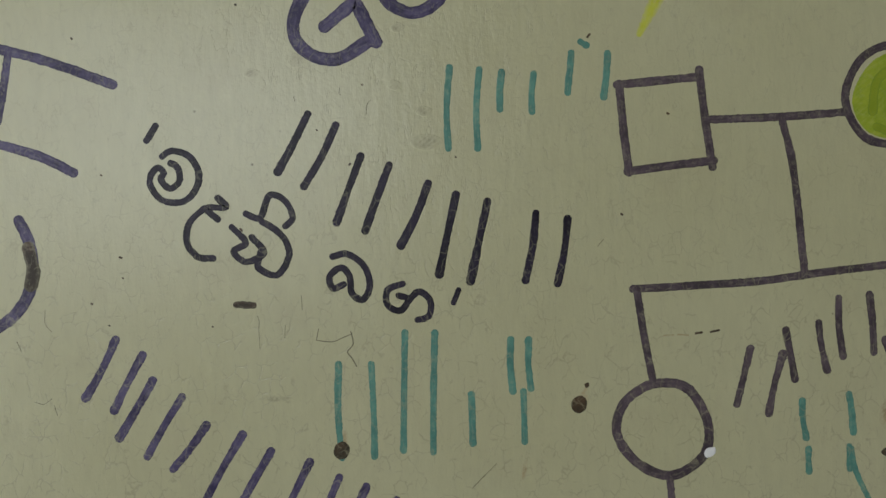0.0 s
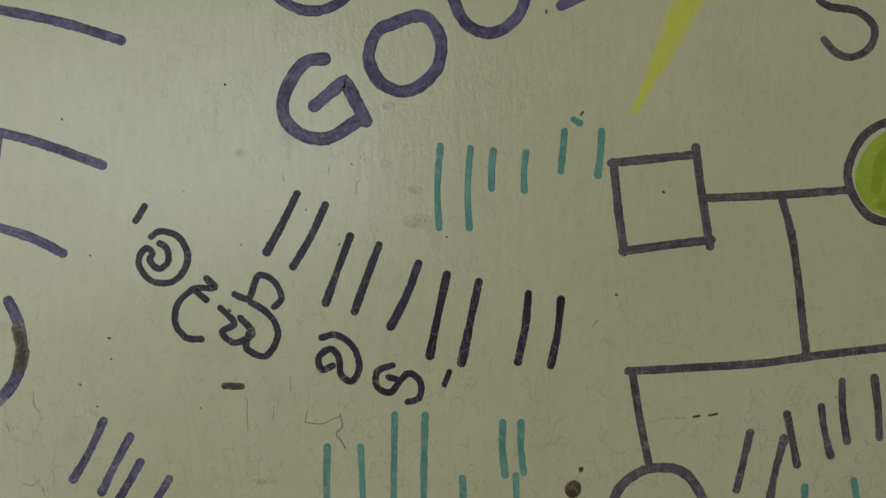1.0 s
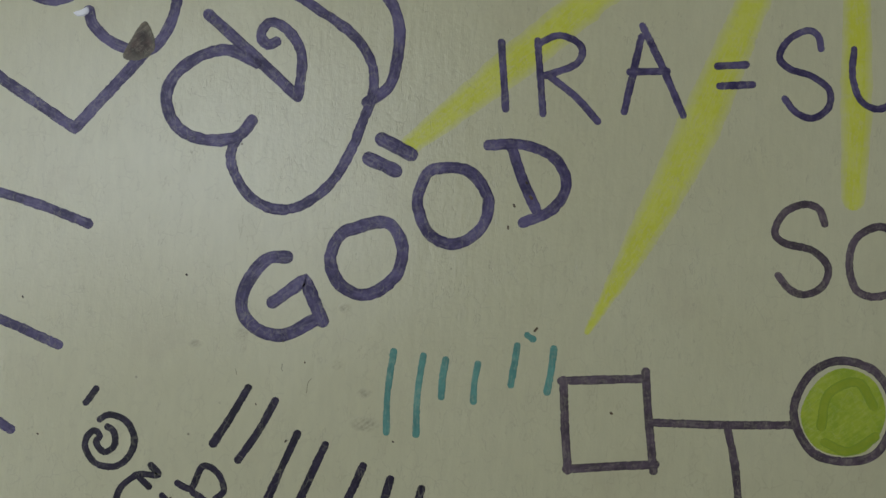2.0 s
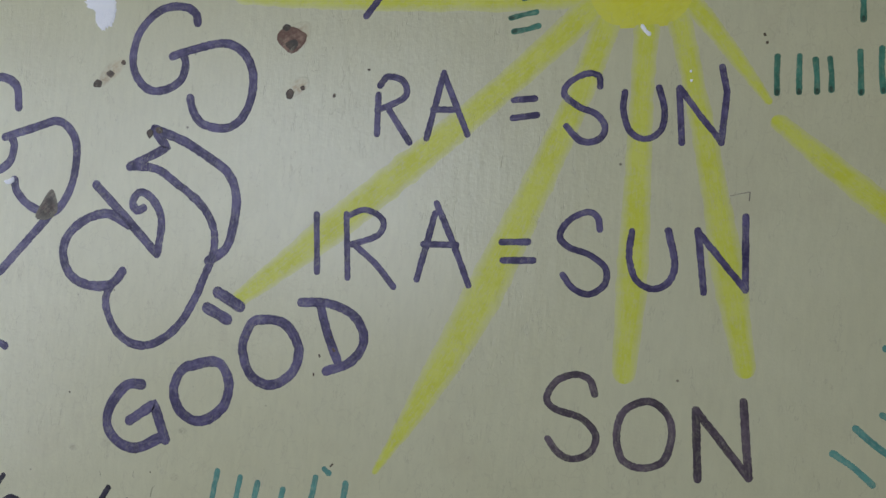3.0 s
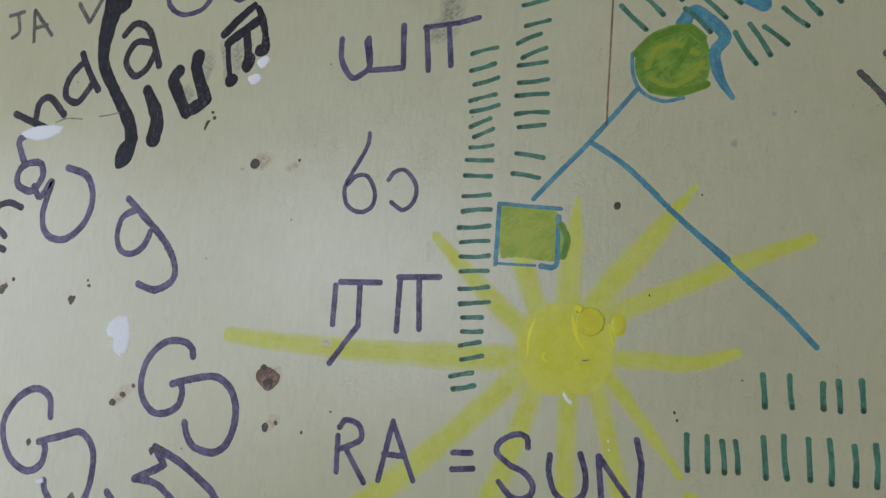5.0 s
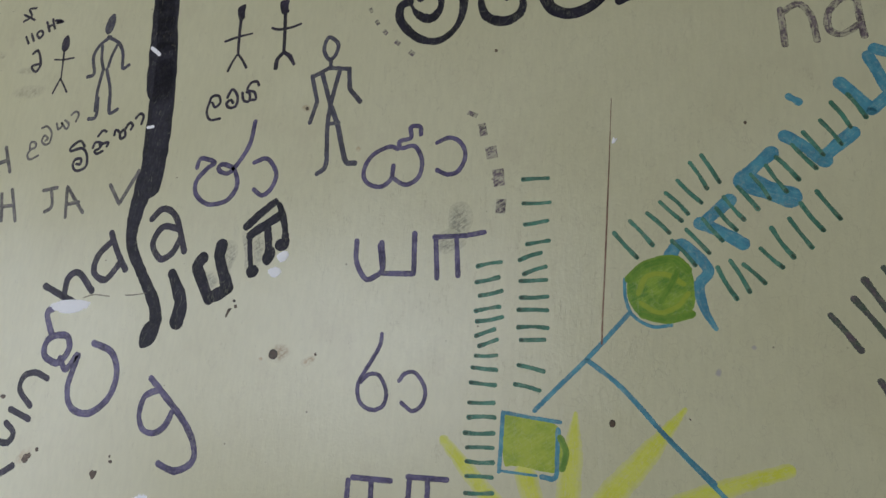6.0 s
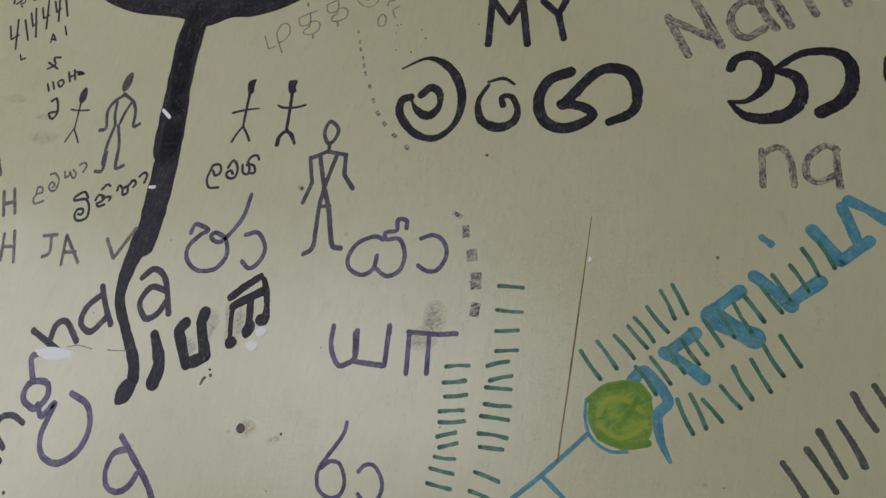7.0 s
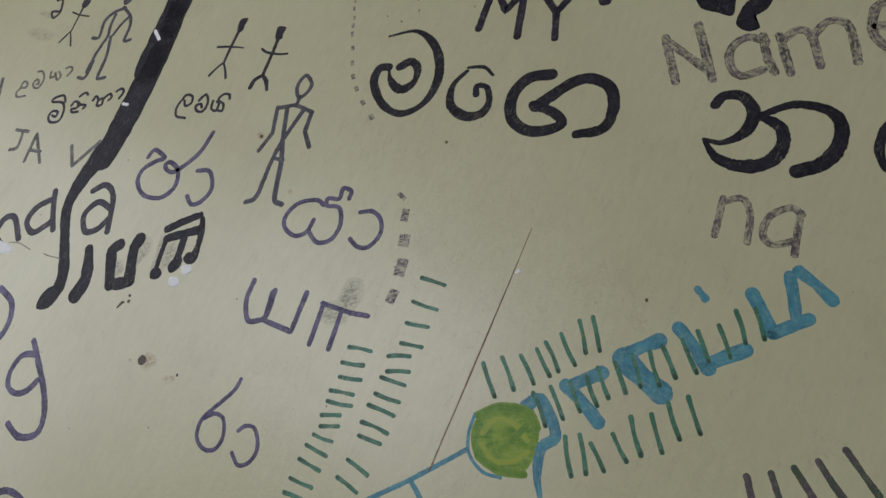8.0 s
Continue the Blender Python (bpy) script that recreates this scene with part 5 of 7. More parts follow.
stroke(d, "bar", LETTER_GREEN, (3.6, 3.3, 3.8), ("s", (99.2, 99.4), (107, 89.8), (113.5, 79.3)))
stroke(d, "dab", PINE, 2.7, ("l", (112.8, 80.3), (113.5, 79.3)))
stroke(d, "bar", LETTER_GREEN, (3.8, 3, 4.2), ("s", (110.5, 107), (117.5, 96.1), (125.5, 85.8)))
stroke(d, "dab", PINE, 2.7, ("l", (124.8, 86.8), (125.5, 85.8)))
stroke(d, "bar", LETTER_GREEN, (3.9, 3.6, 3.8), ("s", (117.7, 114.4), (126.3, 105.3), (134.3, 95.7)))
stroke(d, "dab", PINE, 2.7, ("l", (133.5, 96.6), (134.3, 95.7)))
stroke(d, "bar", LETTER_GREEN, (3.4, 3.4, 4.2), ("s", (129.3, 124.9), (137.7, 114.8), (146.7, 105.3)))
stroke(d, "dab", PINE, 2.7, ("l", (145.9, 106.2), (146.7, 105.3)))
stroke(d, "bar", LETTER_GREEN, (3.9, 3.7, 3.7), ("s", (137.4, 135.3), (144.6, 125.9), (151.8, 116.4)))
stroke(d, "dab", PINE, 2.7, ("l", (151.1, 117.3), (151.8, 116.4)))
stroke(d, "bar", LETTER_GREEN, (3.8, 3.1, 4), ("s", (149.7, 145.1), (157.6, 135.5), (164.6, 125.3)))
stroke(d, "dab", PINE, 2.7, ("l", (163.9, 126.3), (164.6, 125.3)))
stroke(d, "bar", LETTER_GREEN, (4.1, 3.6, 3.6), ("s", (157.4, 160.4), (164.9, 150.3), (171, 139.3)))
stroke(d, "dab", PINE, 2.7, ("l", (170.4, 140.3), (171, 139.3)))
stroke(d, "bar", LETTER_GREEN, (3.8, 3.2, 4.2), ("s", (169.3, 167.1), (176, 157.5), (181.9, 147.5)))
stroke(d, "dab", PINE, 2.7, ("l", (181.3, 148.6), (181.9, 147.5)))
stroke(d, "bar", LETTER_GREEN, (3.6, 3.4, 4.1), ("s", (75.7, 21.3), (82.4, 8.6), (90.4, -3.2)))
stroke(d, "dab", PINE, 2.7, ("l", (89.8, -2.1), (90.4, -3.2)))
stroke(d, "bar", LETTER_GREEN, (3.5, 3.4, 4.1), ("s", (85.2, 27.3), (92.9, 15.5), (99.7, 3.1)))
stroke(d, "dab", PINE, 2.7, ("l", (99.1, 4.1), (99.7, 3.1)))
stroke(d, "bar", LETTER_GREEN, (3.8, 3.1, 3.9), ("s", (95.1, 24.7), (103.1, 17.9), (110.7, 10.6)))
stroke(d, "dab", PINE, 2.7, ("l", (109.8, 11.4), (110.7, 10.6)))
stroke(d, "bar", LETTER_GREEN, (3.6, 3.1, 4.2), ("s", (107.3, 38.2), (114.8, 30.7), (123.1, 23.9)))
stroke(d, "dab", PINE, 2.7, ("l", (122.2, 24.7), (123.1, 23.9)))
stroke(d, "bar", LETTER_GREEN, (4, 3.3, 4.1), ("s", (114.9, 55.1), (122.2, 43.2), (131, 32.4)))
stroke(d, "dab", PINE, 2.7, ("l", (130.3, 33.4), (131, 32.4)))
stroke(d, "bar", LETTER_GREEN, (3.8, 3.1, 3.9), ("s", (127.7, 63.2), (135.5, 51.8), (143.7, 40.7)))
stroke(d, "dab", PINE, 2.7, ("l", (143, 41.6), (143.7, 40.7)))
stroke(d, "bar", LETTER_GREEN, (3.8, 3.6, 3.8), ("s", (135.7, 76), (143.2, 64.9), (151.7, 54.8)))
stroke(d, "dab", PINE, 2.7, ("l", (151, 55.7), (151.7, 54.8)))
stroke(d, "bar", LETTER_GREEN, (3.9, 3.1, 3.9), ("s", (147.2, 85.9), (155.1, 75.1), (163.4, 64.4)))
stroke(d, "dab", PINE, 2.7, ("l", (162.6, 65.4), (163.4, 64.4)))
d = drawing("name_bars", "dark green and violet bars standing for a name", "wall writing", 0.461, 1.686)
stroke(d, "bar", DARKGREEN, (4.5, 4.6, 5.4), ("s", (-7.7, 59.3), (2.7, 47.2), (12.2, 34.5)))
stroke(d, "bar", DARKGREEN, (5.4, 4.2, 4.8), ("s", (8.2, 72.9), (18.9, 60.1), (29.2, 46.8)))
stroke(d, "bar", DARKGREEN, (5.6, 4.7, 4.9), ("s", (15.3, 87.9), (25, 73.5), (34.4, 58.9)))
stroke(d, "bar", DARKGREEN, (4.9, 4.9, 5.7), ("s", (28.1, 97.8), (38.2, 84), (46.9, 69.3)))
stroke(d, "bar", DARKGREEN, (4.9, 4.7, 4.8), ("s", (36.6, 120.7), (44, 108.4), (52.9, 97.1)))
stroke(d, "bar", DARKGREEN, (4.8, 4.3, 5.2), ("s", (50.2, 129.6), (58.3, 117.9), (66.4, 106.2)))
stroke(d, "bar", DARKGREEN, (4.9, 4.9, 5), ("s", (62.4, 139.3), (71.9, 131.3), (81.4, 123.4)))
stroke(d, "bar", DARKGREEN, (4.6, 5, 5.7), ("s", (74.8, 150.2), (87.8, 139), (101.7, 129)))
stroke(d, "bar", DARKGREEN, (5.2, 4.1, 5.2), ("s", (88.2, 164.6), (101, 154.4), (113.8, 144.4)))
stroke(d, "bar", DARKGREEN, (4.7, 4.5, 5.2), ("s", (24.7, 12.9), (28.5, 6.8), (31.4, 0.2)))
d = drawing("name_bars", "column of green paint bars standing for a long name", "wall writing", 0.174, 1.502)
stroke(d, "bar", LETTER_GREEN, (3.9, 3.5, 3.8), ("s", (22, 9.6), (13.3, 7.5), (4.8, 5)))
stroke(d, "dab", PINE, 2.7, ("l", (5.9, 5.3), (4.8, 5)))
stroke(d, "bar", LETTER_GREEN, (4.1, 3.6, 4.1), ("s", (24.2, 0), (16.1, -2.7), (7.7, -4.4)))
stroke(d, "dab", PINE, 2.7, ("l", (8.9, -4), (7.7, -4.4)))
stroke(d, "bar", LETTER_GREEN, (4.1, 3.3, 3.8), ("s", (25.8, 33.5), (18, 31.5), (10.3, 29.3)))
stroke(d, "dab", PINE, 2.7, ("l", (11.5, 29.6), (10.3, 29.3)))
stroke(d, "bar", LETTER_GREEN, (4, 3.5, 3.6), ("s", (28.8, 23.2), (20.7, 20.9), (12.6, 18.7)))
stroke(d, "dab", PINE, 2.7, ("l", (13.8, 19.1), (12.6, 18.7)))
stroke(d, "bar", LETTER_GREEN, (3.9, 3.5, 3.8), ("s", (26, 52.7), (18.1, 52), (10.2, 51.2)))
stroke(d, "dab", PINE, 2.7, ("l", (11.4, 51.3), (10.2, 51.2)))
stroke(d, "bar", LETTER_GREEN, (4.1, 3.1, 3.7), ("s", (26.6, 41.9), (18.8, 40.8), (11, 40.4)))
stroke(d, "dab", PINE, 2.7, ("l", (12.2, 40.5), (11, 40.4)))
stroke(d, "bar", LETTER_GREEN, (4.1, 3.2, 3.6), ("s", (29, 76.7), (17.5, 74.6), (6, 73.5)))
stroke(d, "dab", PINE, 2.7, ("l", (7.1, 73.6), (6, 73.5)))
stroke(d, "bar", LETTER_GREEN, (3.4, 3.5, 4.2), ("s", (30.9, 65), (19.3, 63.4), (7.7, 61.7)))
stroke(d, "dab", PINE, 2.7, ("l", (8.9, 61.9), (7.7, 61.7)))
stroke(d, "bar", LETTER_GREEN, (3.9, 3.1, 3.8), ("s", (27.7, 101.2), (16.3, 99.5), (4.8, 99.2)))
stroke(d, "dab", PINE, 2.7, ("l", (6, 99.3), (4.8, 99.2)))
stroke(d, "bar", LETTER_GREEN, (3.6, 3.4, 3.6), ("s", (27.6, 89.1), (16.6, 88.5), (5.7, 87.3)))
stroke(d, "dab", PINE, 2.7, ("l", (6.9, 87.4), (5.7, 87.3)))
stroke(d, "bar", LETTER_GREEN, (4, 3.3, 4.1), ("s", (26.1, 125), (13.7, 123), (1.2, 122.4)))
stroke(d, "dab", PINE, 2.7, ("l", (2.4, 122.5), (1.2, 122.4)))
stroke(d, "bar", LETTER_GREEN, (3.5, 3.3, 3.6), ("s", (26.5, 112.9), (15.2, 112.1), (3.9, 110.5)))
stroke(d, "dab", PINE, 2.7, ("l", (5.1, 110.7), (3.9, 110.5)))
stroke(d, "bar", LETTER_GREEN, (4, 3.1, 3.8), ("s", (24.2, 150), (13.5, 148.6), (2.7, 147.9)))
stroke(d, "dab", PINE, 2.7, ("l", (3.9, 148), (2.7, 147.9)))
stroke(d, "bar", LETTER_GREEN, (3.6, 3.5, 4.2), ("s", (26.1, 138), (14.7, 137.5), (3.5, 135.7)))
stroke(d, "dab", PINE, 2.7, ("l", (4.6, 135.8), (3.5, 135.7)))
stroke(d, "bar", LETTER_GREEN, (4.1, 3.6, 3.6), ("s", (24, 177.8), (13.4, 177.7), (2.8, 178)))
stroke(d, "dab", PINE, 2.7, ("l", (4, 178), (2.8, 178)))
stroke(d, "bar", LETTER_GREEN, (4.1, 3.1, 4.2), ("s", (24.1, 164.9), (13.4, 164.8), (2.8, 165.1)))
stroke(d, "dab", PINE, 2.7, ("l", (4, 165.1), (2.8, 165.1)))
stroke(d, "bar", LETTER_GREEN, (3.5, 3.1, 3.7), ("s", (23.4, 190.2), (14.2, 188.6), (4.9, 188.3)))
stroke(d, "dab", PINE, 2.7, ("l", (6.1, 188.4), (4.9, 188.3)))
stroke(d, "bar", LETTER_GREEN, (3.9, 3.2, 4), ("s", (19.6, 212.4), (11.7, 208.9), (3.9, 205.4)))
stroke(d, "dab", PINE, 2.7, ("l", (5, 205.9), (3.9, 205.4)))
stroke(d, "bar", LETTER_GREEN, (3.7, 3.2, 4), ("s", (22.7, 203.7), (15.2, 200.2), (7.6, 196.9)))
stroke(d, "dab", PINE, 2.7, ("l", (8.7, 197.4), (7.6, 196.9)))
stroke(d, "bar", LETTER_GREEN, (3.9, 3.1, 4.2), ("s", (22.7, 232.4), (12.1, 230), (1.6, 227.2)))
stroke(d, "dab", PINE, 2.7, ("l", (2.8, 227.5), (1.6, 227.2)))
stroke(d, "bar", LETTER_GREEN, (3.8, 3.4, 4.1), ("s", (25.8, 223.6), (14.8, 220.1), (3.4, 218.1)))
stroke(d, "dab", PINE, 2.7, ("l", (4.5, 218.3), (3.4, 218.1)))
stroke(d, "bar", LETTER_GREEN, (4.1, 3.4, 3.9), ("s", (19.6, 258.3), (10, 255.1), (0.1, 252.9)))
stroke(d, "dab", PINE, 2.7, ("l", (1.3, 253.2), (0.1, 252.9)))
stroke(d, "bar", LETTER_GREEN, (4, 3.5, 4), ("s", (23.4, 246.3), (13.8, 243.1), (3.9, 240.9)))
stroke(d, "dab", PINE, 2.7, ("l", (5, 241.2), (3.9, 240.9)))
stroke(d, "bar", LETTER_GREEN, (3.7, 3.1, 4.2), ("s", (20.6, 272), (10.1, 270.3), (-0.1, 267.3)))
stroke(d, "dab", PINE, 2.7, ("l", (1, 267.6), (-0.1, 267.3)))
d = drawing("name_bars", "second column of green paint bars standing for a name", "wall writing", 0.211, 1.674)
stroke(d, "bar", LETTER_GREEN, (4, 3.6, 3.6), ("s", (27.6, 8.4), (16.9, 10.4), (6.1, 11.7)))
stroke(d, "dab", PINE, 2.7, ("l", (7.3, 11.5), (6.1, 11.7)))
stroke(d, "bar", LETTER_GREEN, (3.6, 3.5, 4.1), ("s", (25.5, -7.7), (15, -5.6), (4.4, -4.5)))
stroke(d, "dab", PINE, 2.7, ("l", (5.6, -4.6), (4.4, -4.5)))
stroke(d, "bar", LETTER_GREEN, (3.6, 3.7, 3.9), ("s", (26.8, 35), (16.6, 33.9), (6.5, 33)))
stroke(d, "dab", PINE, 2.7, ("l", (7.7, 33.1), (6.5, 33)))
stroke(d, "bar", LETTER_GREEN, (3.5, 3.6, 4.1), ("s", (27.4, 60.1), (15, 59.8), (2.7, 58.8)))
stroke(d, "dab", PINE, 2.7, ("l", (3.9, 58.9), (2.7, 58.8)))
stroke(d, "bar", LETTER_GREEN, (3.7, 3, 4.2), ("s", (28.7, 45.1), (16.1, 45.3), (3.5, 43.8)))
stroke(d, "dab", PINE, 2.7, ("l", (4.7, 43.9), (3.5, 43.8)))
stroke(d, "bar", LETTER_GREEN, (3.5, 3.4, 4), ("s", (25, 86.4), (13.8, 85.1), (2.5, 84)))
stroke(d, "dab", PINE, 2.7, ("l", (3.7, 84.1), (2.5, 84)))
stroke(d, "bar", LETTER_GREEN, (3.5, 3.7, 4.2), ("s", (27, 72), (15.5, 70.2), (3.9, 69.6)))
stroke(d, "dab", PINE, 2.7, ("l", (5.1, 69.7), (3.9, 69.6)))
stroke(d, "bar", LETTER_GREEN, (4, 3.7, 4.1), ("s", (18.4, 110), (9.2, 106.9), (0.5, 102.7)))
stroke(d, "dab", PINE, 2.7, ("l", (1.7, 103.2), (0.5, 102.7)))
stroke(d, "bar", LETTER_GREEN, (3.8, 3.5, 4.2), ("s", (23.6, 98), (14.3, 94.8), (5.3, 90.5)))
stroke(d, "dab", PINE, 2.7, ("l", (6.4, 90.9), (5.3, 90.5)))
stroke(d, "bar", LETTER_GREEN, (3.4, 3.5, 4), ("s", (22.4, 138.9), (12.6, 136.6), (2.7, 134.8)))
stroke(d, "dab", PINE, 2.7, ("l", (3.8, 135.1), (2.7, 134.8)))
stroke(d, "bar", LETTER_GREEN, (3.7, 3.1, 4.1), ("s", (24.8, 121.1), (15.4, 119.2), (6, 117.2)))
stroke(d, "dab", PINE, 2.7, ("l", (7.2, 117.4), (6, 117.2)))
stroke(d, "bar", LETTER_GREEN, (3.6, 3.3, 4.2), ("s", (20.4, 177.8), (9.1, 177.2), (-2.1, 176.3)))
stroke(d, "dab", PINE, 2.7, ("l", (-0.9, 176.4), (-2.1, 176.3)))
stroke(d, "bar", LETTER_GREEN, (3.4, 3, 4), ("s", (23.4, 155.6), (11.7, 154.3), (-0.1, 154)))
stroke(d, "dab", PINE, 2.7, ("l", (1.1, 154.1), (-0.1, 154)))
d = drawing("name_bars", "green paint bars standing for two rows of names", "wall writing", 0.36, 1.463)
stroke(d, "bar", LETTER_GREEN, (3.9, 3.5, 4), ("s", (39.5, 69.7), (40.8, 59), (41.6, 48.3)))
stroke(d, "dab", PINE, 2.7, ("l", (41.5, 49.5), (41.6, 48.3)))
stroke(d, "bar", LETTER_GREEN, (3.5, 3.1, 3.8), ("s", (56, 70.8), (56.7, 60.3), (58.2, 49.8)))
stroke(d, "dab", PINE, 2.7, ("l", (58, 51), (58.2, 49.8)))
stroke(d, "bar", LETTER_GREEN, (3.8, 3.4, 3.9), ("s", (76.1, 67.9), (76.2, 59.6), (76.8, 51.4)))
stroke(d, "dab", PINE, 2.7, ("l", (76.7, 52.6), (76.8, 51.4)))
stroke(d, "bar", LETTER_GREEN, (3.9, 3.4, 3.6), ("s", (85.1, 70.3), (86, 60.6), (86.6, 50.9)))
stroke(d, "dab", PINE, 2.7, ("l", (86.5, 52.1), (86.6, 50.9)))
stroke(d, "bar", LETTER_GREEN, (4, 3.2, 3.7), ("s", (98.4, 72.2), (99.3, 62.5), (99.9, 52.8)))
stroke(d, "dab", PINE, 2.7, ("l", (99.8, 54), (99.9, 52.8)))
stroke(d, "bar", LETTER_GREEN, (4, 3.3, 4), ("s", (-6.9, 23.1), (-6.4, 11.1), (-5.4, -0.8)))
stroke(d, "dab", PINE, 2.7, ("l", (-5.5, 0.4), (-5.4, -0.8)))
stroke(d, "bar", LETTER_GREEN, (3.4, 3.5, 3.7), ("s", (6.2, 24), (6.8, 12.2), (7.6, 0.4)))
stroke(d, "dab", PINE, 2.7, ("l", (7.6, 1.6), (7.6, 0.4)))
stroke(d, "bar", LETTER_GREEN, (4, 3.1, 3.8), ("s", (15.8, 21.7), (17.4, 11.4), (18.2, 1)))
stroke(d, "dab", PINE, 2.7, ("l", (18.1, 2.2), (18.2, 1)))
stroke(d, "bar", LETTER_GREEN, (3.5, 3.2, 4.1), ("s", (24.1, 23), (25.9, 12.9), (26.5, 2.8)))
stroke(d, "dab", PINE, 2.7, ("l", (26.3, 3.9), (26.5, 2.8)))
stroke(d, "bar", LETTER_GREEN, (3.5, 3.5, 3.9), ("s", (41.3, 28), (42.7, 14.9), (43.8, 1.7)))
stroke(d, "dab", PINE, 2.7, ("l", (43.7, 2.9), (43.8, 1.7)))
stroke(d, "bar", LETTER_GREEN, (3.5, 3.4, 3.8), ("s", (53.7, 30.5), (54.4, 16.8), (56.4, 3.2)))
stroke(d, "dab", PINE, 2.7, ("l", (56.2, 4.4), (56.4, 3.2)))
stroke(d, "bar", LETTER_GREEN, (3.7, 3.2, 3.5), ("s", (68.4, 30.5), (69.3, 17.4), (70.2, 4.3)))
stroke(d, "dab", PINE, 2.7, ("l", (70.1, 5.5), (70.2, 4.3)))
stroke(d, "bar", LETTER_GREEN, (3.6, 3.3, 3.9), ("s", (80.7, 31.6), (82.4, 17.8), (82.6, 4)))
stroke(d, "dab", PINE, 2.7, ("l", (82.5, 5.2), (82.6, 4)))
stroke(d, "bar", LETTER_GREEN, (3.7, 3.3, 4.2), ("s", (95.1, 29.8), (96.5, 17.6), (96.3, 5.3)))
stroke(d, "dab", PINE, 2.7, ("l", (96.2, 6.5), (96.3, 5.3)))
stroke(d, "bar", LETTER_GREEN, (4, 3.3, 3.7), ("s", (107.2, 32.1), (108.4, 19.1), (108.4, 6)))
stroke(d, "dab", PINE, 2.7, ("l", (108.4, 7.2), (108.4, 6)))
d = drawing("green_square_drawing", "lime painted block edged with blue and green", "wall drawing", 0.451, 1.39)
patch(d, "fill", GREEN, (1.5, 62.7), (17.8, 63.6), (40.3, 64.8), (44.1, 3), (25, 0), (12.7, 0.4), (6.9, 27.5))
stroke(d, "outline", BLUE, 3.1, ("s", (0.1, 63.3), (3.9, 34.4), (10.7, 0.9)))
stroke(d, "outline", LEAF, 3.4, ("s", (10.7, 0.2), (21.7, 0.4), (40.9, 3.4)))
stroke(d, "outline", BLUE, 3.1, ("s", (4.5, 67.1), (27.3, 66.9)))
stroke(d, "outline", LEAF, 3, ("s", (29.3, 32.6), (19.8, 30.2), (17.8, 21.2), (25.6, 14.8)))
d = drawing("name_bars", "teal paint bars climbing a slant for a name", "wall writing", 0.412, 1.23)
stroke(d, "bar", TEAL, (4.8, 3.7, 4.6), ("s", (-6.6, 7.1), (5.7, 0), (16.8, -8.8)))
stroke(d, "bar", TEAL, (4.5, 4.4, 4.2), ("s", (4.9, 24.5), (16.8, 15.4), (29.7, 7.8)))
stroke(d, "bar", TEAL, (3.9, 3.3, 3.4), ("s", (19.2, 34.7), (36.7, 26.4), (53.3, 16.3)))
stroke(d, "bar", TEAL, (4.1, 3.5, 3.9), ("s", (27.8, 49.7), (44.3, 39.4), (61.7, 30.7)))
stroke(d, "bar", TEAL, (4, 4.1, 5), ("s", (39.7, 68.2), (51.8, 57.7), (62.9, 46)))
stroke(d, "bar", TEAL, (4.7, 4.3, 5), ("s", (49.6, 77.4), (60.5, 66.2), (72.3, 55.9)))
stroke(d, "bar", TEAL, (4.6, 3.7, 4.8), ("s", (18.1, 75.9), (21.4, 76.1), (24.7, 76.3)))
d = drawing("painted_word", "word MY in black marker above the Sinhala word", "wall writing", 0.147, 2.098)
stroke(d, "letter", INK, 7.6, ("l", (0.4, 54.8), (5.5, 0.2)), ("l", (0.9, 52), (23.6, 25.5), (33.6, 53.6)), ("l", (32.2, 54.9), (46.2, 1.4)))
stroke(d, "letter", INK, 7.1, ("l", (54.7, 50.2), (72.4, 35.4), (80.4, 58.6)), ("l", (72.4, 35.4), (81.8, 8.3)))
patch(d, "dot", INK, (104.3, 62.1), (115.9, 63.6), (117.2, 55.2), (109.1, 52.3))
d = drawing("painted_word", "word Name in faded dry violet marker", "wall writing", 0.324, 2.092)
stroke(d, "letter", FADED, 7.7, ("l", (0.5, 39), (10.8, 20.8), (22.9, -0.2)), ("l", (2, 36.5), (47.1, 15.5)), ("l", (22.4, 58.4), (35.7, 35.8), (50.7, 9.5)))
stroke(d, "letter", FADED, 7.4, ("s", (79.6, 55.3), (65.1, 56), (56, 43.5), (59.6, 26.9), (71.6, 18.8), (85.8, 28.8)), ("s", (76, 59.9), (85, 42), (95.1, 28.9)))
stroke(d, "letter", FADED, 7.3, ("l", (88.3, 63.3), (106.7, 31.2)), ("s", (91.8, 59.6), (100, 71.7), (111.5, 69.1), (126, 43.4)), ("s", (112, 67.3), (119.5, 85.1), (132.7, 86.9), (142, 74), (150.9, 53.9)))
stroke(d, "letter", FADED, 7.8, ("s", (154.6, 89.3), (170.4, 97.7), (162, 114.8), (150.2, 107.5), (152.7, 84.8), (167.6, 72), (180.7, 77.9)))
patch(d, "blot", BLACK, (12.8, 91.4), (17.8, 75.8), (33.5, 73.7), (46.6, 74.3), (44.1, 93.1), (50.4, 105.2))
patch(d, "blot", BLACK, (54.4, 91.6), (70.8, 102.2), (71.7, 88), (64, 75.8), (71.2, 67.7), (63.4, 61.5), (52.6, 65.4), (50.9, 76.3))
d = drawing("painted_word", "letters na in dry violet marker", "wall writing", 0.417, 1.97)
stroke(d, "letter", FADED, 5.6, ("l", (-0.1, 31.6), (3.8, -0.4)), ("s", (1.6, 29.3), (13.4, 35.7), (22.7, 24.9), (27.8, 2.2)))
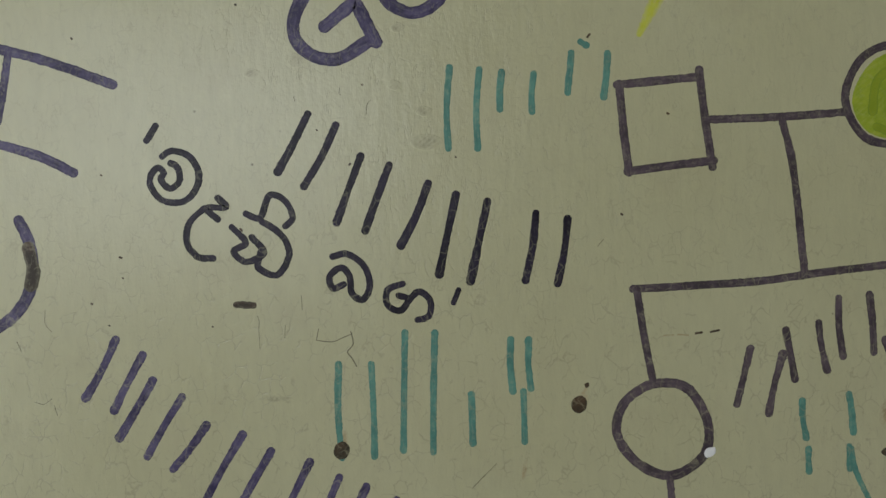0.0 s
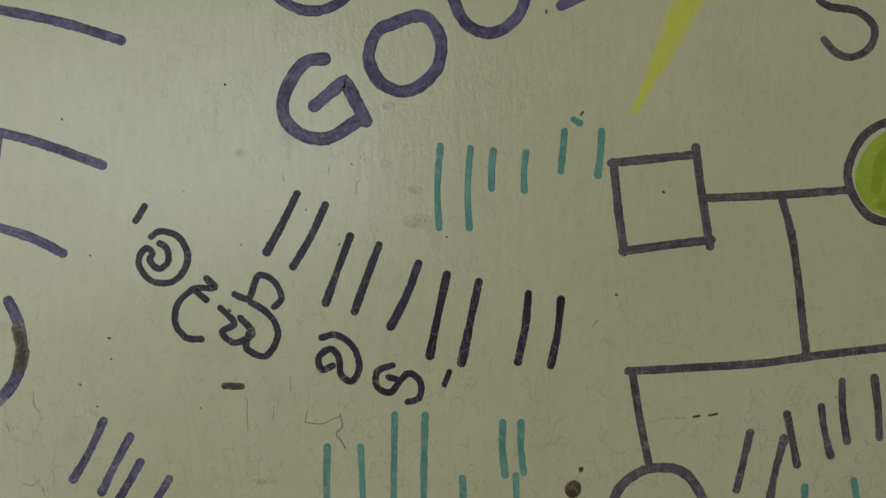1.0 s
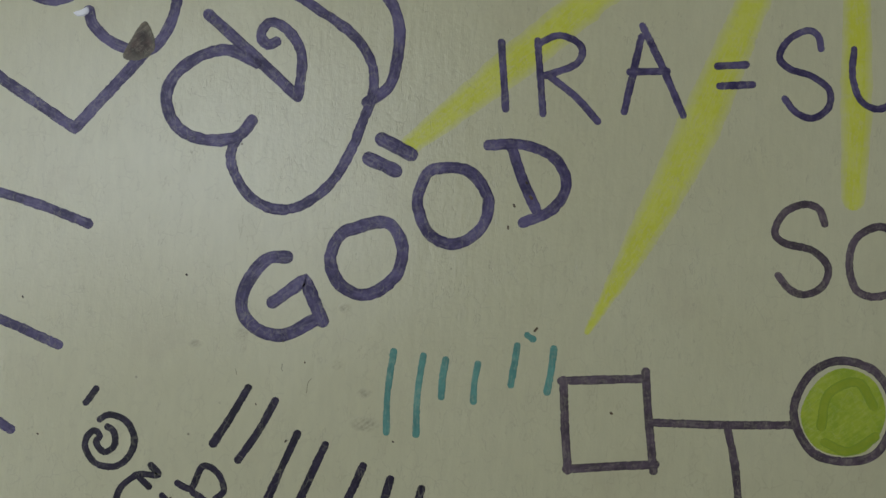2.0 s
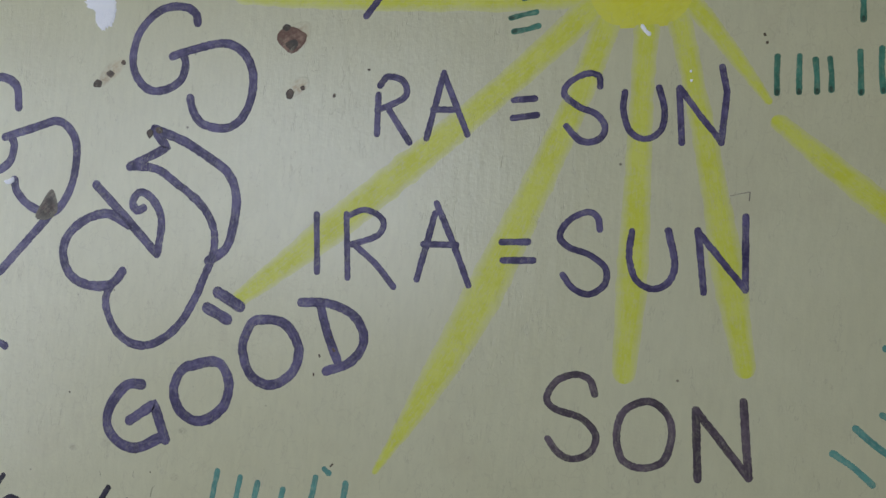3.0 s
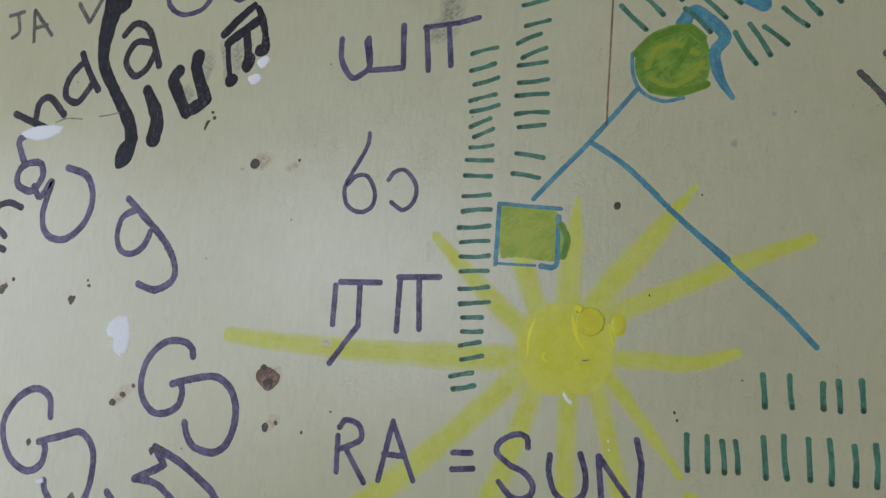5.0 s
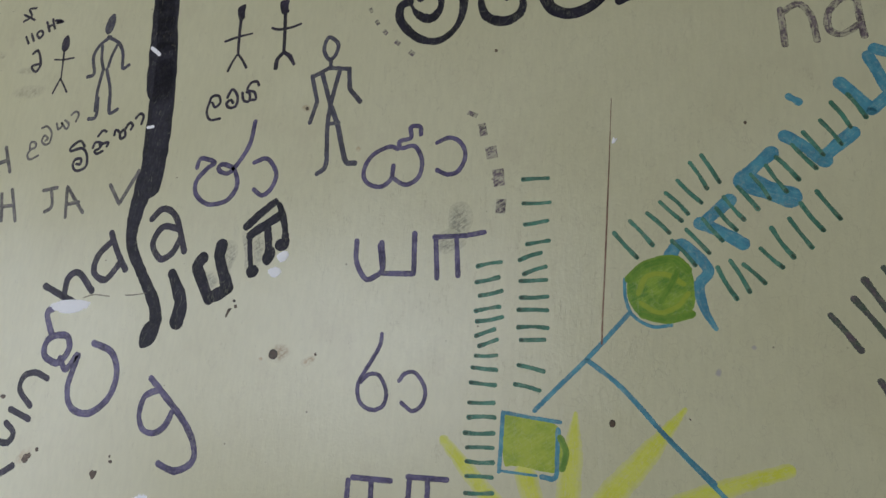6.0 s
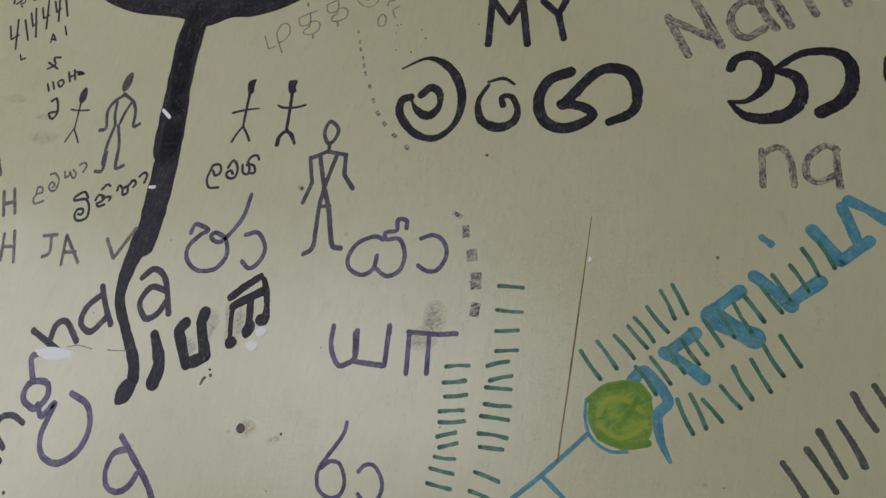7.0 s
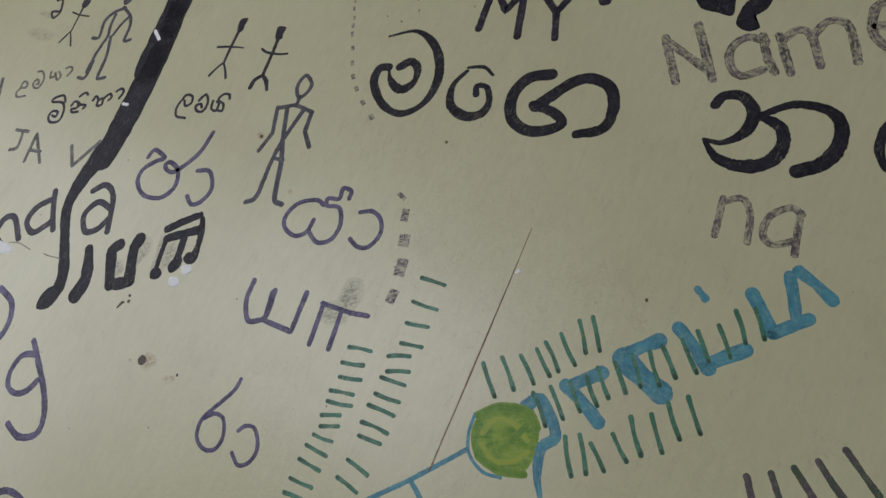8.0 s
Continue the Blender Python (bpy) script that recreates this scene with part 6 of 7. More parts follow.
stroke(d, "letter", FADED, 5.8, ("s", (57.2, 37), (48.1, 39.6), (36.7, 28), (36.1, 12.3), (45.4, 6.4), (58.3, 14.6)), ("s", (56.2, 37.9), (58.5, 21.5), (61.7, 4.1)))
d = drawing("painted_letter", "big black brushed Sinhala character", "wall writing", 0.385, 2.032)
stroke(d, "stroke", BLACK, (8.4, 9.1, 10.5, 10.5, 5.6, 3.5), ("s", (-0.4, 47.2), (3.7, 57.2), (17.5, 60.6), (30.1, 49), (29.2, 29.9), (15.9, 15.9), (1.5, 14.5)))
stroke(d, "stroke", BLACK, (3.4, 8.9, 12.3, 11.6, 10.2, 7.5), ("s", (1.5, 14.5), (15.3, 2), (35.3, -0.1), (52.5, 8.6), (59.3, 24.6), (53.7, 41), (36, 47.4)))
stroke(d, "stroke", BLACK, (6.1, 6.8, 8.8, 10.9, 12.2, 11.5), ("s", (33.6, 45.4), (54.1, 62.7), (75.9, 67), (91.1, 60.4), (97.2, 42.1), (91.6, 21.5), (75.5, 8.3)))
d = drawing("painted_word", "big black brushed Sinhala word with thick curves", "wall writing", 0.064, 1.991)
stroke(d, "character", BLACK, (2.5, 3.7, 8.7, 10, 9.3, 6.2, 7.5, 8.7, 9.3, 8.7), ("s", (0.3, 76), (27.9, 88.9), (55.3, 76.2), (71.6, 48.3), (70.4, 18.4), (52.7, 0), (28.9, 3.8), (9.2, 22.6), (7.3, 39.1), (16.4, 43.5)), ("s", (16.4, 43.5), (25.6, 29.9), (39.8, 23.9), (49.3, 33.9), (47.4, 48.9), (36.9, 55.4), (27.6, 46.6)))
stroke(d, "character", BLACK, (3, 4.2, 3), ("s", (96.8, 64.6), (111.7, 69.1), (123.6, 63.5)))
stroke(d, "character", BLACK, (4.1, 5.3, 8.2, 10.6, 9.4, 7, 5.3, 7), ("s", (97.5, 60.9), (90.3, 43.1), (96.4, 23.2), (113.7, 16), (128.5, 21.8), (131.8, 35.2), (123.7, 49.3), (113.6, 48.7), (116.2, 40.3)))
stroke(d, "character", BLACK, (11.3, 11.3, 11.3, 10.1, 9), ("s", (176.9, 79), (158, 69.5), (150.8, 48.5), (158.5, 27.4), (176.5, 19.3), (195.3, 25.4), (204.4, 35.3), (194.4, 42.8), (172.6, 45)), ("s", (175.5, 44), (200.2, 77.7), (217.9, 84.7), (234.4, 78.3), (242.9, 58.2), (240, 40.1), (220.9, 29)))
stroke(d, "character", BLACK, (5.9, 7.1, 6.5), ("s", (463.6, 117.2), (446.2, 108), (444.6, 86.6), (452.4, 72.2), (464.8, 66.4)))
d = drawing("painted_letter", "small black curled character above the tally strokes", "wall writing", -0.518, 2.137)
stroke(d, "character", INK, (2.6, 1.8, 2.2), ("s", (2.0, 0.7), (-3.3, 6.0), (3.4, 7.6), (2.6, 14.6), (5.7, 22.3), (14.5, 16.0), (20.7, 10.6), (19.6, 21.0), (10.2, 31.8), (8.1, 42.5)))
stroke(d, "character", INK, 1.8, ("l", (22.1, 41.0), (32.4, 22.3)))
d = drawing("dirt_specks", "tiny dark specks above the brushed word", "dirt", 0.051, 2.085)
stroke(d, "speck", DARKRUST, 1.0, ("s", (-3.9, 23.7), (-3.1, 23.0)))
stroke(d, "speck", DARKRUST, 1.3, ("s", (-0.1, 3.9), (0.6, 3.2)))
stroke(d, "speck", DARKRUST, 1.5, ("s", (17.9, 1.7), (18.7, 1.0)))
stroke(d, "speck", DARKRUST, 1.3, ("s", (31.1, 18.4), (31.8, 17.7)))
stroke(d, "speck", DARKRUST, 1.4, ("s", (-5.0, 33.4), (-4.2, 32.7)))
stroke(d, "speck", DARKRUST, 1.2, ("s", (-1.3, 34.7), (-0.5, 34.0)))
stroke(d, "speck", DARKRUST, 1.2, ("s", (86.6, 36.0), (87.3, 35.3)))
stroke(d, "speck", DARKRUST, 0.9, ("s", (24.6, 29.3), (25.4, 28.6)))
d = drawing("pencil_note", "faint grey pencil characters", "wall writing", -0.113, 2.081)
stroke(d, "character", GRAPHITE, 1.6, ("l", (-3.9, 20.3), (5.5, 4.2), (13.6, 7.8)))
stroke(d, "character", GRAPHITE, 1.8, ("s", (24.3, 0.5), (17.2, 11.4), (10.2, 24.5)), ("s", (10.2, 24.5), (14.1, 36.2), (23.2, 36.0), (27.5, 27.1), (24.6, 17.8), (17.6, 12.8)))
stroke(d, "character", GRAPHITE, 1.7, ("s", (34.5, 44.5), (43.7, 49.4), (55.1, 54.2)), ("s", (47.8, 50.7), (50.4, 42.7), (51.0, 34.0)), ("s", (34.5, 44.5), (38.8, 35.7), (46.9, 35.5), (54.4, 41.1), (62.9, 38.8), (64.0, 30.8), (58.0, 25.2), (48.2, 23.9), (45.0, 28.3), (51.0, 34.0)))
stroke(d, "character", GRAPHITE, 2.4, ("s", (58.4, 23.8), (59.4, 19.5)))
stroke(d, "character", GRAPHITE, 2.6, ("s", (41.1, 64.1), (42.7, 60.4)))
stroke(d, "character", GRAPHITE, 1.7, ("s", (66.5, 61.9), (75.5, 66.7), (86.7, 71.4)), ("s", (79.5, 68.0), (82.0, 59.9), (82.4, 51.2)), ("s", (66.5, 61.9), (70.6, 53.0), (78.5, 52.8), (85.9, 58.3), (94.2, 55.9), (95.2, 48.0), (89.3, 42.5), (79.6, 41.3), (76.5, 45.6), (82.4, 51.2)))
stroke(d, "character", GRAPHITE, 2.8, ("s", (85.5, 40.4), (87.3, 35.4)))
stroke(d, "character", GRAPHITE, 1.3, ("s", (98.6, 78.9), (106.3, 65.6), (118.0, 59.5), (127.6, 63.5), (130.8, 74.8)))
stroke(d, "character", GRAPHITE, 1.3, ("s", (105.7, 78.6), (111.7, 69.7), (118.9, 68.8), (121.5, 76.6)))
stroke(d, "character", GRAPHITE, 1.7, ("c", (135.9, 38.6), (135.0, 46.3), (139.0, 50.4), (143.9, 46.1), (144.2, 37.7), (139.8, 35.7)))
stroke(d, "character", GRAPHITE, 1.7, ("s", (142.3, 61.6), (142.7, 66.5), (149.1, 68.4)), ("s", (156.7, 60.4), (150.2, 55.7), (155.4, 45.8)))
d = drawing("dotted_line", "dotted line of small violet marks", "wall drawing", 0.029, 1.976)
bar(d, FADED, 2.0, -28.2, 135.7, -26.6, 131.3)
bar(d, FADED, 2.3, -23.6, 123.2, -21.9, 118.6)
bar(d, FADED, 2.5, -20.6, 114.2, -18.5, 109.5)
bar(d, FADED, 2.8, -15.1, 104.0, -12.9, 99.1)
bar(d, FADED, 3.0, -11.8, 95.2, -9.9, 90.2)
bar(d, FADED, 3.3, -8.3, 85.8, -5.6, 80.7)
bar(d, FADED, 3.6, 0.7, 70.5, 3.5, 65.4)
bar(d, FADED, 3.8, 8.4, 54.8, 11.3, 49.6)
bar(d, FADED, 4.1, 16.7, 40.5, 20.3, 35.6)
bar(d, FADED, 4.3, 26.2, 28.9, 30.7, 24.6)
bar(d, FADED, 4.6, 40.3, 16.5, 45.4, 12.6)
bar(d, FADED, 4.9, 56.8, 4.5, 62.0, 0.8)
d = drawing("dashed_line", "violet dashes growing along a bent line", "wall drawing", 0.152, 1.818)
bar(d, FADED, 4.4, -0.3, 97.5, 9, 93.5)
bar(d, FADED, 7.2, 14, 85.9, 17.1, 74)
bar(d, FADED, 10.7, 24.3, 63.6, 27, 52)
bar(d, FADED, 10.5, 33, 41.9, 35.6, 25.9)
bar(d, FADED, 9, 38.6, 13.6, 38.3, 0.4)
d = drawing("smudge", "grey smudge of rubbed paint", "wall mark", 0.132, 1.779)
patch(d, "patch", SMEAR, (11.8, 45.2), (25.7, 48.9), (33.9, 34.9), (28.5, 17.4), (18.7, 10.2), (10.3, 24))
patch(d, "patch", SMEAR, (0.3, 16.7), (17.4, 24.1), (29.1, 10.5), (16.1, -0.3), (1.7, 2.8))
d = drawing("paint_chip", "white patch where the cream paint has flaked off", "paint chip", -0.158, 1.49)
chip(d, (0.2, 27), (12.5, 36), (23, 33.4), (26.8, 11.2), (19.3, 0.4), (10.8, 4.5), (7.7, 14.8), (0.5, 18.3))
d = drawing("rust_spot", "brown rusted screw head with a stained rim", "rust spot", 0.006, 1.476)
patch(d, "halo", RUST, (0.2, 9.1), (3.5, 18.4), (13.2, 23.1), (23.7, 24.6), (26.4, 15.4), (23.8, 6.2), (13.7, 0))
patch(d, "spot", RUSTBROWN, (0, 10.6), (2.2, 17.8), (11.6, 20.9), (19, 17.9), (23.6, 14.8), (21.9, 7.7), (13.7, 0.6), (6.1, 4.2))
patch(d, "spot", DARKRUST, (3.4, 19.7), (6.7, 22.8), (10.6, 20.3), (7.3, 17.2))
patch(d, "spot", DARKRUST, (6.8, 7.6), (14.3, 11.7), (17.6, 7.7), (13.1, 2.4))
d = drawing("rust_spot", "row of dark rust specks with pale trails", "rust spot", -0.145, 1.444)
patch(d, "halo", RUST, (0.6, 2.8), (9.8, 18.2), (22.1, 25.2), (29, 20.9), (17.8, 6.6), (6.7, -0.4))
patch(d, "spot", DARKRUST, (0.1, 3.4), (3.2, 6.9), (7.9, 5), (6.6, 0.9), (1.3, 0.8))
patch(d, "spot", DARKRUST, (10.6, 11.5), (13.7, 14.6), (18, 12), (15.3, 8.6))
patch(d, "spot", DARKRUST, (22.6, 20.8), (24.9, 23.2), (27.3, 20.5), (25, 18.8))
d = drawing("rust_spot", "small dark rust speck on the wall", "rust spot", -0.211, 1.533)
patch(d, "spot", DARKRUST, (0.2, 4.6), (3.6, 8.1), (6.9, 5.1), (3.8, 0.2))
patch(d, "spot", DARKRUST, (20.4, 24.6), (22.2, 25.2), (22.6, 22.4), (20.7, 22.4))
d = drawing("rust_spot", "dark rust specks with a pale brown halo", "rust spot", 0.017, 1.443)
patch(d, "halo", RUST, (0.5, 2.2), (6.4, 14.6), (16.1, 16.4), (17.6, 8.8), (7.8, 0.9))
patch(d, "spot", DARKRUST, (0.2, 4.6), (3.5, 7.8), (6.7, 4.8), (5, -0.1), (1.4, 0.4))
patch(d, "spot", DARKRUST, (11.2, 9.2), (13.9, 10.5), (14.9, 7.5), (12.5, 6.5))
patch(d, "spot", DARKRUST, (36.8, 4), (38.3, 5.8), (39.2, 3.5), (37.6, 2.2))
patch(d, "spot", DARKRUST, (61.4, 24.4), (63.4, 24.7), (63.5, 23.2), (61.9, 23.2))
d = drawing("rust_spot", "pale brown stain on the yellow ray", "rust spot", 0.064, 1.52)
patch(d, "halo", RUST, (-0.3, 3.2), (4.4, 6.2), (10.1, 3.1), (8.4, -0.2), (2.4, -0.1))
d = drawing("rust_spot", "dark rusted nail hole with a pale halo", "rust spot", -0.036, 1.666)
patch(d, "halo", RUST, (9.6, 5.3), (15.7, 17.1), (29.1, 18.4), (35.8, 11.5), (25.8, 0.9), (14.1, 1.1))
patch(d, "spot", DARKRUST, (10.9, 7.3), (13.3, 12), (18.8, 11.9), (21, 7.1), (17.7, 3.1), (12.9, 3.8))
patch(d, "halo", RUST, (0.1, 2.7), (3.7, 4.7), (6.1, 1.9), (2.5, -0.1))
d = drawing("rust_spot", "pale brown speck beside the nail hole", "rust spot", 0.01, 1.666)
patch(d, "halo", RUST, (0.2, 3.9), (5.3, 8.4), (13.1, 10.9), (16.5, 7.5), (8.3, -0.3), (2.7, -0.2))
patch(d, "spot", DARKRUST, (13.3, 12.3), (15, 13.2), (16, 10.9), (13.9, 10.2))
d = drawing("rust_spot", "dark dirt specks under the music notes", "rust spot", -0.08, 1.705)
patch(d, "spot", DARKRUST, (0.4, 0.8), (2.5, 8.3), (6.6, 9.2), (4, 4.6), (2.2, 0.1))
patch(d, "spot", DARKRUST, (8.6, 12.6), (11.8, 13.2), (12.3, 10.3), (9.8, 9.7))
patch(d, "spot", DARKRUST, (6.1, 17.8), (9.3, 18.3), (9.7, 15.8), (7.3, 15.6))
d = drawing("rust_spot", "dark dirt specks beside the hooked letter", "rust spot", -0.208, 1.532)
patch(d, "spot", DARKRUST, (-0.4, 1.4), (2, 7.7), (6.2, 9), (5.5, 4.6), (2.3, 0.1))
patch(d, "spot", DARKRUST, (18.2, 20.5), (21.9, 21.4), (22.4, 18.5), (19.1, 18.4))
d = drawing("nail_hole", "small dark nail hole above the blue line", "nail hole", 0.294, 1.644)
patch(d, "rim", DARKRUST, (0.3, 3.3), (2.8, 5.6), (5.3, 3.4), (4.4, 0), (1.3, -0.3))
d = drawing("rust_spot", "brown rust drop with a thin trail above it", "rust spot", 0.062, 0.943)
patch(d, "halo", RUST, (4.1, 11.1), (8.5, 16.3), (11.5, 19.7), (12, 12.5), (10.4, 3.6), (5.3, -0.1), (0.3, 3), (0.5, 8.7))
patch(d, "spot", DARKRUST, (2.6, 10.1), (7, 11.3), (10.5, 8.3), (9.7, 2.5), (5.3, -0.1), (1.1, 2.2), (0.4, 6.6))
patch(d, "spot", DARKRUST, (9.3, 18.4), (11.5, 19.7), (12.5, 17.2), (10.3, 15.8))
d = drawing("rust_spot", "brown rust drop over teal paint", "rust spot", -0.089, 0.92)
patch(d, "halo", RUST, (3.7, 9.9), (5.5, 18.8), (8.3, 19.8), (10, 9.7), (9.7, 1.8), (3.9, -0.2), (-0.1, 3.6))
patch(d, "spot", DARKRUST, (1.5, 9.3), (6.6, 11.3), (10.2, 6.8), (8.2, 1.1), (3.2, -0.2), (-0.1, 3.6))
d = drawing("paint_chip", "tiny white flake beside the drawn circle", "paint chip", 0.147, 0.911)
chip(d, (0.3, 2.1), (2.5, 6), (7.8, 6.1), (7, 1.7), (2.5, -0.3))
d = drawing("paint_chip", "pale worn patch behind the climbing letters", "paint chip", -0.302, 1.695)
chip(d, (0.4, 7.6), (21.5, 14.5), (50.8, 14.3), (48.1, 6.6), (27.6, -0.3), (9, 1.4))
d = drawing("paint_chip", "small white flakes under the music notes", "paint chip", -0.038, 1.748)
chip(d, (7, 21.6), (16.6, 27.1), (20.4, 21.9), (13.4, 15))
chip(d, (0, 6.9), (8.1, 10.2), (14.6, 6.4), (8.8, 0), (2.5, 1.6))
d = drawing("paint_chip", "small white chip at the sun's lower edge", "paint chip", 0.266, 1.497)
chip(d, (-0.1, 6.8), (1.9, 7.9), (4.5, 4.2), (7.5, 2.1), (6.1, 0), (2.8, 2.6))
d = drawing("paint_chip", "small white chip beside the rust drip", "paint chip", 0.285, 1.884)
chip(d, (-0.4, 0.1), (0.9, 5.7), (2.6, 3.5), (4.2, 4.9), (2.4, 0.8))
d = drawing("paint_crack", "forked crack lifting a flake of cream paint", "paint crack", -0.097, 0.979)
stroke(d, "crack", CRACKLINE, 0.6, ("s", (0.5, 16.7), (9.9, 15.6), (17, 18.2), (22.3, 20.1)))
stroke(d, "crack", CRACKLINE, 0.8, ("s", (21.6, 21.5), (22.7, 13.8), (19, 9), (21.7, 4.7), (24.3, -0.4)))
stroke(d, "crack", CRACKLINE, 0.5, ("s", (1.5, 24), (-0.2, 16.7)))
d = drawing("scratch", "fine dark scratch across the paint", "scratch", -0.002, 0.898)
stroke(d, "scratch", CRACKLINE, 0.5, ("l", (0.3, 0.2), (15.7, 14.8)))
d = drawing("scratch", "short fine scratch in the cream paint", "scratch", 0.082, 1.049)
stroke(d, "scratch", CRACKLINE, 0.5, ("l", (-0.1, -0.1), (3.6, 4)))
d = drawing("dirt_specks", "row of tiny brown dirt specks", "dirt", 0.123, 0.99)
stroke(d, "speck", RUST, 1.4, ("s", (0.1, 0.6), (5.9, 0.7)))
stroke(d, "speck", RUST, 1.4, ("s", (9.2, 0.9), (15.4, 0.3)))
stroke(d, "speck", STAIN, 1.5, ("s", (20.6, 1.2), (24.3, 1.7)))
stroke(d, "speck", STAIN, 1.5, ("s", (30.2, 1.8), (35.4, 2.7)))
d = drawing("scratch", "thin hooked pencil scratch over a yellow ray", "scratch", 0.332, 1.392)
stroke(d, "scratch", GRAPHITE, 0.6, ("l", (-0.1, 2), (11.7, 5.4), (11.6, -0.3)))
d = drawing("dirt_specks", "tiny dark specks on the violet letter", "dirt", 0.059, 1.243)
stroke(d, "speck", DARKRUST, 1.4, ("s", (10.7, 29.4), (11.2, 28.7)))
stroke(d, "speck", DARKRUST, 1.4, ("s", (3.3, 15.1), (3.9, 13.9)))
stroke(d, "speck", DARKRUST, 1.4, ("s", (0.4, 1.3), (0.5, 0)))
stroke(d, "speck", DARKRUST, 1.9, ("s", (13.4, 20.6), (14.5, 19.5)))
d = drawing("rust_spot", "small reddish rust speck beside the outline pictogram", "rust spot", -0.027, 1.918)
patch(d, "halo", RUST, (0.3, 6.6), (6.2, 10.4), (12.5, 5.2), (6.4, 0.2))
patch(d, "spot", DARKRUST, (5.6, 5.9), (8.4, 7.4), (9.7, 4.1), (7.3, 3))
d = drawing("rust_spot", "faint brown speck between two violet syllables", "rust spot", 0.04, 1.876)
patch(d, "halo", RUST, (-0.1, 3.8), (3, 7.6), (6.7, 3.6), (3.2, -0.2))
d = drawing("rust_spot", "tiny reddish speck on the bare wall", "rust spot", 0.39, 1.9)
patch(d, "spot", DARKRUST, (-0.1, 1.9), (1.7, 2.9), (2.6, 0.9), (0.8, -0.4))
d = drawing("rust_spot", "tiny dark speck under the brushed word", "rust spot", 0.172, 1.975)
patch(d, "spot", DARKRUST, (0.2, 2.6), (1.8, 3.9), (3.4, 1.7), (1.4, 0.3))
d = drawing("paint_crack", "thin brown crack running past the painted trunk", "paint crack", -0.26, 1.713)
stroke(d, "crack", CRACKLINE, 1.4, ("s", (0.4, -0.1), (14.3, 4.1), (34.3, 3.5)))
stroke(d, "crack", CRACKLINE, 1.4, ("s", (55.3, 6.1), (65.8, 7.1), (79.8, 9.7)))
d = drawing("rust_spot", "dark dirt specks near the curved writing", "rust spot", -0.295, 1.541)
patch(d, "spot", DARKRUST, (0.1, 3.3), (2.5, 6.3), (5.9, 3.9), (3.3, 0))
patch(d, "spot", DARKRUST, (9.2, 10.5), (11.8, 12.9), (14.1, 10.2), (11.5, 7.9))
d = drawing("rust_spot", "dark rust speck with a pale trail", "rust spot", -0.311, 1.534)
patch(d, "halo", RUST, (-0.3, 0.2), (7.7, 14.1), (19.8, 19.7), (22.1, 14.1), (14, 1.1))
patch(d, "spot", DARKRUST, (10, 4.1), (12, 9.9), (17.2, 11.4), (18.6, 5.3), (15, 1.6))
d = drawing("rust_spot", "small dark speck beside the writing", "rust spot", -0.347, 1.597)
patch(d, "spot", DARKRUST, (-0.2, 2), (2.6, 4.8), (7.5, 3.7), (4.9, 0.1))
d = drawing("faint_dab", "faint violet dab of paint on the wall", "wall mark", 0.373, 1.691)
patch(d, "dab", LILAC, (-0.4, 2.1), (1.6, 6.5), (4.5, 5.7), (3.7, 0.3))
d = drawing("faint_dab", "pale violet fleck of paint on the wall", "wall mark", 0.398, 1.714)
patch(d, "dab", LILAC, (0.2, 2.3), (2.7, 4.3), (4.8, 2.2), (2.6, 0.2))
d = drawing("rust_spot", "dark specks at the top of a violet letter", "rust spot", -0.094, 1.407)
patch(d, "spot", DARKRUST, (-0.3, 5), (2.8, 7.4), (5.6, 4.6), (2.8, -0.1))
patch(d, "spot", DARKRUST, (6.9, 7.9), (11.7, 9.5), (13.7, 5.7), (9.8, 4.2))
d = drawing("rust_spot", "dark speck beside the curled letter", "rust spot", -0.236, 1.395)
patch(d, "spot", DARKRUST, (0.2, 4.6), (3.9, 7.3), (6.3, 3.9), (2.7, 0.1))
d = drawing("paint_chip", "small white flake above the stained hook", "paint chip", -0.217, 1.363)
chip(d, (-0.4, 2.4), (3.8, 4.1), (8.1, 6.2), (9, 2.8), (5.2, 0.2), (1.1, 0.5))
d = drawing("rust_spot", "small dark specks on the bare wall", "rust spot", 0.343, 1.494)
patch(d, "spot", DARKRUST, (0.3, 6.6), (1.4, 7.4), (2.3, 5.4), (1.1, 4.9))
patch(d, "spot", DARKRUST, (2.3, 1.3), (3.7, 1.9), (4, 0.4), (2.8, -0.2))
d = drawing("paint_chip", "tiny white flecks between the letters", "paint chip", 0.3, 1.467)
chip(d, (-0.1, 8.1), (1.2, 8.4), (1.3, 6.6), (0.3, 6.6))
chip(d, (0.8, 1.9), (2.1, 2.2), (2.2, 0.4), (0.9, 0.4))
d = drawing("dirt_specks", "tiny dark specks near the blue line", "dirt", 0.323, 1.581)
stroke(d, "speck", DARKRUST, 1, ("s", (0, 0.4), (0.5, -0.1)))
stroke(d, "speck", DARKRUST, 1, ("s", (32.3, 75.8), (32.8, 75.2)))
d = drawing("dirt_specks", "scattered small dark specks on the crackled paint", "dirt", -0.239, 1.024)
stroke(d, "speck", DARKRUST, 1.1, ("s", (-0.1, 163.4), (0.2, 162.7)))
stroke(d, "speck", DARKRUST, 1.4, ("s", (4.1, 0), (4.5, -0.4)))
stroke(d, "speck", DARKRUST, 1.4, ("s", (22.7, 28.1), (23.8, 27.7)))
stroke(d, "speck", DARKRUST, 1.1, ("s", (13.7, 79.2), (14, 78.9)))
stroke(d, "speck", DARKRUST, 1.4, ("s", (367.3, 107.3), (368, 106.9)))
stroke(d, "speck", DARKRUST, 1.4, ("s", (336.4, 44.8), (337.1, 44.4)))
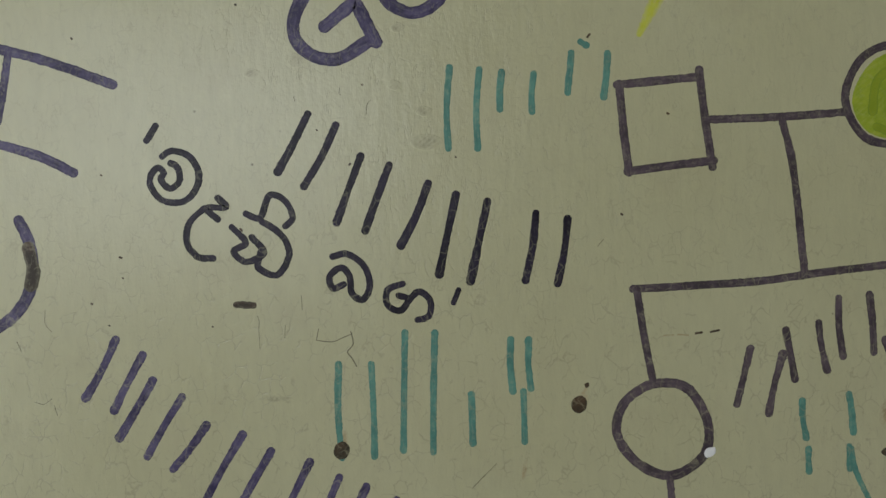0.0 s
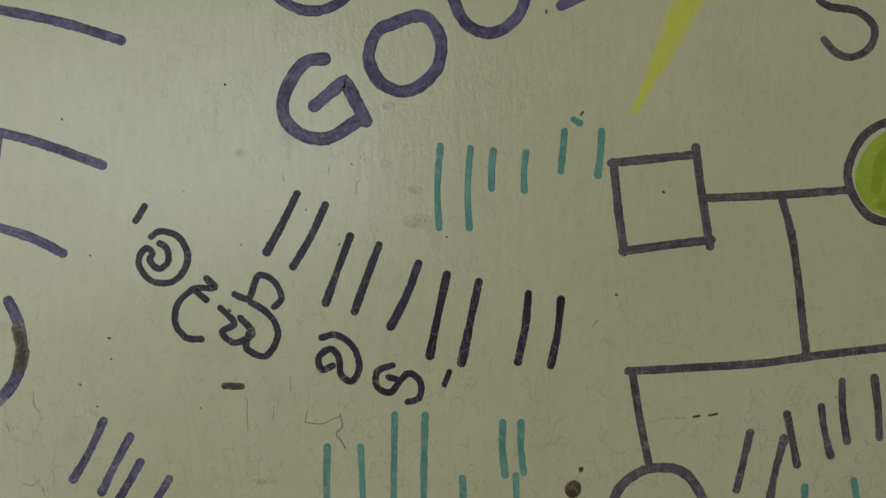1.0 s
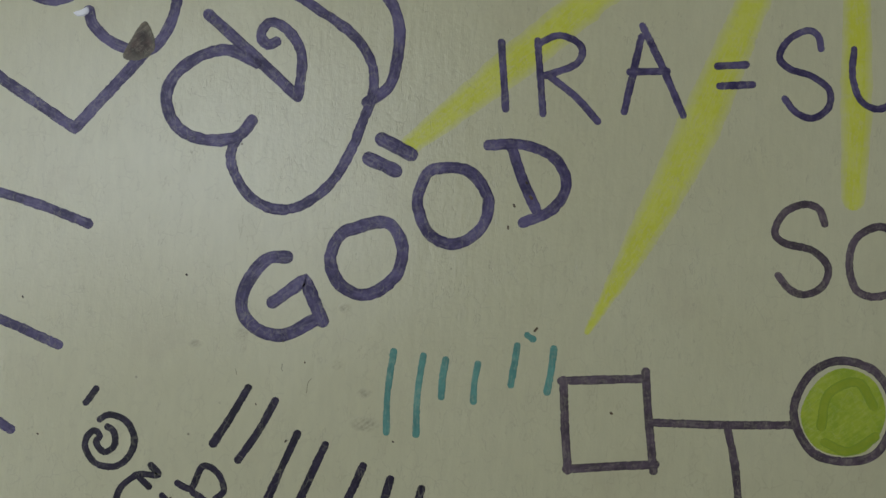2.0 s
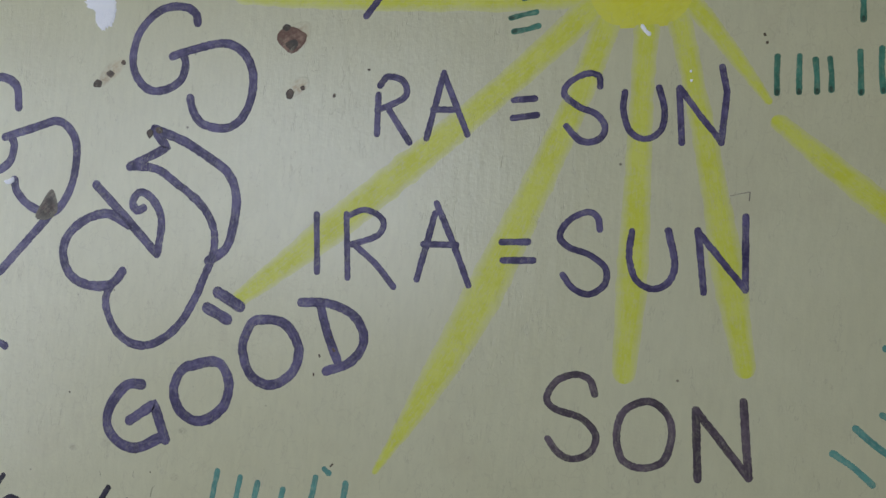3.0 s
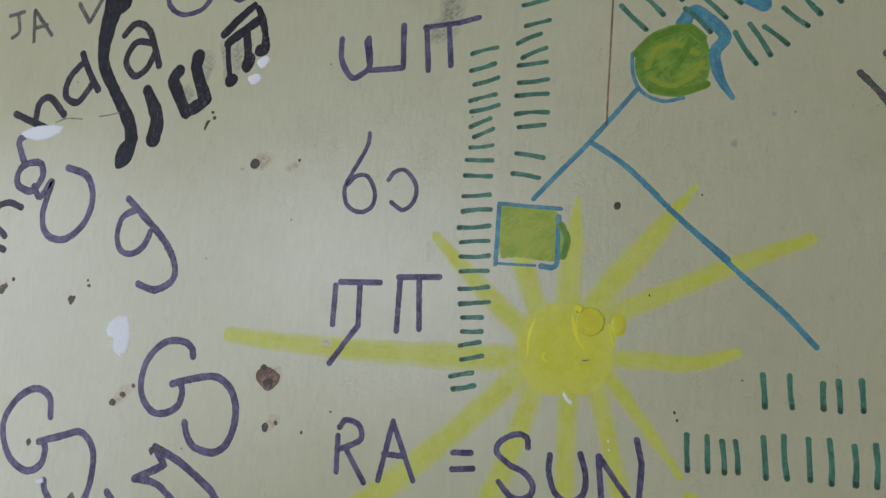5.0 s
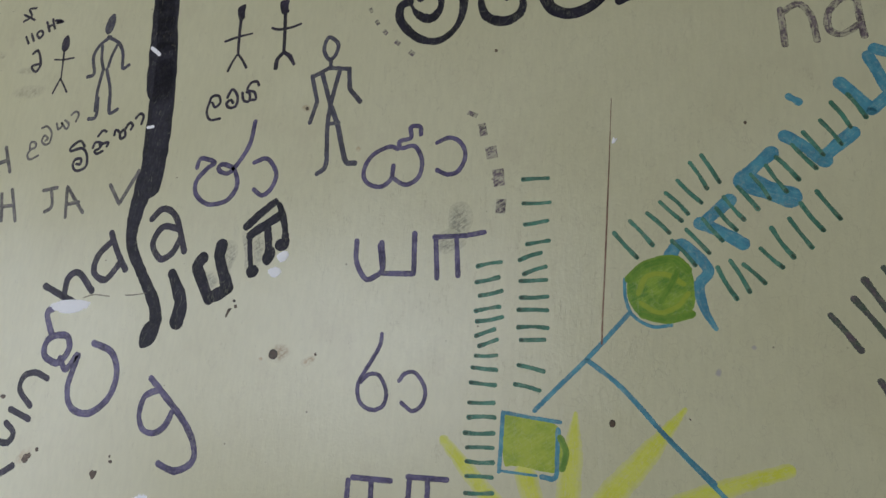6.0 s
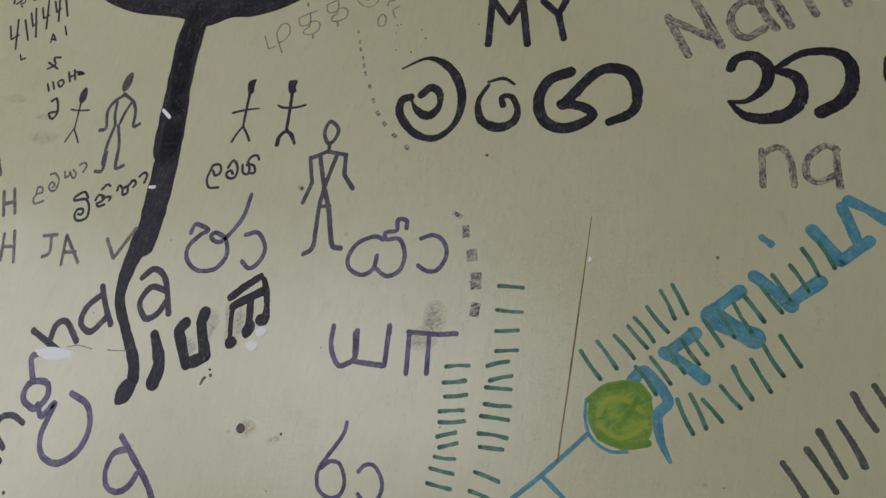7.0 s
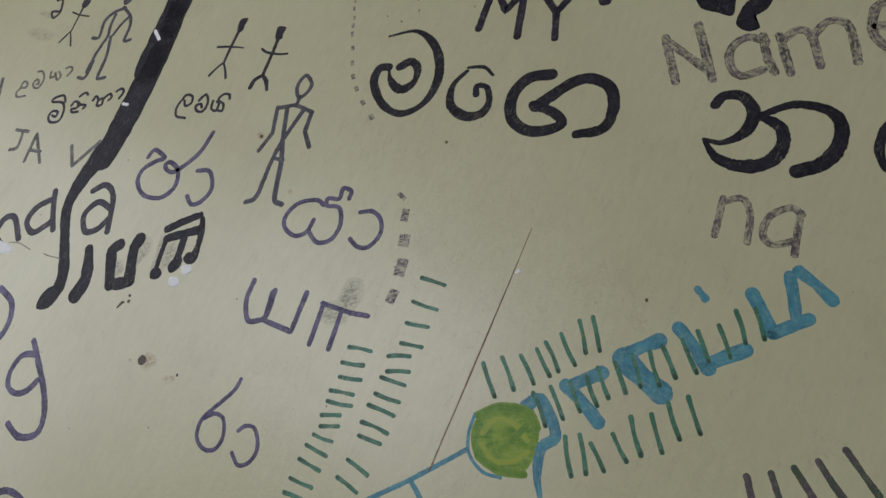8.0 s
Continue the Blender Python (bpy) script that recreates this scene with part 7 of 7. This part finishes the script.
stroke(d, "speck", DARKRUST, 1.4, ("s", (317.8, 156), (319.3, 157.7)))
stroke(d, "speck", DARKRUST, 1.4, ("s", (97.5, 43.3), (98.5, 42.2)))
d = drawing("rust_spot", "brown streak speck below the teal bars", "rust spot", 0.029, 0.901)
patch(d, "halo", RUST, (0.2, 2.3), (1.9, 13.2), (4.7, 13.8), (3.8, 5.1), (1.5, 0))
d = drawing("rust_spot", "dark rust patch at the wall's worn spot", "rust spot", 0.261, 0.907)
patch(d, "halo", RUST, (0.3, 23.6), (4.5, 38.4), (10.9, 41.7), (14.3, 22.7), (7.2, 15.6))
patch(d, "spot", DARKRUST, (1.8, 2.7), (5, 5.2), (8.2, 3.4), (5.1, -0.1))


# ---- grime and rubbed marks ----
d = drawing("grime_mark", "pale grey rubbed smears on the cream wall", "wall mark", -0.488, 1.944)
patch(d, "smear", GRIME, (0.5, 57.2), (10.0, 65.8), (28.6, 65.6), (42.5, 61.9), (31.8, 52.5), (13.9, 52.3))
patch(d, "smear", GRIME, (60.1, 35.2), (70.4, 42.1), (89.0, 42.1), (102.0, 40.1), (90.4, 32.4), (72.6, 32.1))
patch(d, "smear", GRIME, (59.2, 6.3), (74.0, 17.4), (100.8, 18.2), (120.7, 13.1), (104.1, 1.3), (78.3, 0.0))
patch(d, "smear", GRIME, (23.4, 55.6), (27.1, 59.4), (35.0, 58.7), (39.8, 58.9), (35.8, 54.3), (28.3, 54.7))
d = drawing("grime_mark", "faint brown grime rubbed into the crackled paint", "wall mark", -0.047, 1.112)
patch(d, "smear", GRIME, (12.5, 5.5), (19.1, 10.5), (27.9, 9.8), (33.7, 5.9), (26.3, 0.5), (17.7, 1.1))
patch(d, "smear", GRIME, (16.7, 24.6), (20.0, 28.0), (24.4, 27.4), (27.3, 25.4), (23.6, 21.6), (19.3, 22.1))
patch(d, "smear", GRIME, (2.8, 76.6), (5.6, 80.0), (9.4, 79.4), (11.9, 77.4), (8.7, 73.7), (4.9, 74.1))
patch(d, "smear", GRIME, (-0.3, 41.2), (2.5, 44.6), (6.2, 44.0), (8.5, 42.0), (5.4, 38.2), (1.8, 38.7))
d = drawing("grime_mark", "small grey brown grime patches under a violet letter", "wall mark", -0.136, 0.958)
patch(d, "smear", GRIME, (27.6, 211.8), (31.1, 216.2), (35.7, 215.5), (38.7, 212.5), (34.7, 207.8), (30.2, 208.2))
patch(d, "smear", GRIME, (0.2, 204.9), (3.5, 207.9), (7.8, 207.3), (10.6, 205.6), (7.0, 202.2), (2.7, 202.7))
patch(d, "smear", GRIME, (0.4, 2.1), (7.4, 4.3), (17.0, 3.4), (23.3, 2.3), (15.4, -0.3), (6.1, 0.5))
d = drawing("dirt_specks", "small dark specks scattered over the cream paint", "dirt", -0.225, 1.007)
stroke(d, "speck", DARKRUST, 1.3, ("s", (86.2, 198.4), (86.5, 198.0)))
stroke(d, "speck", DARKRUST, 1.0, ("s", (147.8, 159.9), (148.1, 159.5)))
stroke(d, "speck", DARKRUST, 1.2, ("s", (152.5, 97.9), (153.2, 98.6)))
stroke(d, "speck", DARKRUST, 0.9, ("s", (162.0, 147.3), (162.3, 147.0)))
stroke(d, "speck", DARKRUST, 1.0, ("s", (218.8, 100.8), (219.2, 100.5)))
stroke(d, "speck", DARKRUST, 0.9, ("s", (133.0, 120.2), (133.3, 119.8)))
stroke(d, "speck", DARKRUST, 1.1, ("s", (9.8, 32.3), (10.2, 32.0)))
stroke(d, "speck", DARKRUST, 1.0, ("s", (0.1, 3.1), (0.5, 2.8)))
stroke(d, "speck", DARKRUST, 1.0, ("s", (63.7, 0.0), (64.0, -0.3)))
d = drawing("paint_crease", "short upright creases in the old cream paint", "paint crack", -0.282, 0.955)
stroke(d, "crease", CRACKLINE, 0.36, ("s", (205.3, 197.6), (204.8, 194.1), (205.8, 193.4)))
stroke(d, "crease", CRACKLINE, 0.36, ("s", (223.9, 189.4), (221.7, 186.7), (221.1, 180.7)))
stroke(d, "crease", CRACKLINE, 0.36, ("s", (176.5, 193.5), (177.4, 190.0)))
stroke(d, "crease", CRACKLINE, 0.36, ("s", (148.9, 57.4), (149.8, 53.8), (149.3, 49.2), (149.5, 37.1)))
stroke(d, "crease", CRACKLINE, 0.36, ("s", (176.5, 69.5), (176.8, 60.6)))
stroke(d, "crease", CRACKLINE, 0.36, ("s", (165.9, 51.4), (165.2, 43.3)))
stroke(d, "crease", CRACKLINE, 0.36, ("s", (0.4, 47.0), (2.8, 41.0)))
stroke(d, "crease", CRACKLINE, 0.36, ("s", (18.6, 65.7), (18.2, 57.6), (22.0, 52.2)))
stroke(d, "crease", CRACKLINE, 0.36, ("s", (21.1, 6.3), (22.8, 0.2)))
stroke(d, "crease", CRACKLINE, 0.36, ("s", (9.4, 8.9), (14.9, 7.3), (19.9, 10.6)))

# ---- the filled screw hole in the sun ----
def filler_plug(x, z, radius):
    """A round plug of filler standing a little proud, painted over."""
    d = drawing("filler_plug", "round plug of filler painted over with the yellow sun", "filler plug", x, z)
    bm = bmesh.new()
    rings = []
    for r, h in ((1.04, 0.00015), (1.0, 0.00045), (0.9, 0.00055), (0.45, 0.00050)):
        rings.append([bm.verts.new((r * radius * (1 + 0.04 * noise.noise(Vector((math.cos(a) * 2, math.sin(a) * 2, 3)))) * math.cos(a), -h, r * radius * math.sin(a)))
                      for a in (i * math.tau / 40 for i in range(40))])
    for a, b in zip(rings, rings[1:]):
        for i in range(40):
            bm.faces.new((a[i], a[(i + 1) % 40], b[(i + 1) % 40], b[i]))
    bm.faces.new(rings[-1])
    part("plug", bm, LEMON_FLAT, d)
    bm = bmesh.new()
    rings = []
    for r, h in ((1.0, 0.0001), (0.7, 0.0005), (0.35, 0.0007)):
        rings.append([bm.verts.new((0.0205 + r * 0.0055 * math.cos(a), -h, -0.001 + r * 0.0085 * math.sin(a))) for a in (i * math.tau / 28 for i in range(28))])
    for a, b in zip(rings, rings[1:]):
        for i in range(28):
            bm.faces.new((a[i], a[(i + 1) % 28], b[(i + 1) % 28], b[i]))
    bm.faces.new(rings[-1])
    for f in part("lump", bm, LEMON_FLAT, d).data.polygons:
        f.use_smooth = True
    bm = bmesh.new()
    box_into(bm, -0.0115, -0.0055, -0.0012, 0.0, 0.0065, 0.0115)
    bmesh.ops.rotate(bm, verts=bm.verts, cent=(-0.0085, 0, 0.009), matrix=Matrix.Rotation(radians(24), 3, "Y"))
    bmesh.ops.bevel(bm, geom=bm.edges[:], offset=0.0004, segments=1, affect="EDGES")
    part("crumb", bm, LEMON, d)
    return d


filler_plug(0.2823, 1.5586, 0.0101)
